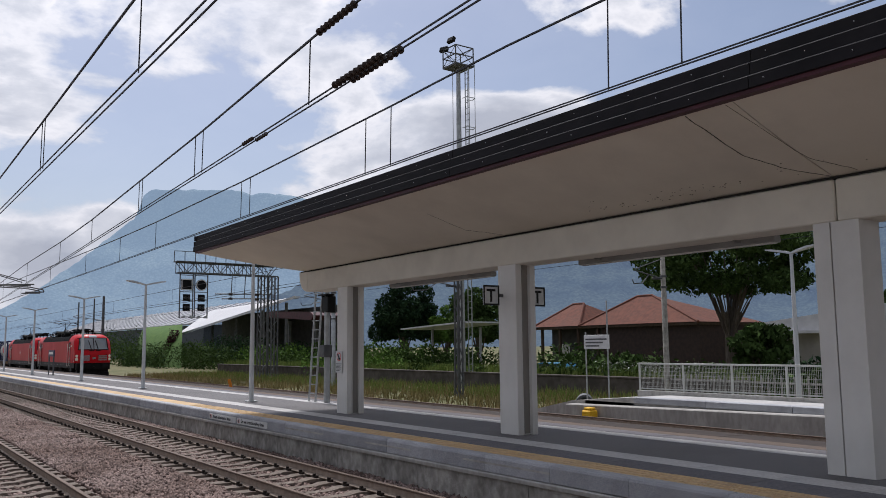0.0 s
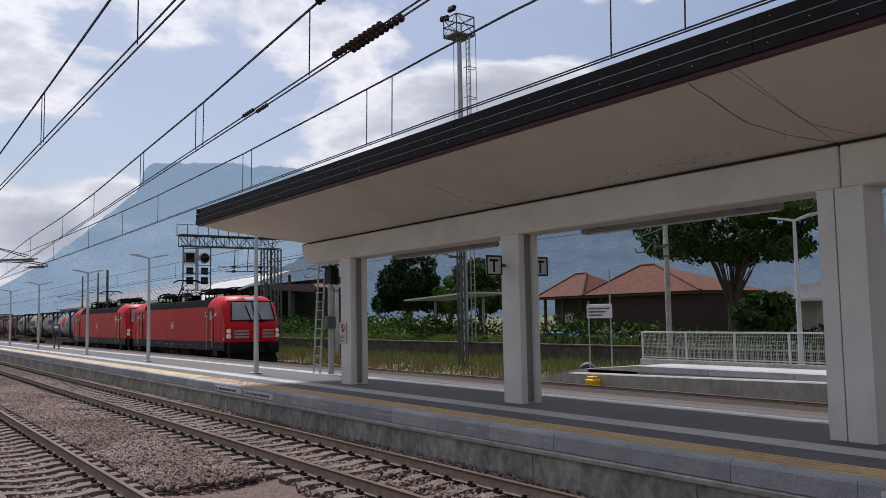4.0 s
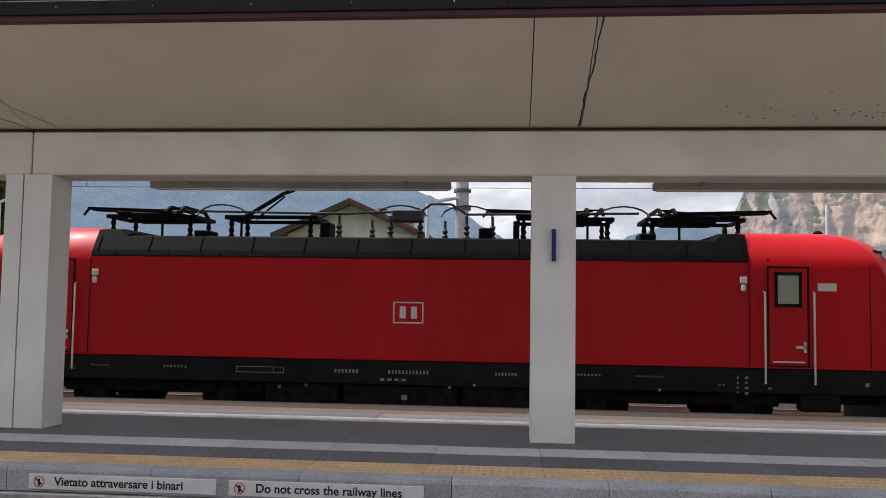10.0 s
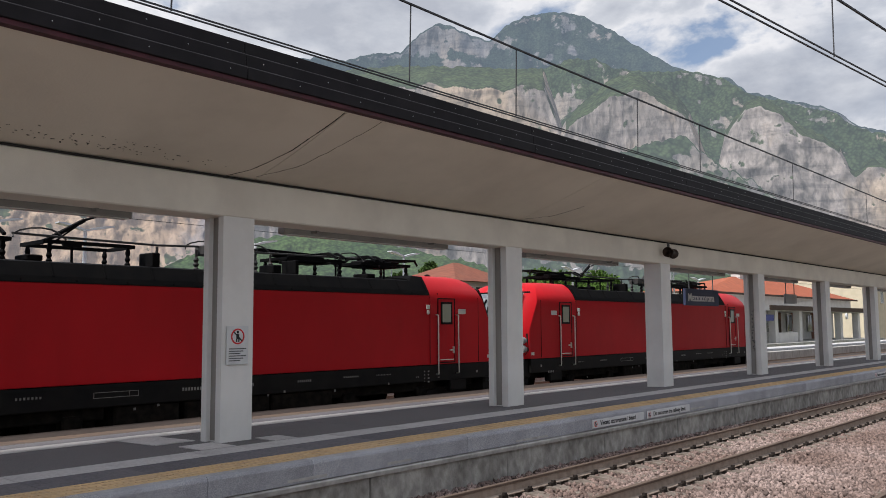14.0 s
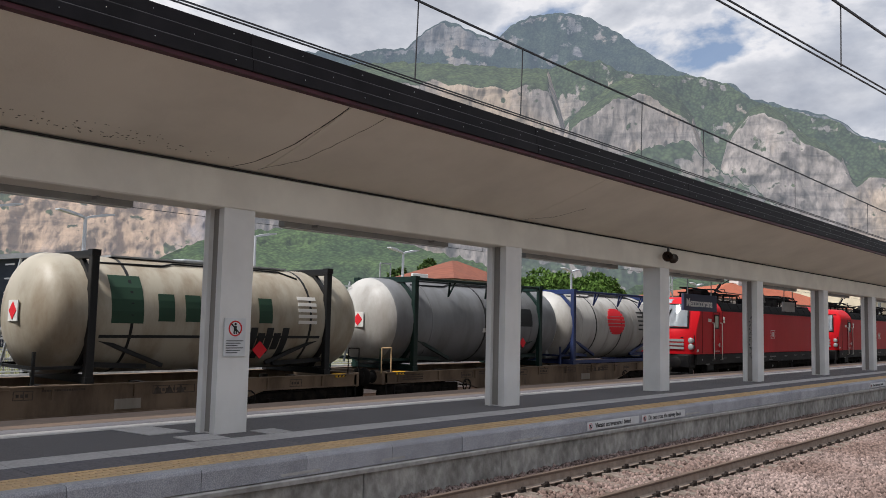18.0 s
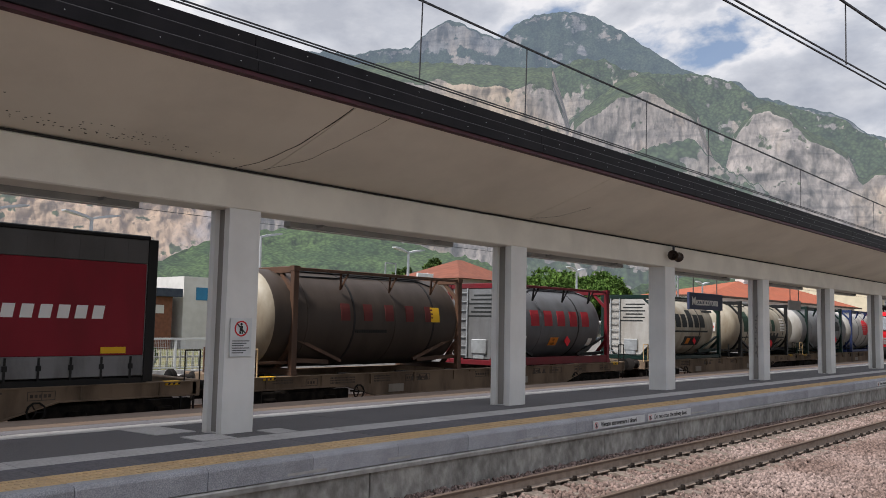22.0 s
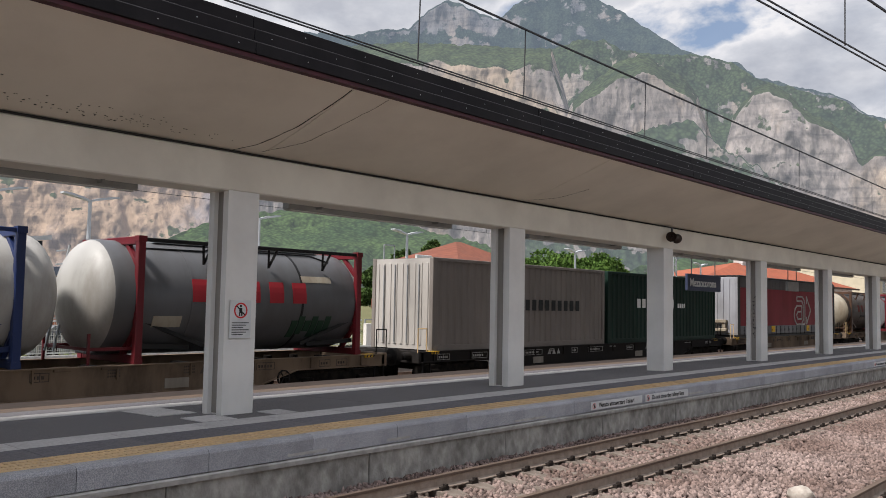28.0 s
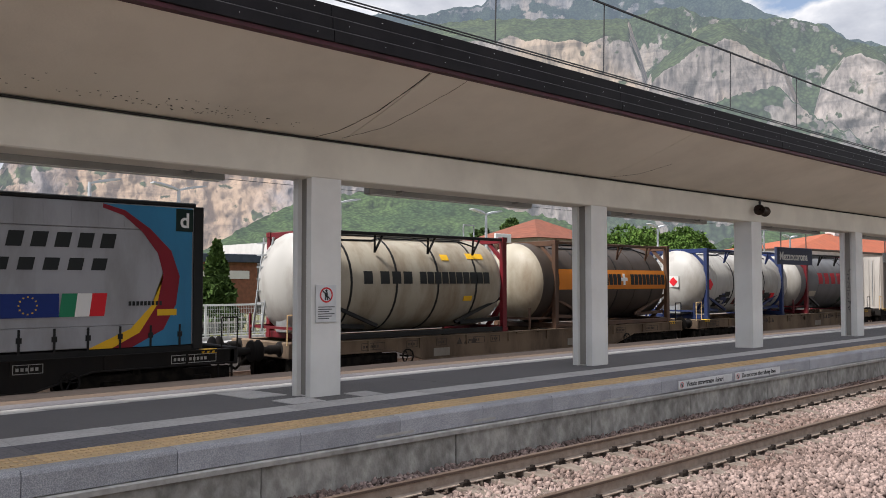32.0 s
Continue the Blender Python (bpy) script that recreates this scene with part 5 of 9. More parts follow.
def trailer(label, body, top, hem):
    c = thing("semi_trailer", None, label, "semi-trailer", "semi-trailers of the train")
    a, b = -6.9, 6.9
    quick("curtain", lambda m: box(m, a + 0.12, b - 0.12, -1.235, 1.235, 0.62, 2.42, 0.01), body, c, "printed side curtain")
    bm = bmesh.new()
    for i in range(28):
        x = a + 0.3 + i * 0.48
        box(bm, x, x + 0.02, -1.245, -1.236, 2.44, 2.86)
    tagged(part("curtain_fold", bm, top, c), kind="stuff")
    quick("top_band", lambda m: box(m, a + 0.1, b - 0.1, -1.24, 1.24, 2.425, 2.9, 0.01), top, c, "grimy grey curtain top")
    quick("roof_rail", lambda m: box(m, a + 0.06, b - 0.06, -1.255, 1.255, 2.9, 2.99, 0.02), M_FBLACK, c)
    quick("hem", lambda m: box(m, a + 0.12, b - 0.12, -1.24, 1.24, 0.22, 0.615, 0.01), hem, c, "silver curtain hem")
    bm = bmesh.new()
    for i in range(23):
        x = a + 0.55 + i * 0.585
        box(bm, x - 0.02, x + 0.02, -1.256, -1.241, 0.16, 0.6)
        box(bm, x - 0.045, x + 0.045, -1.262, -1.244, 0.36, 0.46)
    tagged(part("strap_buckle", bm, M_FBLACK, c, "black tension straps"), kind="stuff")
    quick("chassis", lambda m: [box(m, a, b, -1.22, 1.22, 0.05, 0.2, 0.02), box(m, a + 1, b - 1, -0.55, 0.55, -0.25, 0.06)], M_FBLACK, c)
    for x, s in ((a, -1), (b, 1)):
        ew = quick("end_wall", lambda m: box(m, min(x, x - s * 0.12), max(x, x - s * 0.12), -1.22, 1.22, 0.2, 2.9, 0.02), M_SILVER, c, "pale end wall")
        for y in (-1.05, -0.75, -0.45, -0.15, 0.15, 0.45, 0.75, 1.05) if s < 0 else ():
            quick("rib", lambda m: box(m, x - 0.03, x + 0.02, y - 0.04, y + 0.04, 0.3, 2.8), M_SILVER, ew)
        for y in (-1.23, 1.23):
            quick("corner_post", lambda m: box(m, x - 0.1, x + 0.1, y - 0.03, y + 0.03, 0.1, 2.92, 0.01), M_FBLACK, c)
    for i in range(3):
        for y in (-0.95, 0.95):
            quick("wheel", lambda m: lathe(m, [(y - 0.16, 0.3), (y - 0.16, 0.46), (y - 0.12, 0.5), (y + 0.12, 0.5), (y + 0.16, 0.46), (y + 0.16, 0.3)], "y", (a + 2.4 + 1.31 * i, 0, -0.12), 18), M_BOGIE, c, "black trailer tyre", smooth=True)
    return c


def wagon(length, mat, label):
    w = thing("flat_wagon", None, label, "freight wagon", "wagons of the train")
    h = length / 2
    rng = random.Random(int(length * 10))
    prof = [(-h + 0.35, 1.10), (h - 0.35, 1.10), (h - 0.35, 0.84), (h - 3.2, 0.84), (h - 4.2, 0.56), (-h + 4.2, 0.56), (-h + 3.2, 0.84), (-h + 0.35, 0.84)]
    for y in (-1.22, 1.22):
        s = 1 if y > 0 else -1
        bm = bmesh.new()
        loft(bm, [[(x, y + d, z) for x, z in prof] for d in (-0.03, 0.03)])
        sill = part("side_sill", bm, mat, w, "stained fish-bellied side sill")
        quick("top_flange", lambda m: box(m, -h + 0.35, h - 0.35, y - 0.09, y + 0.09, 1.101, 1.125), mat, sill)
        bm = bmesh.new()
        low = prof[2:]
        for (xa, za), (xb, zb) in zip(low, low[1:]):
            beam(bm, (xa, y + s * 0.02, za), (xb, y + s * 0.02, zb), 0.14, 0.025)
        part("bottom_flange", bm, mat, sill)
        for i in range(int(length / 1.6)):
            x = -h + 0.8 + i * 1.6
            quick("rib", lambda m: box(m, x, x + 0.035, y + (0.03 if s > 0 else -0.075), y + (0.075 if s > 0 else -0.03), 0.86, 1.1), mat, sill)
    # stencilled panels: thin frames with bars in them
    ink = M_LEDGE if mat is M_WAGONBLK else M_STENCIL
    bm = bmesh.new()
    x = -h + 1.0
    while x < h - 1.5:
        kind = rng.random()
        wd = rng.choice((0.35, 0.5, 0.7, 0.95))
        if kind < 0.45:
            for z in (0.88, 1.035):
                box(bm, x, x + wd, -1.256, -1.252, z, z + 0.012)
            for a in (0.0, wd / 2, wd - 0.012):
                box(bm, x + a, x + a + 0.012, -1.256, -1.252, 0.892, 1.035)
            letters(bm, x + 0.05, 0.93, -1.252, 0.06, 0.05, max(1, int(wd / 0.1)), 0.03)
        elif kind < 0.8:
            for r in range(rng.choice((1, 2, 3))):
                letters(bm, x, 1.02 - 0.06 * r, -1.252, 0.035, 0.03, max(2, int(wd / 0.05)), 0.015)
        x += wd + rng.uniform(0.15, 1.3)
    tagged(part("marking", bm, ink, w, "stencilled frames and text bars"), kind="stuff")
    for k, x in enumerate((-h * 0.45, h * 0.2)):
        quick("panel", lambda m: box(m, x, x + 0.55, -1.262, -1.252, 0.62, 0.82), M_STPALE, w, "pale painted panel")
        for i in range(3):
            quick("warning_triangle", lambda m: loft(m, [[(x + 0.9 + 0.26 * i + u, yy, 0.88 + v) for u, v in ((-0.1, 0), (0.1, 0), (0, 0.17))] for yy in (-1.252, -1.257)]), ink, w)
    quick("centre_sill", lambda m: [box(m, -h + 0.3, h - 0.3, -0.35, 0.35, 0.75, 1.0)] + [box(m, x - 0.08, x + 0.08, -1.18, 1.18, 0.8, 0.98) for x in [-h + 0.6 + i * (length - 1.2) / 7 for i in range(8)]], M_WAGONBLK, w)
    for x in (-h + 0.9, -0.45, 0.45, h - 0.9):
        sp = quick("corner_stop", lambda m: box(m, x - 0.16, x + 0.16, -1.29, -1.1, 1.05, 1.135, 0.01), M_YELLOWP if abs(x) > 1 else mat, w, "container corner stop")
        if abs(x) > 1:
            for i in range(3):
                quick("stripe", lambda m: loft(m, [[(x - 0.13 + 0.11 * i + u, yy, z) for u, z in ((0, 1.06), (0.05, 1.06), (0.09, 1.125), (0.04, 1.125))] for yy in (-1.291, -1.294)]), M_INK, sp, "black stripe")
    for s in (-1, 1):
        bogie_parts(w, s * (h - 1.9), 1.8, WHEEL_W, 0.46, 0.62)
        quick("headstock", lambda m: box(m, min(s * (h - 0.45), s * (h - 0.25)), max(s * (h - 0.45), s * (h - 0.25)), -1.25, 1.25, 0.80, 1.15, 0.02), mat, w)
        for y in (-0.875, 0.875):
            quick("buffer", lambda m: buffer_at(m, s * (h - 0.3), y, 1.0, s), M_WAGONBLK, w, smooth=True)
        quick("coupling", lambda m: beam(m, (s * (h - 0.3), 0, 0.98), (s * (h + 0.3), 0, 0.95), 0.1), M_BOGIE, w)
        quick("brake_hose", lambda m: tube(m, [(s * (h - 0.3), 0.4, 0.85), (s * (h + 0.1), 0.4, 0.5), (s * (h + 0.3), 0.3, 0.6)], 0.03), M_BOGIE, w)
        quick("step_rail", lambda m: tube(m, [(s * (h - 0.6), -1.2, 1.1), (s * (h - 0.6), -1.2, 1.75), (s * (h - 0.25), -1.2, 1.75), (s * (h - 0.25), -1.2, 1.1)], 0.016), M_WAGONBLK if s > 0 else M_YELLOW, w, "shunter hand rail")
        quick("foot_step", lambda m: [box(m, s * (h - 0.55) - 0.16, s * (h - 0.55) + 0.16, -1.3, -1.1, 0.42, 0.45)] + [beam(m, (s * (h - 0.55) + a, -1.25, 0.44), (s * (h - 0.55) + a, -1.25, 0.85), 0.035) for a in (-0.15, 0.15)], M_WAGONBLK, w)
        bm = bmesh.new()
        for i in range(10):
            g, g2 = i / 10 * 6.283, (i + 1) / 10 * 6.283
            beam(bm, (s * (h - 3.6) + 0.17 * math.cos(g), -1.3, 0.68 + 0.17 * math.sin(g)), (s * (h - 3.6) + 0.17 * math.cos(g2), -1.3, 0.68 + 0.17 * math.sin(g2)), 0.03)
        for i in range(3):
            beam(bm, (s * (h - 3.6), -1.3, 0.68), (s * (h - 3.6) + 0.17 * math.cos(i * 2.1), -1.3, 0.68 + 0.17 * math.sin(i * 2.1)), 0.02)
        beam(bm, (s * (h - 3.6), -1.3, 0.68), (s * (h - 3.6), -1.0, 0.68), 0.04)
        tagged(part("brake_wheel", bm, M_WAGONBLK, w, "small hand brake wheel"), kind="stuff")
    quick("air_tank", lambda m: lathe(m, [(-0.6, 0.05), (-0.55, 0.16), (0.55, 0.16), (0.6, 0.05)], "x", (h * 0.3, -0.7, 0.6), 12), M_WAGONBLK, w, smooth=True)
    return w


TRAIN = []                                 # (thing, offset along the train, height)
TRAIN.append((loco(True), 0.0, 0.0))
TRAIN.append((loco(True), -19.45, 0.0))
FLOOR = 1.13


def load(c, u, z=FLOOR):
    TRAIN.append((c, u, z))
    return c


c = load(tank("white tank container with round red sticker in a dark blue frame", M_TWHITE, M_FBLUE, (0.55, 0.25), True, 6), -34.25)
patch(c, "emblem", M_HAZRED, lambda m: [on_tank(m, -0.35 + math.cos(g) * -0.42 + 0.1, 0.1 + 0.42 * math.cos(g) + 0.02, 1.5 + 0.42 * math.sin(g) - 0.05, 1.5 + 0.42 * math.sin(g) + 0.05, off=0.012) for g in [i / 10 * math.pi / 2 * 2 - math.pi / 2 for i in range(11)]], "round red emblem")
patch(c, "label_bars", M_INK, lambda m: [on_tank(m, 1.6, 2.2, 1.2 + 0.16 * i, 1.26 + 0.16 * i) for i in range(5)], "small text bars")
c = load(tank("grey tank container with pale domed ends and dark frame", M_TALU, M_FGREEN, (1.15, 1.4), True, 3, M_TWHITE, low=False, placard=True), -42.15)
patch(c, "lettering", M_INK, lambda m: [tank_letters(m, 0.1, 1.35, 0.42, 0.34, 4, 0.08), on_tank(m, 1.75, 2.5, 1.25, 1.8)], "dark lettering bars and emblem")
patch(c, "web_address", M_MARK, lambda m: tank_letters(m, 0.0, 1.05, 0.12, 0.09, 14, 0.03), "pale lettering bars")
patch(c, "plate", M_ORANGE, lambda m: on_tank(m, 1.35, 1.75, 0.62, 0.86), "orange hazard plate")
patch(c, "hazard", M_HAZRED, lambda m: diamond(m, 2.1, 0.74, 0.16, -1.12), "red hazard diamond")
c = load(tank("stained cream tank container with dark green lettering", M_CREAM, M_FBLACK, (1.0, 1.3), False, 3, M_CREAM, low=False, strap=M_FBLACK, placard=True), -51.15)
patch(c, "lettering", M_INKGREEN, lambda m: [tank_letters(m, -2.55, 1.15, 0.95, 0.78, 1, 0), tank_letters(m, -1.55, 1.2, 0.56, 0.42, 5, 0.2)], "dark green lettering bars")
patch(c, "line", M_INK, lambda m: on_tank(m, -2.75, 2.75, 0.86, 0.92), "dark painted line")
patch(c, "hazard", M_HAZRED, lambda m: diamond(m, 1.05, 0.6, 0.2, -1.08), "red hazard diamond")
patch(c, "graffiti", M_INK, lambda m: [on_tank(m, 0.3 + 0.22 * i, 0.48 + 0.22 * i, 0.4 + 0.1 * (i % 3), 1.1 - 0.12 * (i % 2)) for i in range(7)], "dark graffiti")
patch(c, "notice", M_MARK, lambda m: [on_tank(m, 2.05, 2.6, 1.2 + 0.14 * i, 1.28 + 0.14 * i) for i in range(5)], "pale text bars")
c = load(tank("cream tank container in a full dark green frame", M_CREAM, M_FGREEN, (-0.02, -0.15), True, 2, M_TWHITE), -59.4)
patch(c, "lettering", M_INK, lambda m: [tank_letters(m, -1.75, 1.3, 0.72, 0.46, 6, 0.1, 0.15, (1, 0.75, 0.75, 1, 0.75, 0.75)), on_tank(m, -1.8, 1.75, 1.1, 1.17)], "bold black lettering bars")
patch(c, "plates", M_ORANGE, lambda m: [on_tank(m, -0.05, 0.25, 0.62, 0.86)], "orange plate")
patch(c, "hazard", M_HAZRED, lambda m: [diamond(m, 0.55, 0.74, 0.15, -1.14)], "red hazard diamond")
patch(c, "plate_backing", M_INK, lambda m: on_tank(m, -0.3, 1.2, 0.55, 0.93, off=0.006), "black plate backing")
patch(c, "number", M_INK, lambda m: tank_letters(m, 1.55, 1.95, 0.1, 0.07, 11, 0.025), "small number bars")
c = load(tank("grey tank container with red lettering in a bright red frame", M_TGREY, M_FRED, (-0.05, -0.1), True, 2, M_TALU), -68.9)
patch(c, "lettering", M_INKRED, lambda m: tank_letters(m, -1.7, 1.25, 0.5, 0.5, 5, 0.24), "red lettering bars")
patch(c, "plates", M_ORANGE, lambda m: on_tank(m, -0.5, -0.05, 0.62, 0.88), "orange plate")
patch(c, "hazard", M_HAZRED, lambda m: diamond(m, 0.45, 0.76, 0.18, -1.13), "red hazard diamond")
for word, zz in (("33", 0.765), ("1173", 0.645)):
    k = math.asin((1.32 - zz - 0.04) / 1.206)
    words("plate_number", word, 0.115, M_INK, c, pose(-0.40 if word == "33" else -0.46, -1.212 * math.cos(k), zz, 90 + math.degrees(k), 0, 0), "black hazard number")
patch(c, "label_white", M_MARK, lambda m: [on_tank(m, -2.2, -1.85, 0.7, 0.92), on_tank(m, 1.8, 2.05, 0.6, 0.85)], "pale labels")
c = load(tank("dusty brown tank container with dark lettering and rusty frame", M_TBROWN, M_FRUST, (1.0, 0.35), True, 4, M_CREAM, low=False), -77.05)
patch(c, "lettering", M_INKMAROON, lambda m: tank_letters(m, -1.5, 1.3, 0.42, 0.34, 5, 0.42), "faded maroon lettering bars")
patch(c, "label_bars", M_INK, lambda m: tank_letters(m, -1.0, 1.0, 0.08, 0.06, 14, 0.02), "small dark text bars")
patch(c, "plate", M_YELLOWP, lambda m: on_tank(m, 1.75, 2.1, 1.3, 1.7), "yellow plate")
c = load(trailer("dark red curtain-sided semi-trailer with pale arrow emblem", M_CURTRED, M_CURTTOP, M_CURTLOW), -90.55, 1.05)
def stroke(m, pts, w=0.085):
    for p, q in zip(pts, pts[1:]):
        beam(m, (p[0], -1.215, p[1]), (q[0], -1.215, q[1]), w)


for pts in (((2.2, 2.15), (2.86, 1.4), (2.2, 0.65), (2.2, 1.05)), ((2.2, 2.15), (2.2, 1.75)),
            ((0.72, 2.13), (1.55, 2.13), (1.85, 1.95), (1.95, 1.65), (1.95, 0.66)), ((0.72, 1.9), (1.45, 1.9), (1.65, 1.75), (1.72, 1.5), (1.72, 0.95), (1.6, 0.8), (1.45, 0.75)),
            ((1.45, 1.64), (0.72, 1.64), (0.42, 1.45), (0.3, 1.15), (0.42, 0.85), (0.7, 0.66), (1.95, 0.66)), ((1.45, 1.64), (1.47, 0.95), (0.85, 0.93), (0.66, 1.13), (0.85, 1.32), (1.47, 1.34)),
            ((0.72, 2.13), (0.72, 1.9))):
    patch(c, "emblem_stroke", M_LEDGE, lambda m: stroke(m, pts), "pale emblem stroke")
patch(c, "rear_emblem", M_HAZRED, lambda m: [box(m, -6.94, -6.925, 0.95 - 0.17 * i, 1.07 - 0.17 * i, 2.42 - 0.5 * (i > 2), 2.56 - 0.45 * (i > 2)) for i in range(6)], "red marks on the rear wall")
patch(c, "underrun_box", M_CREAM, lambda m: [box(m, -7.15, -6.93, -0.7, 0.1, 0.35, 0.5, 0.02), box(m, -7.15, -6.93, -0.7, 0.1, 0.75, 0.9, 0.02), box(m, -7.1, -6.93, -0.65, -0.5, 0.5, 0.75), box(m, -7.1, -6.93, -0.1, 0.05, 0.5, 0.75)], "cream rear equipment")
patch(c, "lettering", M_TEXTW, lambda m: [letters(m, 4.05, 1.32, -1.237, 0.25, 0.25, 6, 0.08, slant=0.15), letters(m, -5.9, 0.7, -1.237, 0.09, 0.06, 16, 0.03)], "white lettering bars")
for x0, x1, z0, z1 in ((-2.9, -2.45, 0.3, 0.6), (2.2, 2.6, 0.3, 0.6), (5.9, 6.4, 0.66, 0.78)):
    patch(c, "yellow_plate", M_YELLOWP, lambda m: box(m, x0, x1, -1.262, -1.24, z0, z1), "yellow plate")
c = load(box_container("dark green corrugated thirty foot container with white lettering", M_BOXGREEN, M_BOXGREEN, 9.12), -104.6)
patch(c, "lettering", M_TEXTW, lambda m: [letters(m, -2.4, 1.3, -1.206, 0.34, 0.30, 8, 0.09), letters(m, 0.95, 1.32, -1.206, 0.18, 0.12, 4, 0.06)], "white lettering bars")
patch(c, "label_bars", M_TEXTW, lambda m: [box(m, -4.6, -4.585, -0.62, -0.56, 0.95 + 0.16 * i, 1.06 + 0.16 * i) for i in range(9)] + [box(m, -4.6, -4.585, 0.3 + 0.12 * i, 0.38 + 0.12 * i, 1.5, 1.62) for i in range(3)], "white number bars")
patch(c, "plate", M_YELLOWP, lambda m: [box(m, -4.6, -4.585, 0.2, 0.36, 0.9, 1.05), box(m, -4.6, -4.585, -0.6, -0.45, 0.5, 0.62)], "yellow plates")
c = load(box_container("grey corrugated thirty foot container with pale end wall", M_BOXGREY, M_BOXWHITE, 9.12), -113.95)
patch(c, "lettering", M_INK, lambda m: letters(m, -0.2, 1.15, -1.206, 0.34, 0.26, 9, 0.1), "dark lettering bars")
patch(c, "emblem", M_INKRED, lambda m: [beam(m, (-1.35 + 0.46 * math.cos(g), -1.208, 1.32 + 0.46 * math.sin(g)), (-1.35 + 0.46 * math.cos(g + 0.4), -1.208, 1.32 + 0.46 * math.sin(g + 0.4)), 0.13 if i % 8 < 5 else 0.07) for i in range(15) for g in (i * 0.4,)], "round red ring emblem")
c = load(tank("dark grey tank container with red lettering and red posts", M_TGREY, M_FRED, (0.95, 0.4), True, 2, M_TWHITE, rail=M_FBLACK, low=False), -124.2)
patch(c, "lettering", M_INKRED, lambda m: tank_letters(m, -1.75, 1.25, 0.48, 0.46, 5, 0.2), "red lettering bars")
patch(c, "notice", M_CREAM, lambda m: [on_tank(m, -2.6, -1.95, 0.72, 0.95), on_tank(m, 1.2, 2.1, 1.75, 1.9)], "pale notices")
patch(c, "graffiti", M_INKGREEN, lambda m: [on_tank(m, 0.95 + 0.2 * i, 1.12 + 0.2 * i, 0.45 + 0.07 * (i % 3), 0.85 + 0.1 * (i % 2)) for i in range(6)], "dark graffiti patches")
c = load(tank("white tank container in a dark blue frame with graffiti", M_TWHITE, M_FBLUE, (0.6, 0.95), True, 5, low=False, placard=True), -132.4)
patch(c, "banner", M_FBLUE, lambda m: on_tank(m, 0.15, 0.5, 0.75, 1.95), "blue vertical banner")
patch(c, "banner_letters", M_TEXTW, lambda m: [on_tank(m, 0.23, 0.42, 0.85 + 0.21 * i, 0.97 + 0.21 * i, off=0.018) for i in range(5)], "white letter bars")
spray = random.Random(8)
for n, mt in ((26, M_INK), (6, M_INKMAROON), (5, M_FBLUE)):
    spots = [(spray.choice((spray.uniform(-2.3, -0.3), spray.uniform(0.75, 2.2))), spray.uniform(0.42, 0.8), spray.uniform(0.12, 0.4), spray.uniform(0.08, 0.26)) for i in range(n)]
    patch(c, "graffiti", mt, lambda m: [on_tank(m, x, x + w, z, z + h, off=0.012 + 0.0006 * i) for i, (x, z, w, h) in enumerate(spots)], "sprayed graffiti")
patch(c, "hazard", M_HAZRED, lambda m: [on_tank(m, 2.0, 2.4, 0.6, 0.9), diamond(m, -2.75, 1.25, 0.2, -1.2)], "red hazard marks")
c = load(tank("brown tank container with a wide orange band and pale ends", M_TBROWN, M_FRUST, (1.0, 0.25), True, 6, M_CREAM), -140.9)
patch(c, "band", M_ORANGE, lambda m: on_tank(m, -2.8, 2.8, 1.12, 1.72, off=0.010), "orange band")
patch(c, "lettering", M_INK, lambda m: [tank_letters(m, -1.9, 1.25, 0.34, 0.17, 10, 0.05, R=1.2), tank_letters(m, 0.8, 1.25, 0.34, 0.17, 9, 0.05, R=1.2)], "black lettering bars")
patch(c, "cross", M_TEXTW, lambda m: [on_tank(m, 0.38, 0.48, 1.25, 1.6, off=0.02), on_tank(m, 0.26, 0.60, 1.37, 1.48, off=0.021)], "white cross")
c = load(tank("white tank container with black lettering in a dark red frame", M_CREAM, M_FRED, (0.65, 0.3), True, 4, M_TWHITE, rail=M_FBLACK, strap=M_FBLACK), -149.0)
patch(c, "lettering", M_INK, lambda m: [tank_letters(m, -1.35, 1.3, 0.3, 0.3, 3, 0.06, R=1.195), tank_letters(m, -0.1, 1.3, 0.3, 0.2, 10, 0.05, R=1.195), on_tank(m, -1.85, -1.6, 1.3, 1.6)], "black lettering bars")
patch(c, "notice", M_YELLOWP, lambda m: [on_tank(m, 0.75, 1.0, 1.9, 2.05), on_tank(m, 1.45, 1.75, 0.85, 0.98), on_tank(m, 1.7, 2.3, 1.95, 2.1)], "yellow notices")
c = load(trailer("silver and blue curtain-sided semi-trailer with flag emblem", M_SILVER, M_SILVER, M_SILVER), -161.95, 1.05)
def strip(m, one, two, y, t=0.004):
    """Flat band between two lines of (x, z) points on a wall facing -y."""
    for p, q, r, u in zip(one, one[1:], two[1:], two):
        loft(m, [[(x, yy, z) for x, z in (p, q, r, u)] for yy in (y, y - t)])


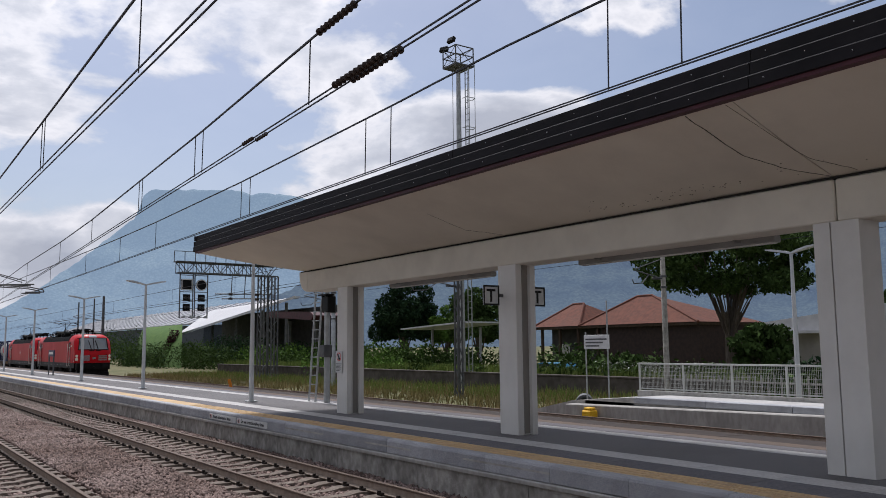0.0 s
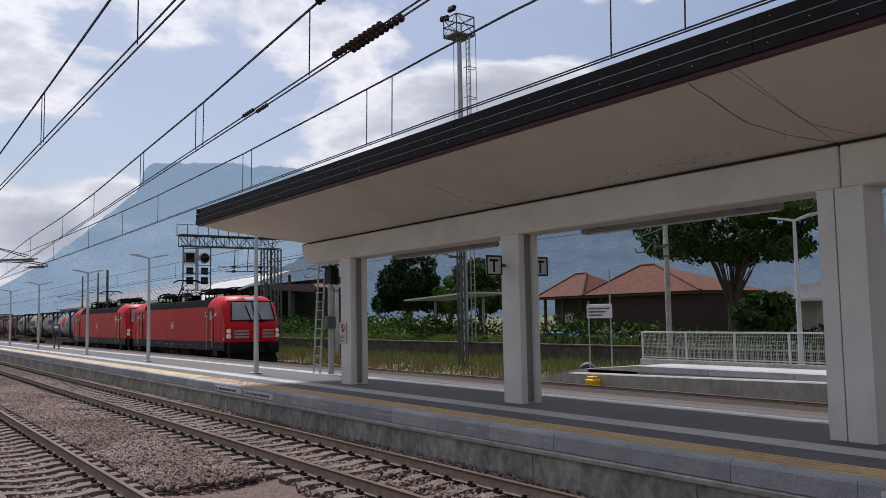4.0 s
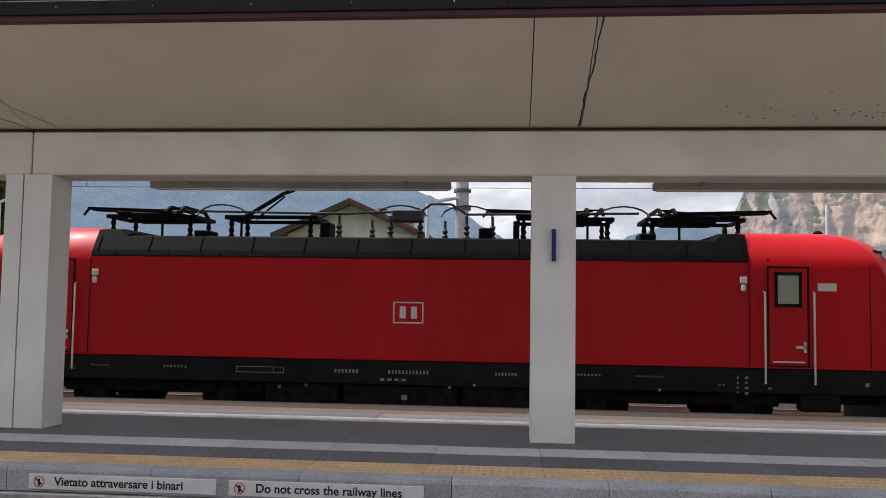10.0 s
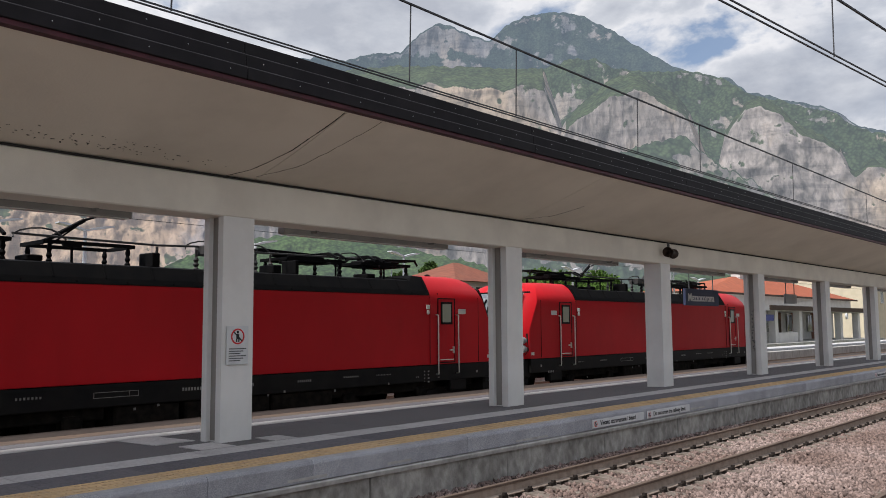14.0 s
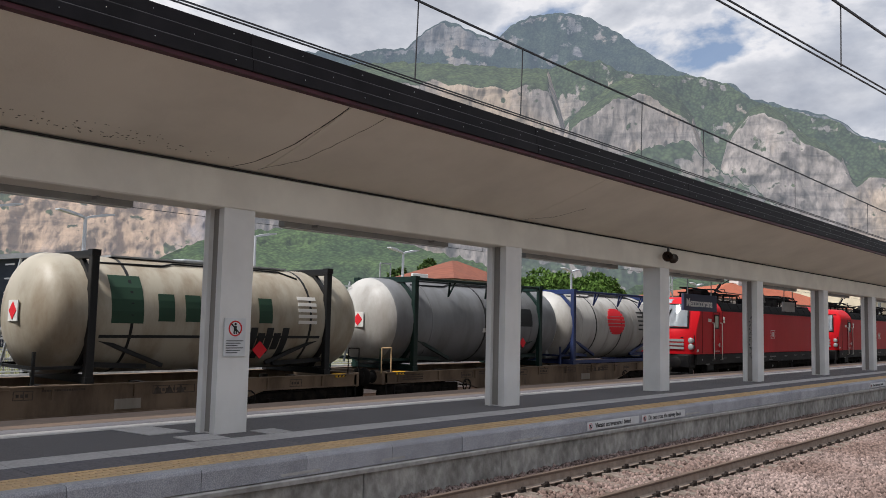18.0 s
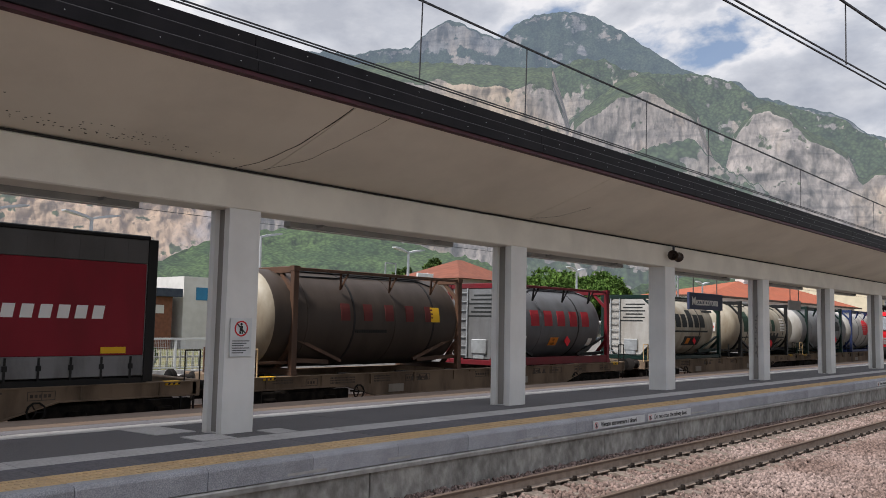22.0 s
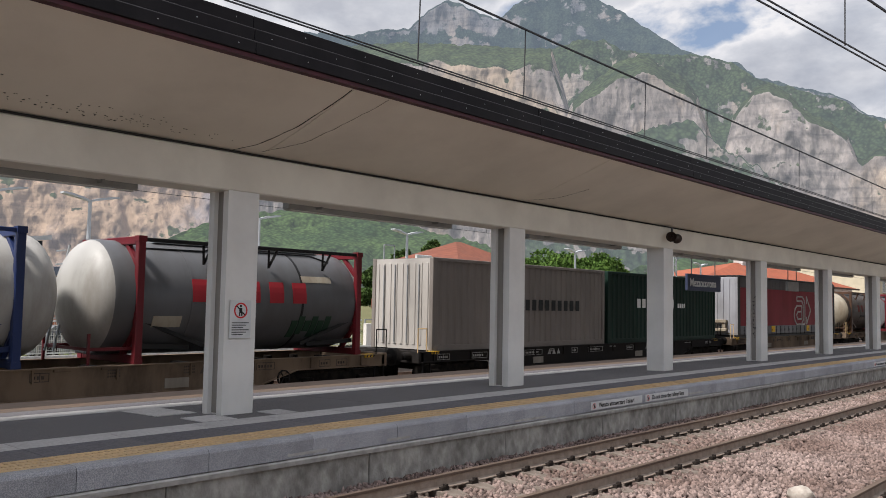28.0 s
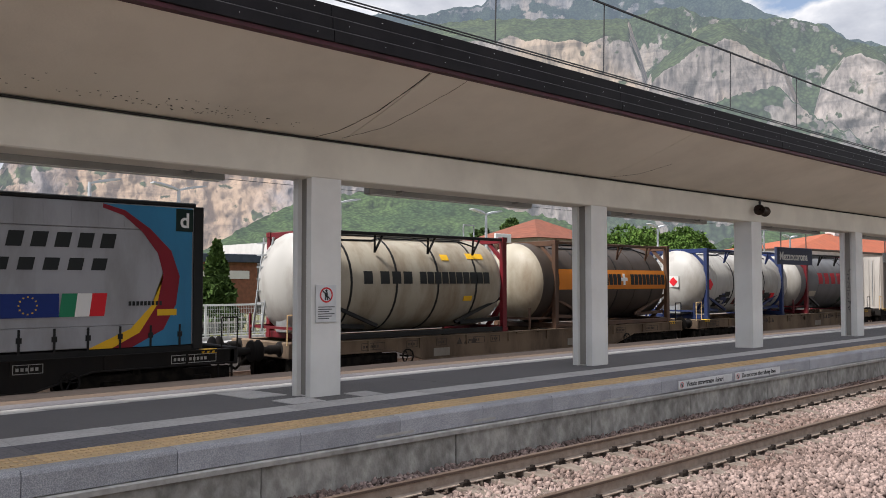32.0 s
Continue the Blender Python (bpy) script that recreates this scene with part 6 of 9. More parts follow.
OUT = ((5.0, 2.88), (5.42, 2.77), (5.91, 2.44), (6.33, 2.03), (6.51, 1.54), (6.44, 0.99), (6.19, 0.51), (5.58, 0.2))
INN = ((5.0, 2.8), (5.38, 2.68), (5.75, 2.38), (6.06, 1.98), (6.17, 1.6), (6.06, 0.99), (5.72, 0.47), (5.2, 0.2))
patch(c, "blue_panel", M_CURTBLUE, lambda m: strip(m, OUT, [(6.76, z) for x, z in OUT], -1.242), "blue curtain end")
patch(c, "red_sweep", M_CURTRED, lambda m: strip(m, OUT, INN, -1.242), "dark red curved sweep")
patch(c, "yellow_sweep", M_YELLOWP, lambda m: strip(m, INN[4:], ((6.16, 1.45), (5.95, 0.98), (5.55, 0.55), (4.75, 0.2)), -1.242), "yellow curved sweep")
patch(c, "flags", M_NAVY, lambda m: box(m, 2.3, 4.25, -1.247, -1.24, 0.8, 1.22), "dark blue flag panel")
for g in range(12):
    patch(c, "flag_star", M_YELLOWP, lambda m: box(m, 3.72 + 0.15 * math.cos(g * 0.5236), 3.745 + 0.15 * math.cos(g * 0.5236), -1.25, -1.246, 1.0 + 0.15 * math.sin(g * 0.5236), 1.025 + 0.15 * math.sin(g * 0.5236)), "")
for name, mt, x0, x1 in (("flag_green", M_GREENI, 4.25, 4.52), ("flag_white", M_TEXTW, 4.52, 4.78), ("flag_red", M_HAZRED, 4.78, 5.05)):
    patch(c, name, mt, lambda m: strip(m, ((x0, 0.8), (x0 + 0.05, 1.22)), ((x1, 0.8), (x1 + 0.05, 1.22)), -1.245), "flag stripe")
patch(c, "lettering", M_INK, lambda m: [letters(m, 2.95, 2.05, -1.237, 0.27, 0.30, 6, 0.10, slant=0.2), letters(m, 2.7, 1.64, -1.237, 0.22, 0.30, 6, 0.12, slant=0.2), letters(m, 5.5, 0.98, -1.246, 0.08, 0.05, 9, 0.025)], "dark italic lettering bars")
patch(c, "plate", M_FGREEN, lambda m: box(m, 6.42, 6.78, -1.25, -1.24, 2.42, 2.86), "dark corner plate")
words("plate_letter", "d", 0.4, M_TEXTW, c, pose(6.5, -1.252, 2.5, 90, 0, 0), "white letter on the plate")
patch(c, "hazard_plate", M_YELLOWP, lambda m: box(m, 6.06, 6.45, -1.252, -1.246, 0.78, 0.9), "yellow plate")

for u0, u1, mat, lab in ((-30.3, -46.6, M_WAGON, "brown"), (-46.9, -63.6, M_WAGON, "brown"), (-64.6, -81.6, M_WAGON, "brown"), (-82.2, -98.6, M_WAGON, "brown"), (-99.2, -119.3, M_WAGONBLK, "black"),
                         (-120.0, -136.4, M_WAGON, "brown"), (-136.9, -153.2, M_WAGON, "brown"), (-153.9, -170.5, M_WAGONBLK, "black")):
    TRAIN.append((wagon(u0 - u1, mat, lab + " container flat wagon with stencilled sills"), (u0 + u1) / 2, 0.0))


# ---- overhead line ----
def wire(bm, pts, r=0.012):
    tube(bm, pts, r, 4)


def catenary(y, zc, zm, x0, x1, dropper_x, label, twin=True, dy=0.0, sag=(), bend=()):
    c = thing("overhead_line", None, label, "overhead line", "overhead lines", "structure")
    def yy(x):
        return float(np.interp(x, [p[0] for p in bend], [p[1] for p in bend])) if bend else y + dy * (x - x0) / (x1 - x0)
    n = 14
    bm = bmesh.new()
    xs = sorted({x0 + (x1 - x0) * i / n for i in range(n + 1)} | {p[0] for p in sag} | {p[0] for p in bend})

    def zz(x):
        return float(np.interp(x, [p[0] for p in sag], [p[1] for p in sag])) if sag else zm
    wire(bm, [(x, yy(x), zz(x)) for x in xs], 0.011)
    part("messenger_wire", bm, M_WIRE, c)
    for o in ((-0.035, 0.035) if twin else (0.0,)):
        bm = bmesh.new()
        wire(bm, [(x, yy(x) + o, zc) for x in xs], 0.007)
        part("contact_wire", bm, M_WIRE, c)
    for x in dropper_x:
        bm = bmesh.new()
        wire(bm, [(x, yy(x), zc), (x + 0.03, yy(x), zz(x))], 0.006)
        part("dropper", bm, M_WIRE, c)
    return c


catenary(T1 + 0.05, 5.06, 6.0, X0, X1, [-76, -60, -48, -40, -33, -28, -24, -17.5, -17.0, -12.0, -11.2, -6.6, -5.6, 0, 4, 7.1, 9.2, 12.6, 15, 20, 26, 33, 42, 52, 66], "overhead line with twin contact wires above the platform track", sag=((X0, 5.6), (-120, 5.9), (-90, 5.7), (-60, 6.1), (-45, 5.95), (-36, 5.87), (-28, 5.82), (-24, 5.81), (-17.5, 5.86), (-11, 6.0), (-8.3, 6.09), (-4, 6.12), (0, 6.12), (10, 6.0), (30, 5.9), (60, 5.7), (90, 6.0), (X1, 5.8)), bend=((X0, 6.75), (-60, 6.95), (-30, 6.80), (-10, 6.62), (0, T1 + 0.05), (X1, T1 + 0.05)))
catenary(2.25, 5.11, 5.92, X0, -1.0, [-80, -60, -46, -38, -30, -25, -20, -14.8, -14.55, -9], "overhead line above the nearest track", sag=((X0, 6.0), (-90, 5.75), (-60, 6.05), (-40, 5.9), (-20, 5.86), (-13.6, 5.93), (-10, 5.99), (-1, 6.1)), bend=((X0, 2.1), (-60, 2.45), (-20, 2.29), (-7.5, 2.22), (-1, 2.17)))

line = catenary(7.78, 5.13, 5.85, -74.0, -2.0, [-70, -52, -40, -30, -24, -18.3, -18.0, -14.05, -13.6, -9.15], "overlapping overhead line with insulators between two tracks", dy=-3.93, sag=((-74, 6.3), (-41, 6.03), (-30, 5.80), (-24, 5.75), (-18, 5.80), (-13.6, 5.83), (-8.7, 5.93), (-2, 5.95)))
for x, z, o, n, step, r in ((-8.85, 5.93, 0.0, 9, 0.115, 0.05), (-8.3, 5.13, -0.05, 11, 0.105, 0.045), (-8.05, 5.14, 0.05, 11, 0.105, 0.045), (-11.4, 5.13, -0.04, 5, 0.09, 0.03), (-11.1, 5.14, 0.05, 5, 0.09, 0.03)):
    bm = bmesh.new()
    y = 4.09 - 0.0546 * (x + 6.4) + o
    for i in range(n):
        u = x + i * step
        lathe(bm, [(u - 0.5 * step, 0.014), (u - 0.012, 0.018), (u, r), (u + 0.014, r * 0.9), (u + 0.02, 0.018), (u + 0.5 * step, 0.014)], "x", (0, y - 0.0546 * i * step, z), 8)
    tagged(part("insulator", bm, M_INSUL, line, "dark ribbed insulator string"), kind="stuff")
catenary(3.83, 5.18, 5.9, -2.0, 26.0, [3.0, 9.9, 16, 22], "overhead line crossing to the nearest track", dy=-2.52)
line2 = catenary(T2, 5.15, 6.1, X0, X1, [-90, -70, -55, -44, -35, -27, -19, -12, -6, 0, 6, 13, 22, 34, 50], "overhead line above the train's track")
catenary(T3 + 0.6, 5.1, 6.0, X0, X1, [-60, -48, -38, -28, -19, -11, -3, 5, 14, 26], "overhead line above the far platform track", False)


def mast(x, y, h, r, label, mat, arm=None, lattice=False):
    m = thing("catenary_mast", pose(x, y, -0.5), label, "catenary mast", "catenary masts")
    if lattice:
        bm = bmesh.new()
        w = r
        for sx in (-1, 1):
            for sy in (-1, 1):
                beam(bm, (sx * w, sy * w, 0), (sx * w * 0.8, sy * w * 0.8, h), 0.07)
        part("leg", bm, mat, m)
        bm = bmesh.new()
        n = int(h / 0.55)
        for i in range(n):
            a, b = i * h / n, (i + 1) * h / n
            for sx in (-1, 1):
                s = 1 if i % 2 else -1
                beam(bm, (sx * w * 0.95, -s * w * 0.95, a), (sx * w * 0.95, s * w * 0.95, b), 0.035)
                beam(bm, (-s * w * 0.95, sx * w * 0.95, a), (s * w * 0.95, sx * w * 0.95, b), 0.035)
        part("lattice", bm, mat, m)
    else:
        bm = bmesh.new()
        lathe(bm, [(0, r * 1.15), (h * 0.5, r), (h * 0.5 + 0.01, r * 0.96), (h, r * 0.75)], "z", (0, 0, 0), 14)
        part("pole", bm, mat, m, smooth=True)
        bm = bmesh.new()
        for z in (h * 0.52, h * 0.57, h * 0.72):
            lathe(bm, [(z, r * 1.0), (z, r * 1.3), (z + 0.09, r * 1.3), (z + 0.09, r * 1.0)], "z", (0, 0, 0), 12)
        part("collar", bm, M_DARKSTEEL, m)
    if arm:
        bm = bmesh.new()
        z = 5.9
        beam(bm, (0, 0, z), (0, -arm, z + 0.35), 0.06, sides=6)
        beam(bm, (0, 0, z + 1.0), (0, -arm, z + 0.4), 0.05, sides=6)
        tube(bm, [(0, -arm * 0.5, z + 0.2), (0.1, -arm * 0.8, z - 0.25), (0.1, -arm * 1.1, z - 0.3), (0.1, -arm * 1.15, z - 0.1)], 0.025)
        for i in range(6):
            lathe(bm, [(-0.25 - i * 0.09, 0.02), (-0.27 - i * 0.09, 0.07), (-0.30 - i * 0.09, 0.07), (-0.32 - i * 0.09, 0.02)], "y", (0, 0, z + 0.02), 7)
        part("cantilever", bm, M_DARKSTEEL, m, "cantilever arm with insulators")
    return m


mast(-1.45, 24.6, 10.5, 0.2, "grey round steel catenary mast beside the far platform", M_STEEL)
mast(-27.3, 32.0, 10.5, 0.13, "grey concrete catenary mast", M_WALL_CONC, 2.0)
mast(-36.0, 26.0, 9.5, 0.15, "dark lattice catenary mast on the verge", M_DARKSTEEL, 2.6, True)
mast(-52.0, 27.0, 9.0, 0.15, "slim grey catenary mast", M_STEEL, 2.2)
mast(-95.0, 21.8, 8.5, 0.16, "dark catenary mast far along the line", M_DARKSTEEL, 3.0)
mast(-118.0, 24.0, 9.0, 0.11, "thin dark catenary mast far along the line", M_DARKSTEEL, 3.0)
mast(-112.0, 24.6, 9.2, 0.11, "thin dark catenary mast far along the line", M_DARKSTEEL)
mast(50.9, 25.2, 6.6, 0.24, "grey lattice mast by the station", M_STEEL, None, True)

# cantilever bracket over the platform track
cbk = thing("catenary_bracket", pose(-46.0, 4.5, -0.35), "dark steel catenary pole with cantilever arms over the tracks", "catenary mast")
quick("pole", lambda m: lathe(m, [(0, 0.14), (7.4, 0.11)], "z", (0, 0, 0), 10), M_DARKSTEEL, cbk, smooth=True)
for x in (-0.5, 0.5):
    quick("cantilever", lambda m: tube(m, [(0, 0, 5.75), (x, 2.6, 5.85)], 0.035), M_DARKSTEEL, cbk)
    quick("stay", lambda m: tube(m, [(0, 0, 6.6), (x, 2.2, 6.0)], 0.025), M_DARKSTEEL, cbk)
    quick("registration_arm", lambda m: tube(m, [(x, 0.8, 5.75), (x, 2.4, 5.7), (x, 3.0, 5.6), (x, 3.05, 5.48), (x, 2.2, 5.45)], 0.03), M_DARKSTEEL, cbk)
    quick("insulator", lambda m: [lathe(m, [(0.25 + i * 0.1, 0.03), (0.28 + i * 0.1, 0.08), (0.32 + i * 0.1, 0.03)], "y", (x * 0.12, 0, 5.76), 8) for i in range(5)], M_INSUL, cbk)


# ---- lamps ----
def twin_lamp(x, y, z0, h, single=False, span=0.85, turn=0):
    l = thing("platform_lamp", pose(x, y, z0, 0, 0, turn), "slim grey platform lamp with one flat arm" if single else "slim grey platform lamp with two winged heads", "street lamp", "platform lamps")
    quick("pole", lambda m: lathe(m, [(0, 0.10), (0.02, 0.085), (h * 0.4, 0.075), (h, 0.05)], "z", (0, 0, 0), 10), M_LAMPGREY, l, smooth=True)
    quick("base_plate", lambda m: box(m, -0.16, 0.16, -0.16, 0.16, 0, 0.03, 0.008), M_LAMPGREY, l)
    for s in ((1,) if single else (-1, 1)):
        quick("lamp_head", lambda m: loft(m, [[(s * d, -w, h + z), (s * d, w, h + z), (s * d, w, h + z + t), (s * d, -w, h + z + t)] for d, w, z, t in ((0.02, 0.05, -0.06, 0.06), (0.25, 0.09, 0.0, 0.07), (0.6, 0.15, 0.07, 0.07), (span, 0.13, 0.12, 0.04))]), M_LAMPGREY, l, "flat winged lamp head")
    return l


for x in (-26.3, -38.7, -51.0, -66.8, -80.7, -95.0):
    twin_lamp(x, 10.6, P, 4.62, turn=90)
for x, single in ((-15.7, False), (-2.46, True), (8.9, True), (11.6, False), (17.7, True), (25.2, False), (38.1, False), (53.5, False)):
    twin_lamp(x, 24.42, 0.3, 4.85, single)

# ---- far side platform ----
p3 = thing("side_platform", None, "low pale concrete side platform with kerb", "platform", kind="structure")
E3 = 21.68
M_LEDGEC = material("cast_concrete", (0.40, 0.385, 0.365), 0.85, second=(0.31, 0.30, 0.28), scale=6, bump=0.3, bump_scale=40, stain=(0.16, 0.15, 0.135), stain_scale=1.0, stain_amount=0.55, stretch_by=(1, 1, 0.4))
quick("platform_body", lambda m: loft(m, [[(x, y, z) for y, z in ((E3 + 0.5, -0.7), (E3 + 0.5, 0.24), (25.0, 0.26), (25.0, -0.7))] for x in (-22.9, 130.0)]), M_LEDGEC, p3)
quick("lower_ledge", lambda m: loft(m, [[(x, y, z) for y, z in ((E3, -0.7), (E3, a), (E3 + 0.03, a + 0.03), (E3 + 0.495, a + 0.03), (E3 + 0.495, -0.7))] for x, a in ((-23.4, 0.08), (-13.0, 0.24), (130.0, 0.24))]), M_LEDGEC, p3, "pale cast concrete ledge")
bm = bmesh.new()
box(bm, 0, 2.985, E3 + 0.46, E3 + 0.95, 0.245, 0.445, 0.012)
K3 = mesh_of(bm, "kerb_stone", M_GRANITE)
for k in range(38):
    share("kerb_stone", K3, p3, pose(-20.5 + 3 * k, 0, 0))
slab3 = quick("paving", lambda m: box(m, -20.5, 130, E3 + 0.955, 24.0, 0.28, 0.442), M_PAVE_LIGHT, p3)
quick("ramp", lambda m: loft(m, [[(x, E3 + 0.5, z), (x, 24.0, z), (x, 24.0, -0.6), (x, E3 + 0.5, -0.6)] for x, z in ((-20.51, 0.44), (-23.6, 0.2), (-26.0, -0.3))]), M_LEDGEC, p3)
quick("upstand", lambda m: box(m, -22.0, 62, 24.0, 24.25, 0.3, 0.57, 0.01), M_LEDGE, p3)

M_FENCEW = material("white_fence_paint", (0.50, 0.51, 0.48), 0.5, second=(0.54, 0.55, 0.52), scale=4)
fence = thing("mesh_fence", pose(0, 24.12, 0.52), "white tubular railing with vertical wire mesh on the far platform", "fence", kind="structure")
for x0 in [-21.96 + 2.02 * i for i in range(22)]:
    quick("post", lambda m: box(m, x0 - 0.03, x0 + 0.03, -0.03, 0.03, 0, 1.06, 0.006), M_FENCEW, fence)
    f = quick("rail", lambda m: [box(m, x0 + 0.03, x0 + 1.99, -0.03, 0.03, 1.0, 1.06, 0.006), box(m, x0 + 0.03, x0 + 1.99, -0.02, 0.02, 0.1, 0.14)], M_FENCEW, fence)
    bm = bmesh.new()
    for i in range(33):
        x = x0 + 0.05 + i * 0.06
        box(bm, x - 0.003, x + 0.003, -0.003, 0.003, 0.14, 1.0)
    for z in (0.2, 0.34, 0.48, 0.62, 0.76, 0.9):
        box(bm, x0 + 0.03, x0 + 1.99, -0.004, 0.004, z - 0.004, z + 0.004)
    tagged(part("mesh_panel", bm, M_FENCEW, fence, "fine vertical wire mesh"), kind="stuff")
# solid parapet towards the station
M_PARAPET = material("parapet_plaster", (0.66, 0.63, 0.58), 0.8, second=(0.60, 0.57, 0.52), scale=1.5, bump=0.15, bump_scale=40, stain=(0.4, 0.38, 0.34), stain_scale=0.8, stain_amount=0.35)
para = thing("parapet", pose(0, 24.2, 0.44), "white plastered parapet wall with a steel rail on top", "parapet", kind="structure")
for i in range(14):
    x0 = 22.7 + i * 2.45
    quick("wall_panel", lambda m: box(m, x0, x0 + 2.43, -0.09, 0.09, 0.0, 0.98, 0.01), M_PARAPET, para)
    quick("rail_post", lambda m: box(m, x0 - 0.02, x0 + 0.02, -0.02, 0.02, 0.981, 1.12), M_STEEL, para)
quick("top_rail", lambda m: beam(m, (22.7, 0, 1.13), (57.0, 0, 1.13), 0.055, sides=8), M_STEEL, para, "round steel rail")
# picket fence behind
M_PICKET = material("concrete_picket", (0.30, 0.29, 0.27), 0.85, second=(0.24, 0.23, 0.21), scale=6, random_value=0.12)
bm = bmesh.new()
box(bm, -0.05, 0.05, -0.03, 0.03, 0, 1.35)
for v in bm.verts:
    if v.co.z > 1:
        v.co.x *= 0.45
PK = mesh_of(bm, "picket", M_PICKET)
pickets = thing("picket_fence", pose(0, 31.0, -0.42), "grey concrete picket fence behind the platform", "fence", kind="structure")
for i in range(164):
    share("picket", PK, pickets, pose(-26 + i * 0.30, random.uniform(-0.02, 0.02), random.uniform(-0.04, 0.02), 0, 0, random.uniform(-4, 4)))
quick("stringer", lambda m: [box(m, -26.1, 23, 0.03, 0.1, z, z + 0.09) for z in (0.35, 1.0)], M_PICKET, pickets)

# ---- signs ----
M_SIGNWHITE = material("sign_white", (0.62, 0.63, 0.63), 0.5, second=(0.55, 0.56, 0.56), scale=5)
M_SIGNBLUE = material("sign_blue", (0.012, 0.02, 0.16), 0.4)
M_SIGNGREY = material("sign_dark", (0.045, 0.055, 0.10), 0.5)
M_REDMARK = material("prohibition_red", (0.55, 0.03, 0.03), 0.5)


def edge_sign(x, text):
    s = thing("warning_sign", pose(x, EDGE - 0.004, 0.40), "white warning sign with black lettering on the platform kerb", "warning sign", "kerb warning signs")
    quick("plate", lambda m: box(m, 0, 1.93, -0.012, 0, -0.075, 0.075, 0.004), M_SIGNWHITE, s)
    words("lettering", text, 0.119, M_INK, s, pose(0.27, -0.0125, -0.035, 90, 0, 0), "black lettering")
    bm = bmesh.new()
    lathe(bm, [(-0.016, 0.048), (-0.016, 0.056), (-0.0125, 0.056), (-0.0125, 0.048)], "y", (0.11, 0, 0), 20, False)
    part("ring", bm, M_REDMARK, s, "red prohibition ring")
    quick("figure_bar", lambda m: [box(m, 0.098, 0.122, -0.016, -0.0125, -0.04, 0.03), beam(m, (0.075, -0.0155, 0.03), (0.145, -0.0155, -0.03), 0.01)], M_INK, s)
    return s


for x in (-23.5, -4.76, 13.52, 32.0, 50.0):
    edge_sign(x, "Vietato attraversare i binari")
    edge_sign(x + 2.06, "Do not cross the railway lines")


def notice(x, y, z):
    n = thing("notice_board", pose(x, y, z), "white prohibition notice with red ring fixed to a column", "notice", "column notices")
    quick("plate", lambda m: box(m, -0.19, 0.19, -0.014, 0, -0.285, 0.285, 0.004), M_SIGNWHITE, n)
    bm = bmesh.new()
    lathe(bm, [(-0.018, 0.095), (-0.018, 0.118), (-0.0145, 0.118), (-0.0145, 0.095)], "y", (0, 0, 0.13), 24, False)
    part("ring", bm, M_REDMARK, n, "red prohibition ring")
    quick("figure", lambda m: [box(m, -0.025, 0.025, -0.018, -0.0145, 0.09, 0.17), box(m, -0.03, -0.008, -0.018, -0.0145, 0.05, 0.09), box(m, 0.008, 0.03, -0.018, -0.0145, 0.05, 0.09), lathe(m, [(-0.018, 0.02), (-0.0145, 0.02)], "y", (0, 0, 0.195), 10), beam(m, (-0.075, -0.019, 0.2), (0.075, -0.019, 0.06), 0.014)], M_INK, n, "black pictogram")
    quick("text_bar", lambda m: [box(m, -0.15, 0.15 - 0.05 * (i % 3), -0.018, -0.0145, -0.06 - 0.035 * i, -0.045 - 0.035 * i) for i in range(6)], M_DARKSTEEL, n, "small text bars")


notice(7.46, 10.585, 1.945)
notice(-20.27, 10.585, 1.88)


def t_sign(x, y):
    t = thing("track_sign", pose(x, y, 3.06), "white square sign with a black letter T on a canopy column", "sign", "letter signs")
    quick("plate", lambda m: box(m, 0, 0.02, -0.2, 0.2, 0, 0.4, 0.003), M_SIGNWHITE, t)
    quick("border", lambda m: [box(m, 0.02, 0.026, -0.2, 0.2, a, a + 0.035) for a in (0, 0.365)] + [box(m, 0.02, 0.026, a, a + 0.035, 0.035, 0.365) for a in (-0.2, 0.165)], M_INK, t, "black border")
    words("letter", "T", 0.36, M_INK, t, pose(0.022, -0.115, 0.07, 90, 0, 90), "black letter")
    quick("bracket", lambda m: box(m, -0.03, 0, -0.02 if y < 10.6 else -0.45, 0.45 if y < 10.6 else 0.02, 0.17, 0.23), M_DARKSTEEL, t)


t_sign(-13.36, 10.28)
t_sign(-13.36, 11.5)
quick("blue_box", lambda m: [box(m, -0.025, 0.025, -0.07, 0, -0.2, 0.2, 0.01), box(m, -0.028, 0.028, -0.075, -0.005, 0.17, 0.19)], M_SIGNBLUE, None, at=pose(0.57, 10.59, 2.98), label="narrow dark blue sensor box on a column", category="sensor")

ss = thing("station_sign", pose(28.05, 13.3, 2.88), "dark hanging station name sign with white lettering", "sign", "station name signs")
quick("board", lambda m: box(m, 0, 2.8, -0.05, 0.05, 0, 0.6, 0.01), M_SIGNGREY, ss)
words("lettering", "Mezzocorona", 0.40, M_TEXTW, ss, pose(0.18, -0.053, 0.16, 90, 0, 0), "white lettering")
for a in (0.4, 2.4):
    quick("hanger", lambda m: beam(m, (a, 0, 0.6), (a, 0, 2.35), 0.04, sides=6), M_DARKSTEEL, ss)
sb = thing("station_sign", pose(-10.05, 23.2, 0.34), "dark blue station name board with white letters on posts", "sign", "station name signs")
quick("board", lambda m: box(m, 0.1, 4.3, -0.04, 0.04, 1.3, 1.78, 0.008), M_SIGNBLUE, sb)
words("lettering", "Mezzocorona", 0.40, M_TEXTW, sb, pose(0.32, -0.043, 1.40, 90, 0, 0), "white lettering")
for a in (0.0, 4.35):
    quick("post", lambda m: box(m, a - 0.06, a + 0.06, -0.05, 0.05, 0, 1.8, 0.008), M_MAROON, sb, "dark red post")
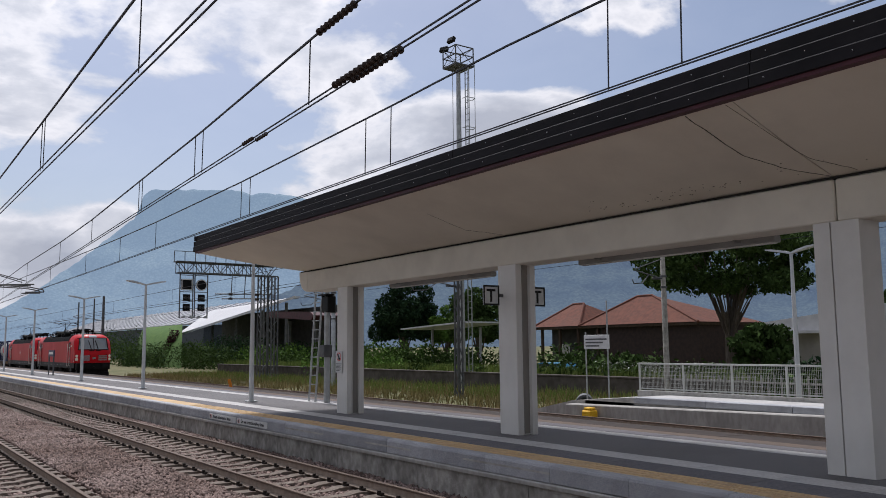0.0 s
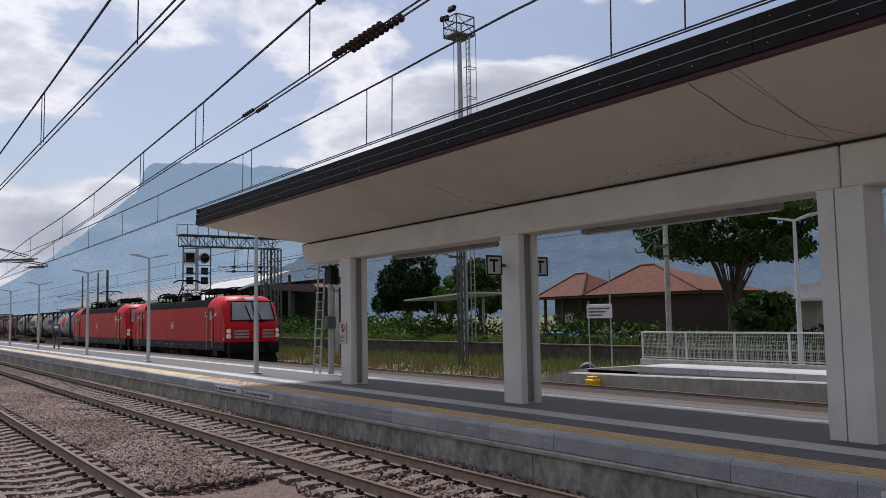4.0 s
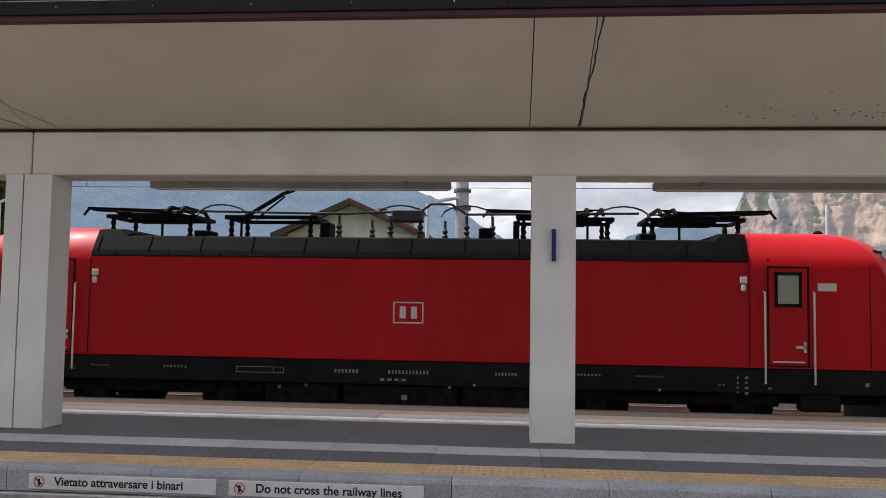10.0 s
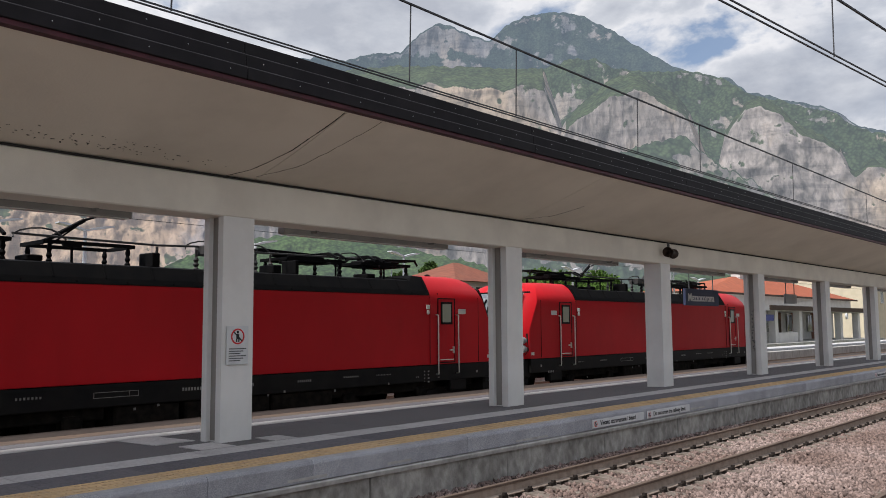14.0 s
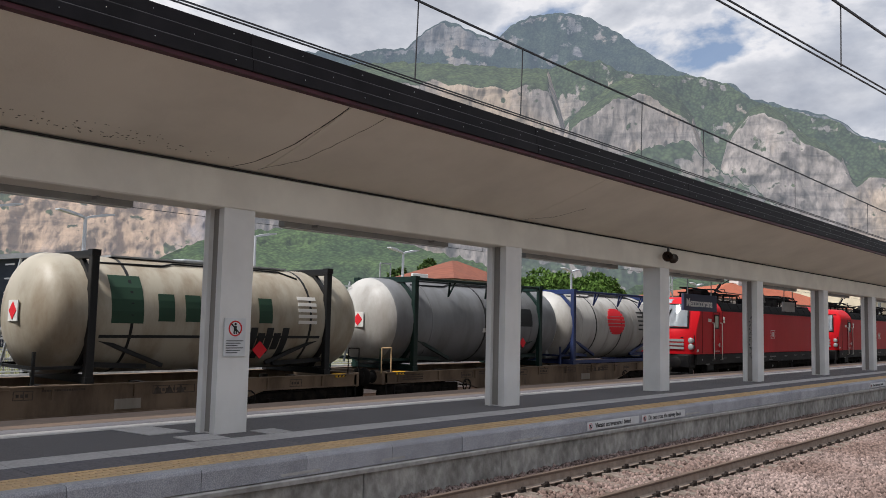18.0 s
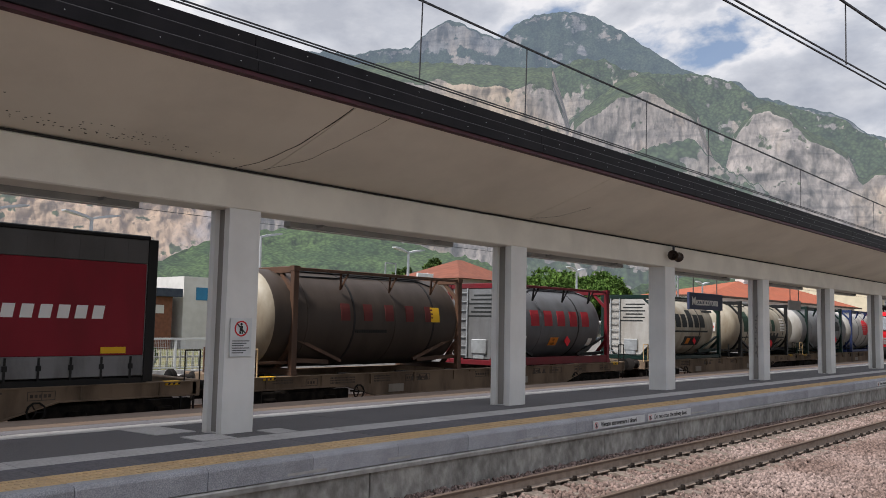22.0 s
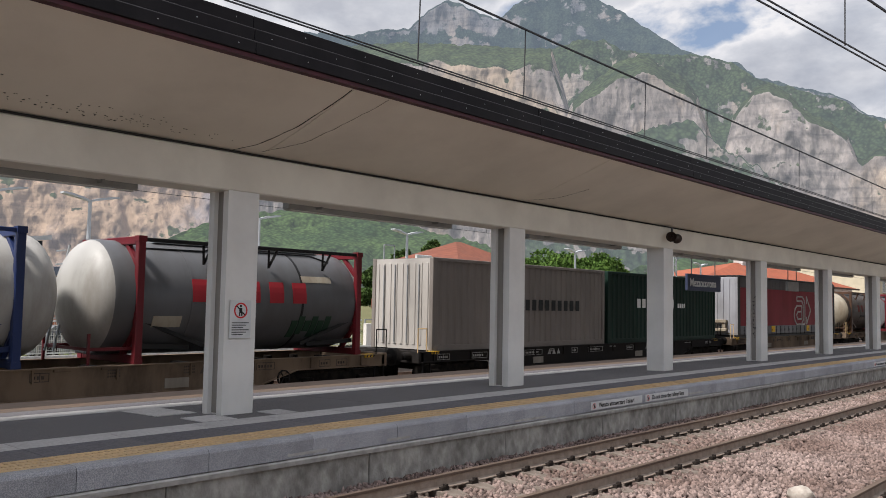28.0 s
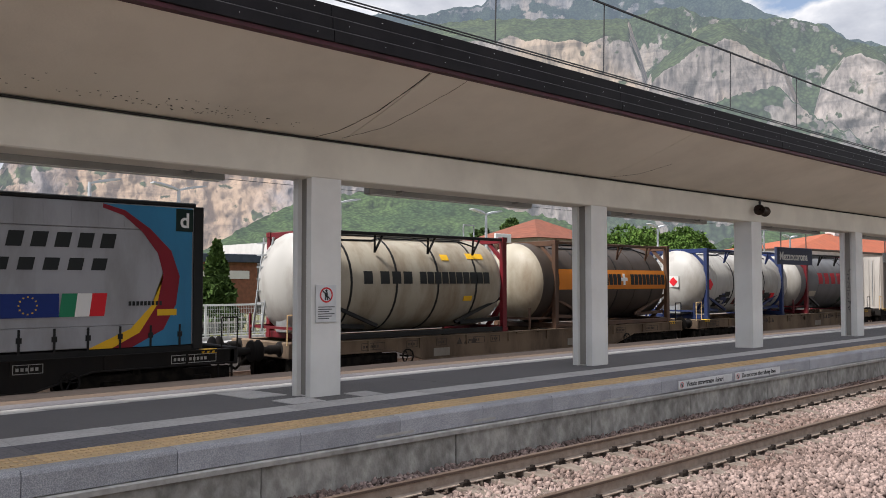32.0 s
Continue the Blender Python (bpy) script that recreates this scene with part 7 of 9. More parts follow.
sn = thing("station_sign", pose(-66.5, 11.6, P - 0.03), "small dark name board on two legs", "sign", "station name signs")
quick("board", lambda m: box(m, 0, 1.9, -0.04, 0.04, 1.3, 1.75, 0.01), M_SIGNGREY, sn)
quick("text_bar", lambda m: box(m, 0.2, 1.7, -0.046, -0.04, 1.45, 1.62), M_TEXTW, sn)
for a in (0.1, 1.8):
    quick("leg", lambda m: box(m, a - 0.05, a + 0.05, -0.04, 0.04, 0, 1.3), M_DARKSTEEL, sn)
hs = thing("hanging_panel", pose(36.0, 12.6, 3.05), "pale hanging information panel", "sign")
quick("board", lambda m: box(m, 0, 1.3, -0.05, 0.05, 0, 0.4, 0.01), M_LUM, hs)
for a in (0.15, 1.15):
    quick("hanger", lambda m: beam(m, (a, 0, 0.4), (a, 0, 1.98), 0.04, sides=6), M_DARKSTEEL, hs)

sp = thing("loudspeaker", pose(21.3, 10.5, 4.2), "pair of brown horn loudspeakers on the canopy beam", "loudspeaker")
for s, a in ((-1, 200), (1, 15)):
    quick("horn", lambda m: lathe(m, [(0.02, 0.05), (0.12, 0.06), (0.2, 0.09), (0.26, 0.14), (0.27, 0.14), (0.2, 0.07), (0.1, 0.03)], "x", (0, 0, 0), 14), M_INSUL, sp, at=pose(s * 0.08, -0.05, 0, 0, 10, a), smooth=True)
quick("bracket", lambda m: [box(m, -0.06, 0.06, -0.06, 0.12, 0.02, 0.1), beam(m, (0, 0, 0.06), (0, 0, 0.24), 0.05)], M_DARKSTEEL, sp)

# painted scrawl on a column side
bm = bmesh.new()
rng = random.Random(3)
for i in range(11):
    z = 2.65 - i * 0.13
    tube(bm, [(27.972, 10.85 + rng.uniform(-0.06, 0.06), z + rng.uniform(-0.05, 0.05)) for k in range(4)], 0.009, 3)
tagged(part("graffiti", bm, M_INK), "black scrawled graffiti on a column", "graffiti", kind="stuff")

# ---- signal post with ladder at the platform end ----
sg = thing("signal_post", pose(-25.0, 12.65, 0.45), "grey signal post with ladder beside the platform", "signal post")
quick("post", lambda m: lathe(m, [(0, 0.10), (5.0, 0.09)], "z", (0, 0, 0), 12), M_STEEL, sg, smooth=True)
for a in (-1.1, -0.62):
    quick("ladder_rail", lambda m: beam(m, (a, -0.1, 0), (a + 0.38, 0.0, 4.6), 0.05), M_STEEL, sg)
for i in range(14):
    quick("rung", lambda m: beam(m, (-1.1 + 0.38 * (0.3 + i * 0.3) / 4.6, -0.1, 0.3 + i * 0.3), (-0.62 + 0.38 * (0.3 + i * 0.3) / 4.6, -0.1, 0.3 + i * 0.3), 0.03), M_STEEL, sg)
quick("signal_head", lambda m: [box(m, -0.25, 0.25, -0.1, 0.2, 2.95, 3.5, 0.04), box(m, -0.3, 0.3, -0.2, 0.1, 3.5, 3.55)], M_BLACKP, sg, "black signal head")
quick("junction_box", lambda m: box(m, -0.18, 0.18, -0.2, 0.1, 1.5, 1.9, 0.02), M_DARKSTEEL, sg)

lm = thing("ladder_mast", pose(24.35, 24.6, -0.4), "slim galvanised signal ladder mast behind the parapet", "signal post")
for a in (-0.2, 0.2):
    quick("rail", lambda m: beam(m, (a, 0, 0), (a, 0, 4.3), 0.07), M_STEEL, lm)
for i in range(13):
    quick("rung", lambda m: beam(m, (-0.2, 0, 0.4 + 0.3 * i), (0.2, 0, 0.4 + 0.3 * i), 0.03), M_STEEL, lm)
quick("top_deck", lambda m: [box(m, -0.45, 0.45, -0.3, 0.3, 4.3, 4.36), box(m, -0.3, 0.3, -0.04, 0.04, 5.0, 5.05)] + [beam(m, (x, 0, 4.36), (x, 0, 5.0), 0.04) for x in (-0.3, 0.3)], M_STEEL, lm)

# ---- signal gantry ----
ga = thing("signal_gantry", pose(-70.0, 0, -0.4), "dark lattice signal gantry over the yard tracks", "signal gantry")
bm = bmesh.new()
for sx in (-0.45, 0.45):
    for z in (9.0, 9.9):
        beam(bm, (sx, 21.8, z), (sx, 30.6, z), 0.10)
    for i in range(12):
        y = 21.8 + i * 0.733
        beam(bm, (sx, y, 9.0 if i % 2 else 9.9), (sx, y + 0.733, 9.9 if i % 2 else 9.0), 0.05)
        beam(bm, (sx, y, 9.0), (sx, y, 9.9), 0.05)
for i in range(13):
    beam(bm, (-0.45, 21.8 + i * 0.733, 9.0), (0.45, 21.8 + i * 0.733, 9.0), 0.05)
part("gantry_beam", bm, M_DARKSTEEL, ga)
for yc in (29.4, 30.4):
    bm = bmesh.new()
    for sx in (-0.35, 0.35):
        for sy in (-0.3, 0.3):
            beam(bm, (sx, yc + sy, 0), (sx, yc + sy, 9.0), 0.10)
    for i in range(14):
        a, b = i * 9.0 / 14, (i + 1) * 9.0 / 14
        s = 1 if i % 2 else -1
        beam(bm, (-0.35 * s, yc - 0.3, a), (0.35 * s, yc - 0.3, b), 0.05)
        beam(bm, (0.35, yc - 0.3 * s, a), (0.35, yc + 0.3 * s, b), 0.05)
    part("gantry_leg", bm, M_DARKSTEEL, ga)
for y, z in ((22.5, 8.0), (23.75, 8.0)):
    bm = bmesh.new()
    for s in (-0.55, 0.55):
        beam(bm, (0.3, y + s, 5.2), (0.3, y + s, 9.0), 0.08)
    for i in range(6):
        beam(bm, (0.3, y - 0.55, 5.3 + i * 0.7), (0.3, y + 0.55, 5.3 + i * 0.7), 0.06)
    part("signal_cage", bm, M_DARKSTEEL, ga)
    for k, zz in enumerate((8.0, 6.9, 6.1)):
        r = 0.48 if k == 0 else 0.3
        round_one = k == 0 and y > 23.2
        bm = bmesh.new()
        if round_one:
            lathe(bm, [(0.32, r), (0.42, r), (0.42, 0.1)], "x", (0, y, zz), 18)
        else:
            box(bm, 0.32, 0.42, y - r, y + r, zz - r, zz + r, 0.03)
        sh = part("signal_screen", bm, M_BLACKP, ga, "black signal screen")
        if k:
            quick("lens", lambda m: [lathe(m, [(0.42, 0.09), (0.6, 0.1), (0.6, 0.08), (0.43, 0.07)], "x", (0, y + d, zz), 10) for d in (-0.13, 0.13)], M_DARKSTEEL, sh)
            continue
        bm = bmesh.new()
        if round_one:
            lathe(bm, [(0.425, 0.40), (0.425, 0.47), (0.43, 0.47), (0.43, 0.40)], "x", (0, y, zz), 18, False)
        else:
            for a in (-0.46, 0.39):
                box(bm, 0.42, 0.43, y + a, y + a + 0.07, zz - 0.46, zz + 0.46)
                box(bm, 0.42, 0.43, y - 0.39, y + 0.39, zz + a, zz + a + 0.07)
        part("screen_rim", bm, M_SIGNWHITE, sh, "white rim")
    for d in (-0.3, 0.3):
        quick("lamp_unit", lambda m: lathe(m, [(0.2, 0.06), (0.5, 0.11), (0.75, 0.12), (0.75, 0.05)], "x", (0, y + d, 5.3), 10), M_STEEL, ga)

for z, y0, y1 in ((7.3, 25.0, 30.0), (6.9, 25.6, 29.6)):
    quick("cross_tube", lambda m: tube(m, [(0.2, y0, z), (0.2, y1, z + 0.1)], 0.05, 6), M_DARKSTEEL, ga, "dark cantilever tube")
    quick("tube_insulator", lambda m: [lathe(m, [(y + 0.09 * i, 0.05), (y + 0.09 * i + 0.02, 0.12), (y + 0.09 * i + 0.05, 0.12), (y + 0.09 * i + 0.07, 0.05)], "y", (0.2, 0, z + 0.03), 8) for y in (26.2, 28.6) for i in range(4)], M_INSUL, ga, "brown insulator")
for y in (26.4, 27.6, 28.8):
    quick("hanger", lambda m: beam(m, (0.2, y, 6.9), (0.2, y + 0.1, 9.0), 0.06), M_DARKSTEEL, ga)
quick("walkway", lambda m: [box(m, -0.6, 0.6, 21.6, 30.8, 9.91, 9.96)] + [beam(m, (-0.6, 21.7 + 0.9 * i, 9.96), (-0.6, 21.7 + 0.9 * i, 10.9), 0.05) for i in range(11)] + [beam(m, (-0.6, 21.7, 10.9), (-0.6, 30.7, 10.9), 0.05)], M_DARKSTEEL, ga, "railed walkway")

# ---- floodlight tower ----
tw = thing("floodlight_tower", pose(-43.9, 32.0, -0.5), "tall slim steel floodlight tower with railed platform and ladder", "floodlight tower")
quick("pole", lambda m: lathe(m, [(0, 0.26), (21.3, 0.14)], "z", (0, 0, 0), 12), M_STEEL, tw, smooth=True)
quick("deck", lambda m: box(m, -0.75, 0.75, -0.75, 0.75, 21.2, 21.3), M_DARKSTEEL, tw)
bm = bmesh.new()
for sx in (-0.72, 0.72):
    for sy in (-0.72, 0.72):
        beam(bm, (sx, sy, 21.3), (sx, sy, 22.5), 0.06)
for z in (21.9, 22.5):
    tube(bm, [(-0.72, -0.72, z), (0.72, -0.72, z), (0.72, 0.72, z), (-0.72, 0.72, z), (-0.72, -0.72, z)], 0.03, 4)
for a, b in (((-0.72, -0.72), (0.72, -0.72)), ((0.72, -0.72), (0.72, 0.72)), ((-0.72, -0.72), (-0.72, 0.72))):
    beam(bm, (*a, 21.3), (*b, 22.5), 0.03)
    beam(bm, (*b, 21.3), (*a, 22.5), 0.03)
tagged(part("railing", bm, M_DARKSTEEL, tw), kind="stuff")
quick("ladder", lambda m: [beam(m, (x, 0.3, 0), (x, 0.3, 21.3), 0.05) for x in (0.35, 0.75)] + [beam(m, (0.35, 0.3, 0.4 * i), (0.75, 0.3, 0.4 * i), 0.03) for i in range(1, 53)] + [beam(m, (1.0, 0.0, 8), (1.0, 0.0, 21.3), 0.03), beam(m, (1.0, 0.6, 8), (1.0, 0.6, 21.3), 0.03), beam(m, (-0.65, 0, 6), (-0.65, 0, 21.3), 0.03)] + [tube(m, [(0.35, 0.3, z), (0.55, 0.75, z), (1.0, 0.6, z), (1.0, 0.0, z), (0.55, -0.1, z)], 0.02, 4) for z in (9, 11, 13, 15, 17, 19)], M_STEEL, tw)
for x, y, z, a in ((-0.75, -0.6, 22.6, 20), (0.1, -0.6, 23.0, 5)):
    quick("floodlight", lambda m: [box(m, -0.32, 0.32, -0.14, 0.1, -0.18, 0.18, 0.03), box(m, -0.27, 0.27, -0.155, -0.141, -0.13, 0.13)], M_BLACKP, tw, "black floodlight", at=pose(x, y, z, -20, 0, a))


# ---- vegetation ----
def leaf_material(name, a, b):
    m = material(name, a, 0.9, second=b, scale=1.2, random_value=0.35, island=True)
    bs = m.node_tree.nodes["Principled BSDF"]
    bs.inputs["Specular IOR Level"].default_value = 0.05
    return m


M_LEAF = leaf_material("leaf_dark", (0.035, 0.06, 0.018), (0.06, 0.10, 0.028))
M_LEAFL = leaf_material("leaf_light", (0.075, 0.14, 0.028), (0.11, 0.19, 0.04))
M_LEAFM = leaf_material("leaf_mid", (0.05, 0.095, 0.022), (0.085, 0.145, 0.032))
M_CONIFER = leaf_material("needle_dark", (0.016, 0.036, 0.018), (0.03, 0.055, 0.025))
M_PLUM = leaf_material("leaf_plum", (0.03, 0.012, 0.016), (0.05, 0.018, 0.022))
M_GRASS = leaf_material("grass_dry", (0.30, 0.235, 0.115), (0.16, 0.145, 0.055))
M_GRASSG = leaf_material("grass_green", (0.12, 0.18, 0.04), (0.19, 0.23, 0.07))
M_BARK = material("bark", (0.075, 0.06, 0.048), 0.95, second=(0.12, 0.10, 0.085), scale=9, bump=0.5, bump_scale=20, stretch_by=(1, 1, 0.2))
M_FLOWER = material("white_blossom", (0.7, 0.7, 0.66), 0.7)


def leaves(name, centres, sizes, mat, parent=None, seed=1, up=0.35):
    """Leaf-sized folded quads, one joined mesh. centres: n x 3."""
    rng = np.random.default_rng(seed)
    n = len(centres)
    a = rng.normal(size=(n, 3))
    a[:, 2] += up * rng.choice((-1, 1), n)
    a /= np.linalg.norm(a, axis=1)[:, None]
    b = np.cross(a, rng.normal(size=(n, 3)))
    b /= np.linalg.norm(b, axis=1)[:, None]
    s = (sizes * rng.uniform(0.6, 1.35, n))[:, None]
    c = np.cross(a, b)
    q = np.stack([centres - a * s, centres + b * s * 0.55 + c * s * 0.15, centres + a * s, centres - b * s * 0.55 + c * s * 0.15], 1)
    me = bpy.data.meshes.new(name)
    v = q.reshape(-1, 3)
    me.vertices.add(len(v))
    me.vertices.foreach_set("co", v.ravel())
    me.loops.add(len(v))
    me.loops.foreach_set("vertex_index", np.arange(len(v)))
    me.polygons.add(n)
    me.polygons.foreach_set("loop_start", np.arange(0, len(v), 4))
    me.update(calc_edges=True)
    me.materials.append(mat)
    ob = new(name, me)
    if parent:
        ob.parent = parent
    return ob


def clump_points(rng, blobs, n, shell=0.55):
    """Points mostly near the skins of ellipsoids (x, y, z, rx, ry, rz)."""
    vol = np.array([b[3] * b[4] * b[5] for b in blobs]) ** 0.67
    out = []
    for b, k in zip(blobs, (vol / vol.sum() * n).astype(int)):
        d = rng.normal(size=(k, 3))
        d /= np.linalg.norm(d, axis=1)[:, None]
        r = shell + (1 - shell) * rng.uniform(0, 1, k) ** 0.5
        r *= 1 + 0.18 * np.sin(d[:, 0] * 7 + b[0]) * np.sin(d[:, 2] * 6 + b[1])
        out.append(np.array(b[:3]) + d * r[:, None] * np.array(b[3:]))
    return np.concatenate(out)


def broad_tree(x, y, h, rad, trunk_h, label, mat=None, n=5000, leaf=0.2, seed=1, nblob=16, flat=0.75, name="tree", limbs=7, z=-0.45, clump=(0.26, 0.42)):
    t = thing(name, pose(x, y, z), label, "tree", "trees behind the tracks")
    rng = np.random.default_rng(seed)
    rnd = random.Random(seed)
    bm = bmesh.new()
    tr = max(0.09, h * 0.026)
    rings = []
    for i in range(5):
        k = i / 4
        rings.append([(tr * (1.25 - 0.5 * k) * math.cos(g) + 0.12 * k * math.sin(seed), tr * (1.25 - 0.5 * k) * math.sin(g), trunk_h * k) for g in [j / 8 * 6.283 for j in range(8)]])
    loft(bm, rings)
    blobs = []
    for i in range(nblob):
        g = i * 2.4 + rnd.uniform(-0.4, 0.4)
        f = math.sqrt((i + 0.5) / nblob)
        zz = trunk_h + (h - trunk_h) * (0.25 + 0.62 * rnd.uniform(0.1, 1) * (1.1 - 0.45 * f))
        r = rad * rnd.uniform(*clump)
        blobs.append((rad * 0.72 * f * math.cos(g), rad * 0.72 * f * math.sin(g), min(zz, h - r * flat), r, r, r * flat))
    for i, b in enumerate(blobs[:limbs + 4]):
        mid = (b[0] * 0.4, b[1] * 0.4, trunk_h + (b[2] - trunk_h) * 0.45)
        lw = tr * math.sqrt(7 / max(7, limbs))
        beam(bm, (0, 0, trunk_h * (0.75 + 0.03 * (i % 9))), mid, lw * 0.8, sides=6)
        beam(bm, mid, (b[0] * 0.9, b[1] * 0.9, b[2]), lw * 0.4, sides=5)
    part("trunk", bm, M_BARK, t, "brown trunk and limbs")
    pts = clump_points(rng, blobs, n)
    crown = leaves("crown", pts, np.full(len(pts), leaf), mat or M_LEAF, t, seed)
    tagged(crown, "dense leafy crown")
    return t


def conifer(x, y, h, rad, label, seed=1, n=3500, mat=None, z=-0.45):
    t = thing("conifer", pose(x, y, z), label, "tree", "conifers")
    rng = np.random.default_rng(seed)
    quick("trunk", lambda m: lathe(m, [(0, h * 0.02 + 0.05), (h * 0.95, 0.02)], "z", (0, 0, 0), 7), M_BARK, t)
    k = rng.uniform(0, 1, n) ** 0.75
    tier = 0.6 + 0.4 * np.abs(np.sin(k * h * 2.1))
    r = rad * (1 - k) ** 0.9 * tier * rng.uniform(0.35, 1.0, n) ** 0.6 + 0.05
    g = rng.uniform(0, 6.283, n)
    pts = np.column_stack([r * np.cos(g), r * np.sin(g), h * (0.08 + 0.92 * k) - r * 0.25])
    leaves("crown", pts, np.full(n, 0.2), mat or M_CONIFER, t, seed, up=-0.2)
    return t


def bush(name, x, y, sx, sy, h, label, mat, n=1500, leaf=0.12, seed=1, z=-0.45):
    rng = np.random.default_rng(seed)
    rnd = random.Random(seed)
    blobs = [(rnd.uniform(-sx, sx), rnd.uniform(-sy, sy), h * rnd.uniform(0.25, 0.6), max(0.35, sx * 0.35), max(0.3, sy * 0.6), h * 0.45) for _ in range(max(5, int(sx * 3)))]
    pts = clump_points(rng, blobs, n, 0.4)
    pts[:, 2] = np.maximum(pts[:, 2], 0.02)
    ob = leaves(name, pts, np.full(len(pts), leaf), mat, None, seed)
    ob.matrix_basis = pose(x, y, z)
    return tagged(ob, label, "bush", kind="stuff")


broad_tree(-30.2, 41.0, 11.2, 6.6, 3.2, "large spreading dark green tree with visible limbs", n=26000, leaf=0.13, seed=4, nblob=70, limbs=24, flat=0.5, clump=(0.10, 0.20))
broad_tree(-36.1, 74.0, 9.1, 2.5, 1.6, "rounded green tree by the road bridge", n=7000, leaf=0.2, seed=7, flat=0.95)
conifer(-33.7, 72.0, 7.0, 1.9, "dark green conifer by the road bridge", 3, 5000)
conifer(-35.3, 93.0, 9.3, 1.7, "dark cedar behind the silos", 5, 4000)
conifer(-33.6, 93.0, 9.2, 1.7, "dark cedar behind the silos", 6, 4000)
conifer(-17.2, 50.0, 4.9, 0.9, "small dark evergreen beyond the picket fence", 26, 3000)
conifer(-33.3, 82.0, 7.0, 1.8, "small dark conifer beside the silos", 8, 3000)
broad_tree(-79.0, 50.0, 12.4, 4.0, 0.8, "tall broad dark cedar beyond the yard", M_CONIFER, 14000, 0.2, 9, 34, 1.0, clump=(0.2, 0.34))
broad_tree(-76.5, 54.0, 8.2, 3.2, 1.6, "bright green tree beyond the yard", M_LEAFL, 9000, 0.17, 10, 26, clump=(0.2, 0.34))
broad_tree(-65.5, 50.0, 9.0, 3.6, 1.4, "dark green tree beyond the yard", None, 9000, 0.18, 11, 28, clump=(0.2, 0.34))
broad_tree(-25.0, 36.5, 4.2, 1.6, 0.8, "small dark shrub tree by the fence", None, 3000, 0.16, 12)
broad_tree(-6.5, 52.0, 5.5, 2.8, 1.2, "dark green tree beside the house", None, 9000, 0.12, 13, 28, clump=(0.2, 0.34))
broad_tree(-1.2, 50.0, 5.2, 2.3, 1.2, "dark purple-leaved tree beside the house", M_PLUM, 12000, 0.10, 14, 28, clump=(0.2, 0.34))
broad_tree(-11.0, 41.0, 4.4, 1.5, 0.5, "small dark evergreen before the house", M_CONIFER, 3000, 0.15, 15)
for x, r, s in ((81.6, 5.6, 16), (92.6, 5.3, 17)):
    broad_tree(x, 56, 9.7, r, 1.8, "round dense plane tree near the station", M_LEAFM, 26000, 0.2, s, 44, 0.9, clump=(0.2, 0.34))
broad_tree(58.3, 60, 7.2, 3.0, 1.2, "dark green tree beyond the parapet", None, 9000, 0.18, 22, 24, clump=(0.22, 0.36))
broad_tree(62.0, 56, 5.0, 2.0, 0.8, "small leafy tree beyond the parapet", M_LEAFL, 5000, 0.16, 23, 20, clump=(0.22, 0.36))
broad_tree(72.5, 71, 10.6, 2.2, 2.0, "dark tree behind the beige house", None, 5000, 0.22, 24, 18)
broad_tree(77.5, 71, 11.6, 2.2, 2.0, "dark tree behind the beige house", None, 5000, 0.22, 25, 18)
conifer(21.6, 41.0, 4.9, 1.7, "small green fir by the picket fence", 19, 5000, M_LEAF)
broad_tree(86.5, 46, 7.6, 2.6, 1.0, "green tree beside the station building", M_LEAFL, 8000, 0.18, 20, 26, 0.95, clump=(0.2, 0.34))
for i, (x, y, sx, h, mt) in enumerate(((-61, 33.5, 6, 2.2, M_LEAFL), (-49, 34.0, 5, 1.6, M_LEAF), (-75, 36, 8, 2.6, M_LEAF), (-90, 40, 9, 3.2, M_LEAFL), (-41, 34.5, 4, 1.2, M_GRASSG), (-33, 34, 5, 2.3, M_LEAF), (-24, 33.5, 5, 1.9, M_LEAF), (-16, 36, 6, 1.6, M_LEAF), (-20, 34, 3, 2.2, M_CONIFER), (-122, 41, 9, 4.2, M_LEAF), (-106, 41, 8, 4.6, M_CONIFER), (-131, 40.5, 1.6, 6.0, M_PLUM), (-160, 40, 12, 6.6, M_LEAF), (-172, 39, 9, 6.0, M_LEAFM), (-139, 38.5, 10, 2.8, M_CONIFER),
                                        (-108, 38, 10, 3.4, M_LEAF), (-130, 36, 14, 4.0, M_LEAF), (2.0, 40, 5, 1.8, M_LEAF), (10, 52, 9, 1.7, M_LEAF), (-72, 42, 7, 3.4, M_LEAF), (-66, 40.5, 6, 3.2, M_LEAFM), (-82, 41, 7, 3.6, M_LEAF), (-58, 39.5, 6, 2.6, M_LEAF), (-94, 42, 8, 3.8, M_CONIFER), (-53, 44, 9, 3.0, M_LEAF), (-9, 34.2, 3.0, 1.5, M_LEAFL))):
    bush("shrubs", x, y, sx, 1.2, h, "dense green shrubs along the railway verge", mt, 2600, 0.16, 30 + i)


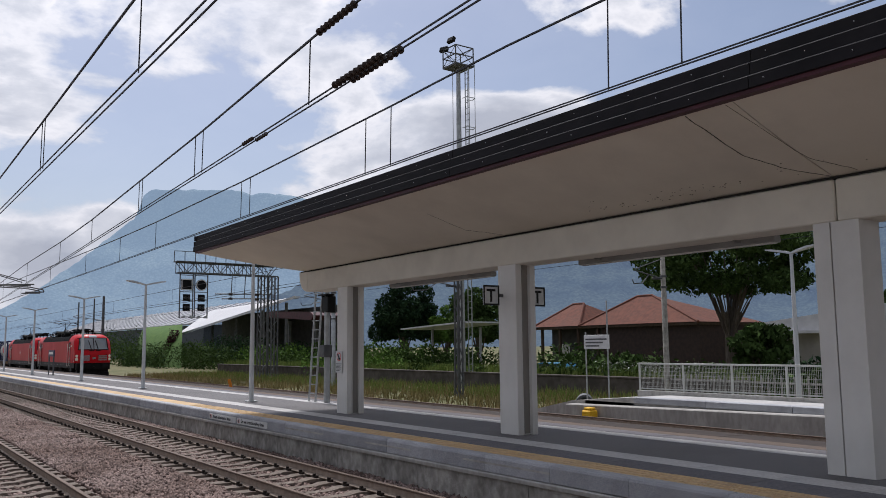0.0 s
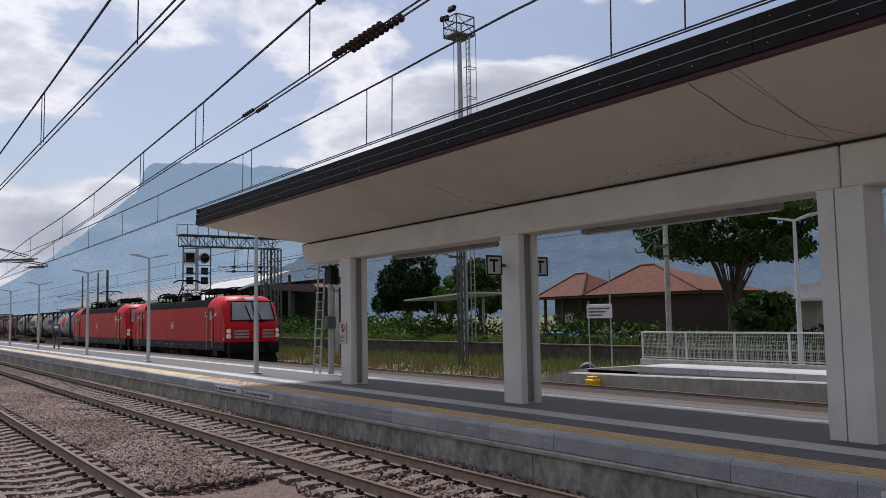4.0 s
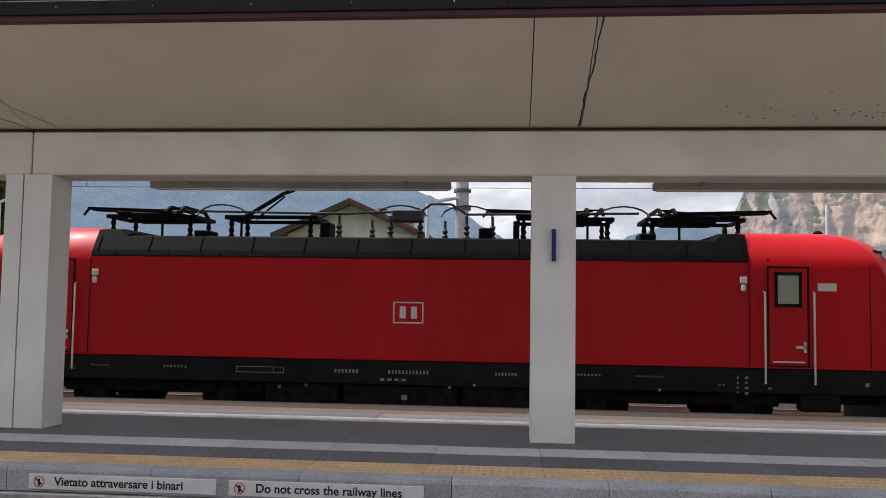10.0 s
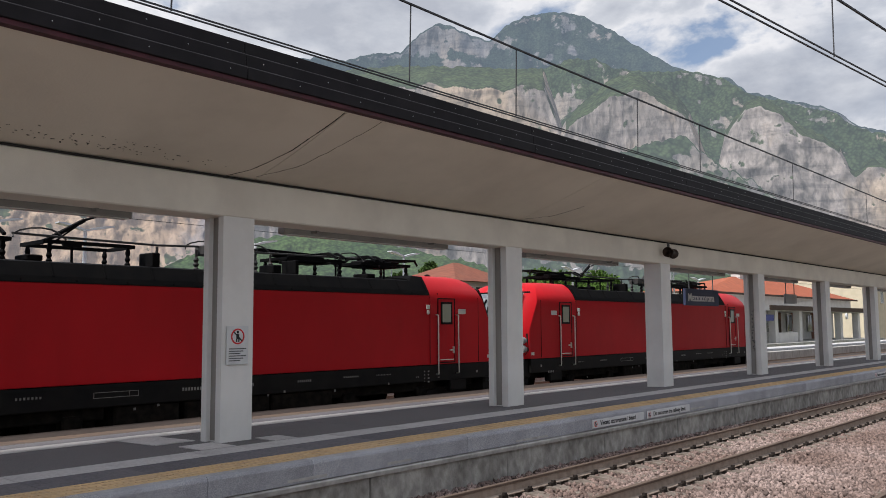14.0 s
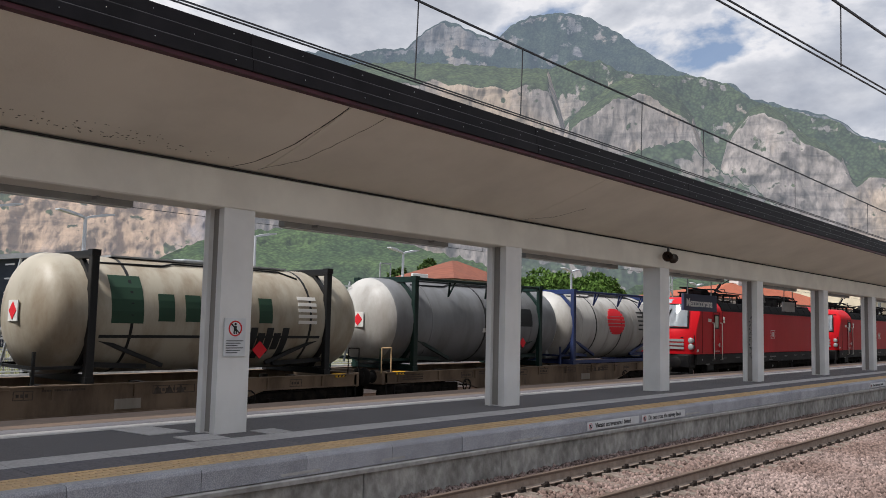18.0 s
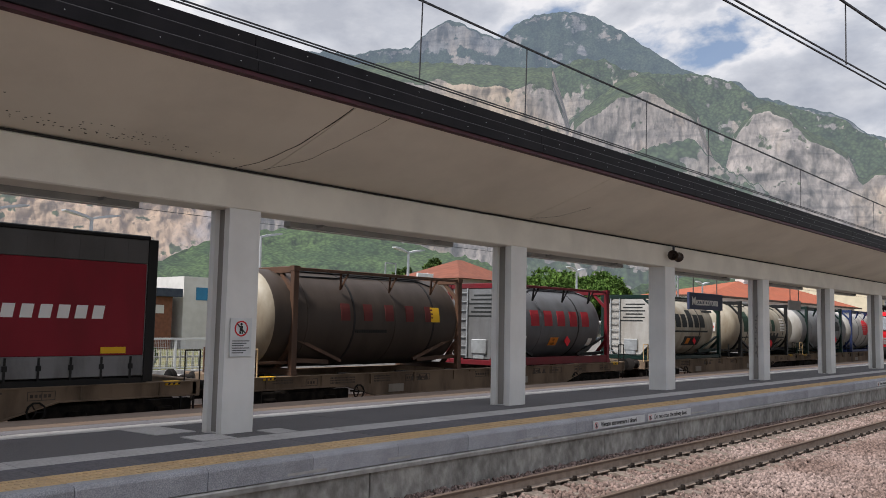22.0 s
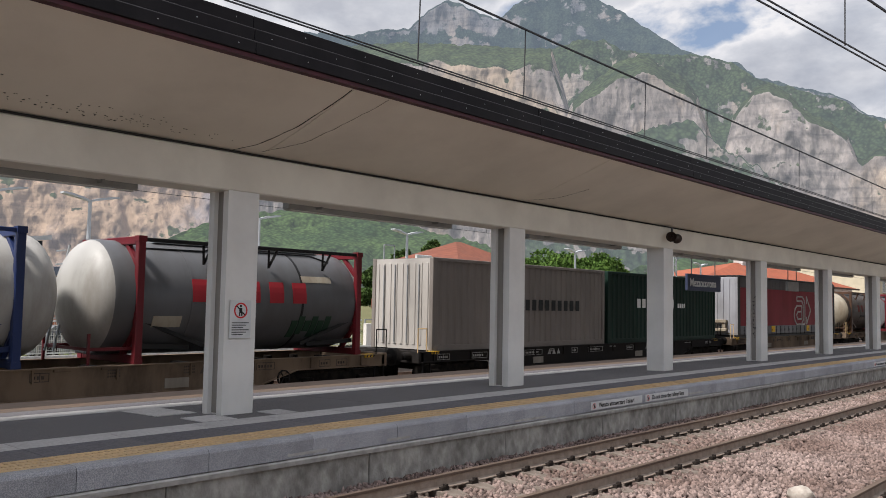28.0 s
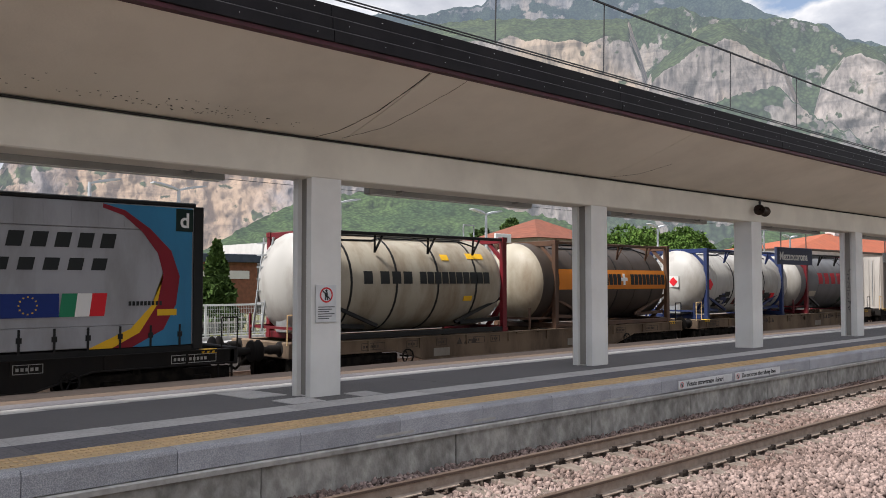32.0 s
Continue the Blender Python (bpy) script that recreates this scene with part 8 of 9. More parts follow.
def grass(name, x0, x1, y0, y1, n, h, mat, label, seed, z=-0.47):
    rng = np.random.default_rng(seed)
    x, y = rng.uniform(x0, x1, n), rng.uniform(y0, y1, n)
    keep = np.sin(x * 0.9) * np.sin(y * 1.3 + x * 0.2) + rng.normal(0, 0.5, n) > -0.35
    x, y = x[keep], y[keep]
    n = len(x)
    hh = h * rng.uniform(0.35, 1.2, n)
    g = rng.uniform(0, 6.283, n)
    lean = rng.normal(0, 0.25, (n, 2)) * hh[:, None]
    w = 0.02 + 0.018 * hh
    base = np.column_stack([x, y, np.full(n, z)])
    d = np.column_stack([np.cos(g) * w, np.sin(g) * w, np.zeros(n)])
    tip = base + np.column_stack([lean, hh])
    v = np.stack([base - d, base + d, tip], 1).reshape(-1, 3)
    me = bpy.data.meshes.new(name)
    me.vertices.add(len(v))
    me.vertices.foreach_set("co", v.ravel())
    me.loops.add(len(v))
    me.loops.foreach_set("vertex_index", np.arange(len(v)))
    me.polygons.add(n)
    me.polygons.foreach_set("loop_start", np.arange(0, len(v), 3))
    me.update(calc_edges=True)
    me.materials.append(mat)
    return tagged(new(name, me), label, "grass", kind="stuff")


grass("verge_grass", -90, -20, 22.2, 32.0, 26000, 0.45, M_GRASS, "tall dry yellow-green grass on the railway verge", 50)
grass("verge_grass", -90, -18, 26.0, 34.0, 14000, 0.6, M_GRASSG, "green weeds on the railway verge", 51)
grass("lawn", -20, 24, 25.2, 31.0, 26000, 0.35, M_GRASSG, "green meadow behind the platform fence", 52)
grass("lawn", -20, 24, 31.2, 44.0, 9000, 0.3, M_GRASSG, "green meadow beyond the picket fence", 53)
rng = np.random.default_rng(60)
pts = np.column_stack([rng.uniform(-33, -26, 420), rng.uniform(32.6, 34, 420), rng.uniform(0.3, 0.9, 420) + 0.5])
tagged(leaves("white_flowers", pts, np.full(420, 0.035), M_FLOWER, None, 61), "white flowering weeds", "flowers", kind="stuff")

# ---- low wall along the yard ----
M_OLDWALL = material("old_dark_wall", (0.07, 0.06, 0.052), 0.95, second=(0.11, 0.095, 0.085), scale=2.2, bump=0.5, bump_scale=9, stain=(0.035, 0.032, 0.028), stain_scale=0.8, stain_amount=0.6)
yw = thing("yard_wall", None, "low dark retaining wall along the yard", "wall", kind="structure")
quick("wall_body", lambda m: box(m, -88, -23, 32.0, 32.4, -0.6, 0.54, 0.02), M_OLDWALL, yw)
quick("coping", lambda m: box(m, -88, -23, 31.95, 32.45, 0.54, 0.64, 0.02), M_OLDWALL, yw)
quick("raised_bed", lambda m: box(m, -88, -23, 32.46, 39.0, -0.6, 0.58), M_FIELD, yw, "grassy raised ground")
grass("bed_grass", -88, -23, 32.5, 35.5, 16000, 0.5, M_GRASSG, "green grass along the top of the low wall", 54, 0.58)
quick("track_box", lambda m: [box(m, -0.22, 0.22, -0.2, 0.2, 0, 0.42, 0.04), box(m, -0.16, 0.16, -0.14, 0.14, 0.42, 0.52, 0.03)], M_YELLOWP, None, at=pose(-21.9, 21.4, -0.45), label="small yellow track-side box", category="track box")
cb = thing("culvert_pipe", pose(-26.2, 25.4, -0.12, 0, 0, -45), "short dark concrete pipe lying by the platform ramp", "pipe")
quick("pipe", lambda m: lathe(m, [(0, 0.36), (1.4, 0.36), (1.4, 0.27), (0.0, 0.27)], "x", (0, 0, 0), 18), M_DARKSTEEL, cb, smooth=True)
ws = thing("railway_notice", pose(-24.7, 24.0, -0.4), "pale rectangular railway notice on two thin posts", "sign")
quick("panel", lambda m: box(m, 0, 1.35, -0.03, 0.03, 2.5, 3.05, 0.01), M_SIGNWHITE, ws)
quick("text_bar", lambda m: [box(m, 0.1, 1.25 - 0.2 * i, -0.036, -0.03, 2.85 - 0.13 * i, 2.91 - 0.13 * i) for i in range(3)], M_DARKSTEEL, ws)
for a in (0.08, 1.27):
    quick("post", lambda m: beam(m, (a, 0, 0), (a, 0, 3.1 + a), 0.06, sides=6), M_STEEL, ws)
ob = quick("marker_board", lambda m: box(m, -0.1, 0.1, -0.02, 0.02, 0.0, 0.85, 0.01), M_ORANGE, None, at=pose(-49.5, 17.9 + 1.0, -0.4, 0, -18, 40), label="small leaning orange marker board", category="marker")
tagged(ob, category="marker")

# ---- buildings ----
M_TILE = material("roof_tile_red", (0.155, 0.06, 0.04), 0.9, second=(0.11, 0.045, 0.032), scale=3, bump=0.5, bump_scale=14, stain=(0.12, 0.06, 0.045), stain_scale=0.6, stain_amount=0.6)
M_TILEB = material("roof_tile_bright", (0.20, 0.072, 0.046), 0.9, second=(0.15, 0.056, 0.038), scale=2.5, bump=0.6, bump_scale=10, stain=(0.14, 0.07, 0.05), stain_scale=0.5, stain_amount=0.6, stretch_by=(1, 0.3, 1))
M_STUCCO = material("stucco_pale_green", (0.48, 0.50, 0.42), 0.9, second=(0.43, 0.45, 0.37), scale=1.2, bump=0.2, bump_scale=30)
M_STUCCOG = material("stucco_grey", (0.36, 0.34, 0.32), 0.9, second=(0.30, 0.285, 0.27), scale=1.0, bump=0.2, bump_scale=30, stain=(0.2, 0.19, 0.17), stain_scale=0.4, stain_amount=0.5)
M_STUCCOB = material("stucco_beige", (0.46, 0.415, 0.385), 0.9, second=(0.41, 0.37, 0.345), scale=1.0, bump=0.2, bump_scale=30)
M_PLASTERW = material("station_white", (0.58, 0.565, 0.535), 0.8, second=(0.52, 0.505, 0.475), scale=1.2)
M_WOODD = material("dark_wood", (0.05, 0.035, 0.025), 0.8, second=(0.075, 0.05, 0.036), scale=6, stretch_by=(1, 1, 0.15))
M_WINDOW = glass("window_glass", (0.035, 0.045, 0.055), 0.06, 1.0)
M_SHED = material("dark_shed_wall", (0.045, 0.042, 0.042), 0.8, second=(0.065, 0.06, 0.058), scale=1.5)
M_DARKBRICK = material("dark_brick", (0.05, 0.034, 0.03), 0.9, second=(0.036, 0.027, 0.025), scale=4, bump=0.3, bump_scale=20)
M_METALW = material("white_sheet_roof", (0.55, 0.55, 0.56), 0.5, second=(0.48, 0.48, 0.49), scale=1.5)
M_SILO = material("silo_steel", (0.36, 0.37, 0.37), 0.45, 0.6, second=(0.29, 0.295, 0.295), scale=4, stretch_by=(0.3, 0.3, 3))
M_TILEO = material("roof_tile_orange", (0.36, 0.105, 0.055), 0.9, second=(0.28, 0.085, 0.048), scale=2.5, bump=0.6, bump_scale=10, stain=(0.22, 0.08, 0.05), stain_scale=0.5, stain_amount=0.5, stretch_by=(1, 0.3, 1))
M_CREAMW = material("cream_plaster", (0.55, 0.48, 0.36), 0.85, second=(0.49, 0.43, 0.32), scale=1.2)
M_BLUEGREY = material("dark_blue_cladding", (0.035, 0.045, 0.065), 0.6, second=(0.05, 0.06, 0.08), scale=2)
M_BRICKW = material("brown_cladding", (0.20, 0.085, 0.05), 0.8, second=(0.15, 0.065, 0.04), scale=3)


def window(parent, x, y, z, w, h, s=-1, mat=None, face="y"):
    wd = quick("window", lambda m: [box(m, x, x + w, min(y, y + s * 0.04), max(y, y + s * 0.04), z, z + h)], M_WINDOW, parent, "dark window")
    quick("frame", lambda m: [box(m, x + a0, x + a1, min(y, y + s * 0.07), max(y, y + s * 0.07), z + b0, z + b1) for a0, a1, b0, b1 in ((-0.08, 0, -0.08, h + 0.08), (w, w + 0.08, -0.08, h + 0.08), (0, w, h, h + 0.08), (0, w, -0.08, 0), (w / 2 - 0.03, w / 2 + 0.03, 0, h))], mat or M_PLASTERW, wd)
    quick("sill", lambda m: box(m, x - 0.12, x + w + 0.12, min(y, y + s * 0.14), max(y, y + s * 0.14), z - 0.14, z - 0.085), M_PLASTERW, wd)


# house with a gable towards the line
h1 = thing("house", pose(-8.75, 45.0, -0.45), "pale green two-storey house with brown gable roof and balcony", "house", "houses")
bm = bmesh.new()
loft(bm, [[(-3.55, y, 0), (3.6, y, 0), (3.6, y, 6.3), (0.0, y, 7.95), (-3.55, y, 6.3)] for y in (0, 11)])
part("wall", bm, M_STUCCO, h1)
quick("bay", lambda m: box(m, 0.16, 3.62, -0.18, -0.002, 0, 6.35), M_STUCCO, h1, "slightly projecting wall bay")
for s in (-1, 1):
    bm = bmesh.new()
    a, b = (0.0, 8.0), (s * 4.3, 6.1)
    loft(bm, [[(a[0], y, a[1]), (b[0], y, b[1]), (b[0], y, b[1] + 0.18), (a[0], y, a[1] + 0.2)] for y in (-0.8, 11.8)])
    part("roof", bm, M_WOODD if s < 0 else M_TILE, h1, "brown tiled roof slope")
    bm = bmesh.new()
    beam(bm, (0.0, -0.75, 7.92), (s * 4.27, -0.75, 6.02), 0.12, 0.16)
    part("bargeboard", bm, M_WOODD, h1)
for x, y, z in ((-2.3, 3, 7.0), (0.9, 5, 7.7), (2.9, 2.5, 6.7)):
    quick("chimney", lambda m: [box(m, x - 0.2, x + 0.2, y - 0.2, y + 0.2, z - 1, z + 0.5, 0.02), box(m, x - 0.28, x + 0.28, y - 0.28, y + 0.28, z + 0.5, z + 0.58)], M_STUCCOG, h1)
window(h1, -1.2, 0.0, 4.25, 0.72, 0.95)
for x in (0.65, 2.3):
    window(h1, x, -0.18, 3.95, 0.75, 1.25)
    quick("roller_blind", lambda m: box(m, x, x + 0.75, -0.235, -0.222, 4.6, 5.2), M_PICKET, h1, "grey half-lowered roller blind")
    window(h1, x, -0.18, 2.45, 0.75, 0.32)
quick("door", lambda m: box(m, -0.9, -0.1, -0.04, -0.003, 0.6, 2.5), M_WOODD, h1)
quick("door_hood", lambda m: loft(m, [[(-1.1, y, z), (0.12, y, z), (0.12, y, z + 0.12), (-1.1, y, z + 0.12)] for y, z in ((-0.8, 2.65), (-0.003, 3.0))]), M_WOODD, h1)
bl = quick("balcony", lambda m: box(m, 0.18, 3.6, -1.1, -0.182, 3.42, 3.55), M_PLASTERW, h1, "white balcony slab")
for i in range(5):
    quick("baluster", lambda m: box(m, 0.2 + i * 0.83, 0.28 + i * 0.83, -1.1, -1.04, 3.55, 4.3), M_WOODD, bl)
for z in (3.68, 3.9, 4.12, 4.3):
    quick("rail_board", lambda m: box(m, 0.18, 3.6, -1.14, -1.105, z, z + 0.13), M_WOODD, bl, "dark timber rail board")
quick("flower_panel", lambda m: box(m, 0.2, 0.9, -1.16, -1.141, 3.68, 4.4), M_WOODD, bl)

# long shed with tiled hip roofs
sh = thing("warehouse", pose(-49.0, 50.0, -0.45), "long low dark shed with weathered red tiled hip roofs", "warehouse", "railway sheds")
quick("wall", lambda m: box(m, -6.0, 1.2, 0, 5.5, 0, 4.2), M_SHED, sh)
quick("brick_wall", lambda m: box(m, 1.21, 10.6, -1.2, 5.5, 0, 4.2), M_DARKBRICK, sh, "dark brick wall")
quick("overhang", lambda m: box(m, -6.5, 10.8, -1.6, 6.0, 4.05, 4.25, 0.02), M_WOODD, sh)
for a, b, ra, rb, zr in ((-6.6, -0.9, -4.7, -3.4, 6.25), (-0.9, 10.9, 2.7, 4.2, 6.55)):
    bm = bmesh.new()
    base = [bm.verts.new(v) for v in ((a, -1.7, 4.27), (b, -1.7, 4.27), (b, 6.1, 4.27), (a, 6.1, 4.27))]
    ridge = [bm.verts.new(v) for v in ((ra, 1.4, zr), (rb, 1.4, zr))]
    for f in ((base[0], base[1], ridge[1], ridge[0]), (base[1], base[2], ridge[1]), (base[2], base[3], ridge[0], ridge[1]), (base[3], base[0], ridge[0])):
        bm.faces.new(f)
    bm.faces.new(base[::-1])
    rf = part("roof", bm, M_TILE, sh, "weathered red tiled hip roof")
    bm = bmesh.new()
    for p, q in (((a, -1.7, 4.27), (ra, 1.4, zr)), ((b, -1.7, 4.27), (rb, 1.4, zr)), ((ra, 1.4, zr), (rb, 1.4, zr))):
        beam(bm, p, q, 0.22, sides=6)
    part("ridge_tile", bm, M_TILE, rf)
for x in (-5.8, -3.6, -1.4, 0.8):
    quick("post", lambda m: box(m, x - 0.1, x + 0.1, -1.4, -1.2, 0, 4.05), M_WOODD, sh)
for x in (-5.0, -2.6, -0.2):
    quick("opening", lambda m: box(m, x, x + 1.2, -0.05, -0.003, 0.4, 2.8), M_PLASTERW if x < -4 else M_WOODD, sh)
# flat white hall behind the big tree
hl = thing("hall", pose(-27.0, 58.0, -0.45), "low white industrial hall behind the large tree", "hall", "industrial halls")
quick("wall", lambda m: box(m, -14.4, -2.6, 0, 12, 0, 3.6), M_STUCCOG, hl)
quick("eave", lambda m: box(m, -15, -2.4, -1.0, 0, 3.4, 3.6), M_METALW, hl)
quick("roof", lambda m: loft(m, [[(x, -0.6, 3.61), (x, 12.6, 3.61), (x, 12.6, z), (x, 6, z + 0.3), (x, -0.6, z - 0.3)] for x, z in ((-14.8, 4.3), (-2.2, 5.7))]), M_METALW, hl)
# shelter with thin white roof
st = thing("shelter", pose(-57.0, 41, -0.45), "small shelter with a thin white sloping roof", "shelter")
quick("roof", lambda m: loft(m, [[(-4.6, y, 4.15), (4.6, y, 4.5), (4.6, y, 4.62), (-4.6, y, 4.27)] for y in (-2.5, 2)]), M_METALW, st)
for x in (-3.4, 0, 3.4):
    quick("post", lambda m: box(m, x - 0.08, x + 0.08, -0.08, 0.08, 0, 4.2), M_STEEL, st)
# swept roof of the modern depot
dp = thing("depot", None, "modern depot with a pale swept pointed roof over a dark stand-in wall", "depot")
bm = bmesh.new()
low = [(-143.2, 45, 4.4), (-97.0, 45, 8.4), (-127.0, 60, 10.4), (-169.4, 60, 9.7)]
loft(bm, [low, [(x, y, z + 0.35) for x, y, z in low]])
part("roof", bm, M_METALW, dp, "pale swept pointed roof")
# dark back wall added in place of the shade under the open roof
quick("wall", lambda m: box(m, -160, -112, 59, 62, -0.5, 8.6), M_SHED, dp, "dark wall added for the shade under the open roof")
for x in (-132, -122, -112, -104):
    quick("post", lambda m: box(m, x - 0.15, x + 0.15, 47, 47.3, -0.5, 4.4 + (x + 143) * 0.087 + 0.5), M_DARKSTEEL, dp)
bc = thing("brown_canopy", None, "dark red-brown loading canopy beyond the yard", "canopy")
quick("roof", lambda m: loft(m, [[(-94, y, 5.9), (-82, y, 5.2), (-81.4, y, 5.7), (-82.3, y, 6.1), (-94, y, 6.6)] for y in (40, 46)]), M_MAROON, bc)
for x in (-92, -85):
    quick("post", lambda m: box(m, x - 0.12, x + 0.12, 42, 42.3, -0.5, 5.4), M_DARKSTEEL, bc)
lr = thing("long_hall", None, "long low hall with a ribbed pale roof far along the line", "hall", "industrial halls")
M_RIBROOF = material("ribbed_roof", (0.30, 0.31, 0.34), 0.6, second=(0.26, 0.27, 0.29), scale=1.5)
quick("roof", lambda m: loft(m, [[(x, 62, 8.0), (x, 78, 13.4), (x, 78, 13.0), (x, 62, 7.6)] for x in (-350, -180)]), M_RIBROOF, lr)
for i in range(28):
    quick("roof_seam", lambda m: beam(m, (-347 + i * 6.1, 62, 8.08), (-347 + i * 6.1, 78, 13.48), 0.5, 0.16), M_METALW, lr)
quick("wall", lambda m: box(m, -348, -182, 63, 77, -0.5, 7.6), M_BLUEGREY, lr)
# grassy bank beside the depot
M_BANK = material("bank_grass", (0.065, 0.13, 0.03), 0.95, second=(0.09, 0.16, 0.038), scale=1.5, bump=0.6, bump_scale=6, stain=(0.06, 0.12, 0.03), stain_scale=0.2, stain_amount=0.6)
bm = bmesh.new()
rings = []
for i in range(8):
    k = -3.72 + i * 0.085
    h = 6.2 if i else 4.0
    rings.append([(k * y, y, z) for y, z in ((38.5, -0.5), (39.5, h * 0.35), (41.0, h * 0.72), (43.5, h), (46.0, h), (47.0, -0.5))])
loft(bm, rings)
tagged(part("grass_bank", bm, M_BANK, smooth=True), "bright green mown grass bank", "bank", kind="structure")

# silos and bridge
for i in range(4):
    s = thing("silo", pose(-35.1 + i * 2.25, 90, -0.45), "tall grey corrugated steel silo", "silo", "silos")
    bm = bmesh.new()
    lathe(bm, [(0.3 * k, 1.1 + (0.03 if k % 2 else 0)) for k in range(24)], "z", (0, 0, 0), 26)
    part("shell", bm, M_SILO, s, smooth=False)
    quick("cap", lambda m: lathe(m, [(6.9, 1.14), (7.0, 1.14), (7.25, 0.3), (7.25, 0.05)], "z", (0, 0, 0), 26), M_METALW, s)
br = thing("road_bridge", pose(-24, 80, -0.45), "long low road bridge with pale parapet", "bridge", kind="structure")
quick("deck", lambda m: loft(m, [[(x, 0, z), (x, 6, z), (x, 6, z + 0.5), (x, 0, z + 0.5)] for x, z in ((-30, 2.1), (-12, 3.0), (4, 3.1), (30, 2.4))]), M_BLUEGREY, br)
quick("parapet", lambda m: loft(m, [[(x, -0.1, z), (x, 0.1, z), (x, 0.1, z + 0.75), (x, -0.1, z + 0.75)] for x, z in ((-30, 2.6), (-12, 3.5), (4, 3.6), (30, 2.9))]), M_STEEL, br)
for x in (-24, -10, 6, 20):
    quick("pier", lambda m: box(m, x - 0.5, x + 0.5, 1, 5, 0, 3), M_WALL_CONC, br)
wb = thing("office_block", pose(-36.6, 84, -0.45), "small white flat-roofed building by the silos", "building", "far buildings")
quick("wall", lambda m: box(m, 0, 2.0, 0, 6, 0, 6.5), M_PLASTERW, wb)
quick("annex", lambda m: loft(m, [[(x, 0, 0), (x, 5, 0), (x, 5, 4.6), (x, 2.5, 5.4), (x, 0, 4.6)] for x in (-4.5, -0.6)]), M_METALW, wb)
pb = thing("parking_kiosk", pose(2.2, 47.0, -0.45), "low pale flat-roofed kiosk beyond the fence", "building", "far buildings")
quick("wall", lambda m: box(m, 0, 4, 0, 4, 0, 2.9), M_PLASTERW, pb)
quick("roof", lambda m: box(m, -0.5, 4.6, -0.6, 4.4, 2.9, 3.15), M_METALW, pb)

# dark halls beyond the fence
dh = thing("dark_hall", pose(20.0, 70, -0.45), "large dark blue-grey hall with slanting roof", "hall", "industrial halls")
quick("wall", lambda m: loft(m, [[(-18, y, 0), (9.2, y, 0), (9.2, y, 7.3), (3.0, y, 6.4), (-18, y, 5.6)] for y in (0, 16)]), M_BLUEGREY, dh)
quick("roof", lambda m: loft(m, [[(-18.4, y, 5.6), (3.0, y, 6.45), (9.6, y, 7.4), (9.6, y, 7.75), (3.0, y, 6.9), (-18.4, y, 6.0)] for y in (-0.8, 16.5)]), M_METALW, dh)
bh = thing("brown_hall", pose(30.5, 64, -0.45), "brown clad building with dark flat roof", "hall", "industrial halls")
quick("wall", lambda m: box(m, -1, 7, 0, 10, 0, 4.4), M_BRICKW, bh)
quick("roof", lambda m: box(m, -1.6, 7.6, -0.6, 10.5, 4.4, 5.1, 0.03), M_BLUEGREY, bh)
quick("sign_bar", lambda m: box(m, 1.0, 6.2, -0.08, 0, 3.0, 3.7), M_PLASTERW, bh)
pf = thing("fuel_station", pose(45.0, 60, -0.45), "white and blue filling station canopy", "fuel station")
quick("canopy", lambda m: [box(m, -2, 7, -3, 6, 4.3, 5.0, 0.03)], M_PLASTERW, pf)
quick("blue_band", lambda m: [box(m, -2.05, 7.05, -3.06, -3.0, 4.35, 4.75)], M_SIGNBLUE, pf)
quick("emblem", lambda m: [box(m, 4.5, 5.4, -3.1, -3.0, 4.7, 5.7, 0.02)], M_YELLOWP, pf)
for x in (0, 5):
    quick("post", lambda m: box(m, x - 0.2, x + 0.2, 1, 1.4, 0, 4.3), M_STEEL, pf)
lw = thing("white_building", pose(36.5, 64, -0.45), "long white two-storey building with coloured panels", "building", "far buildings")
quick("wall", lambda m: box(m, 2, 12, 0, 8, 0, 6.2), M_PLASTERW, lw)
quick("panel", lambda m: [box(m, 3.2, 5.0, -0.05, 0, 4.2, 5.3)], M_CURTBLUE, lw)
quick("panel_red", lambda m: [box(m, 8.2, 10, -0.05, 0, 4.0, 5.3)], M_HAZRED, lw)
# cars behind the fence
def car(x, y, mat, label):
    c = thing("car", pose(x, y, -0.42), label, "car", "parked cars")
    bm = bmesh.new()
    side = [(-2.1, 0.35), (2.05, 0.35), (2.1, 0.75), (1.2, 0.9), (0.7, 1.42), (-1.2, 1.45), (-1.9, 0.95), (-2.12, 0.8)]
    loft(bm, [[(a, yy, b) for a, b in side] for yy in (-0.85, 0.85)])
    part("body", bm, mat, c, smooth=True)
    quick("side_window", lambda m: loft(m, [[(-1.4, yy, 0.95), (0.9, yy, 0.95), (0.6, yy, 1.36), (-1.15, yy, 1.38)] for yy in (-0.86, 0.86)]), M_WINDOW, c)
    for a in (-1.35, 1.3):
        quick("wheel", lambda m: [lathe(m, [(yy - 0.09, 0.2), (yy - 0.1, 0.32), (yy + 0.1, 0.32), (yy + 0.09, 0.2)], "y", (a, 0, 0.32), 14) for yy in (-0.8, 0.8)], M_BOGIE, c)


car(11.5, 36, M_TWHITE, "white parked car behind the fences")
car(16.8, 36.4, M_TALU, "silver parked car behind the fences")
car(-44.5, 41, M_CURTBLUE, "blue parked car by the shed")

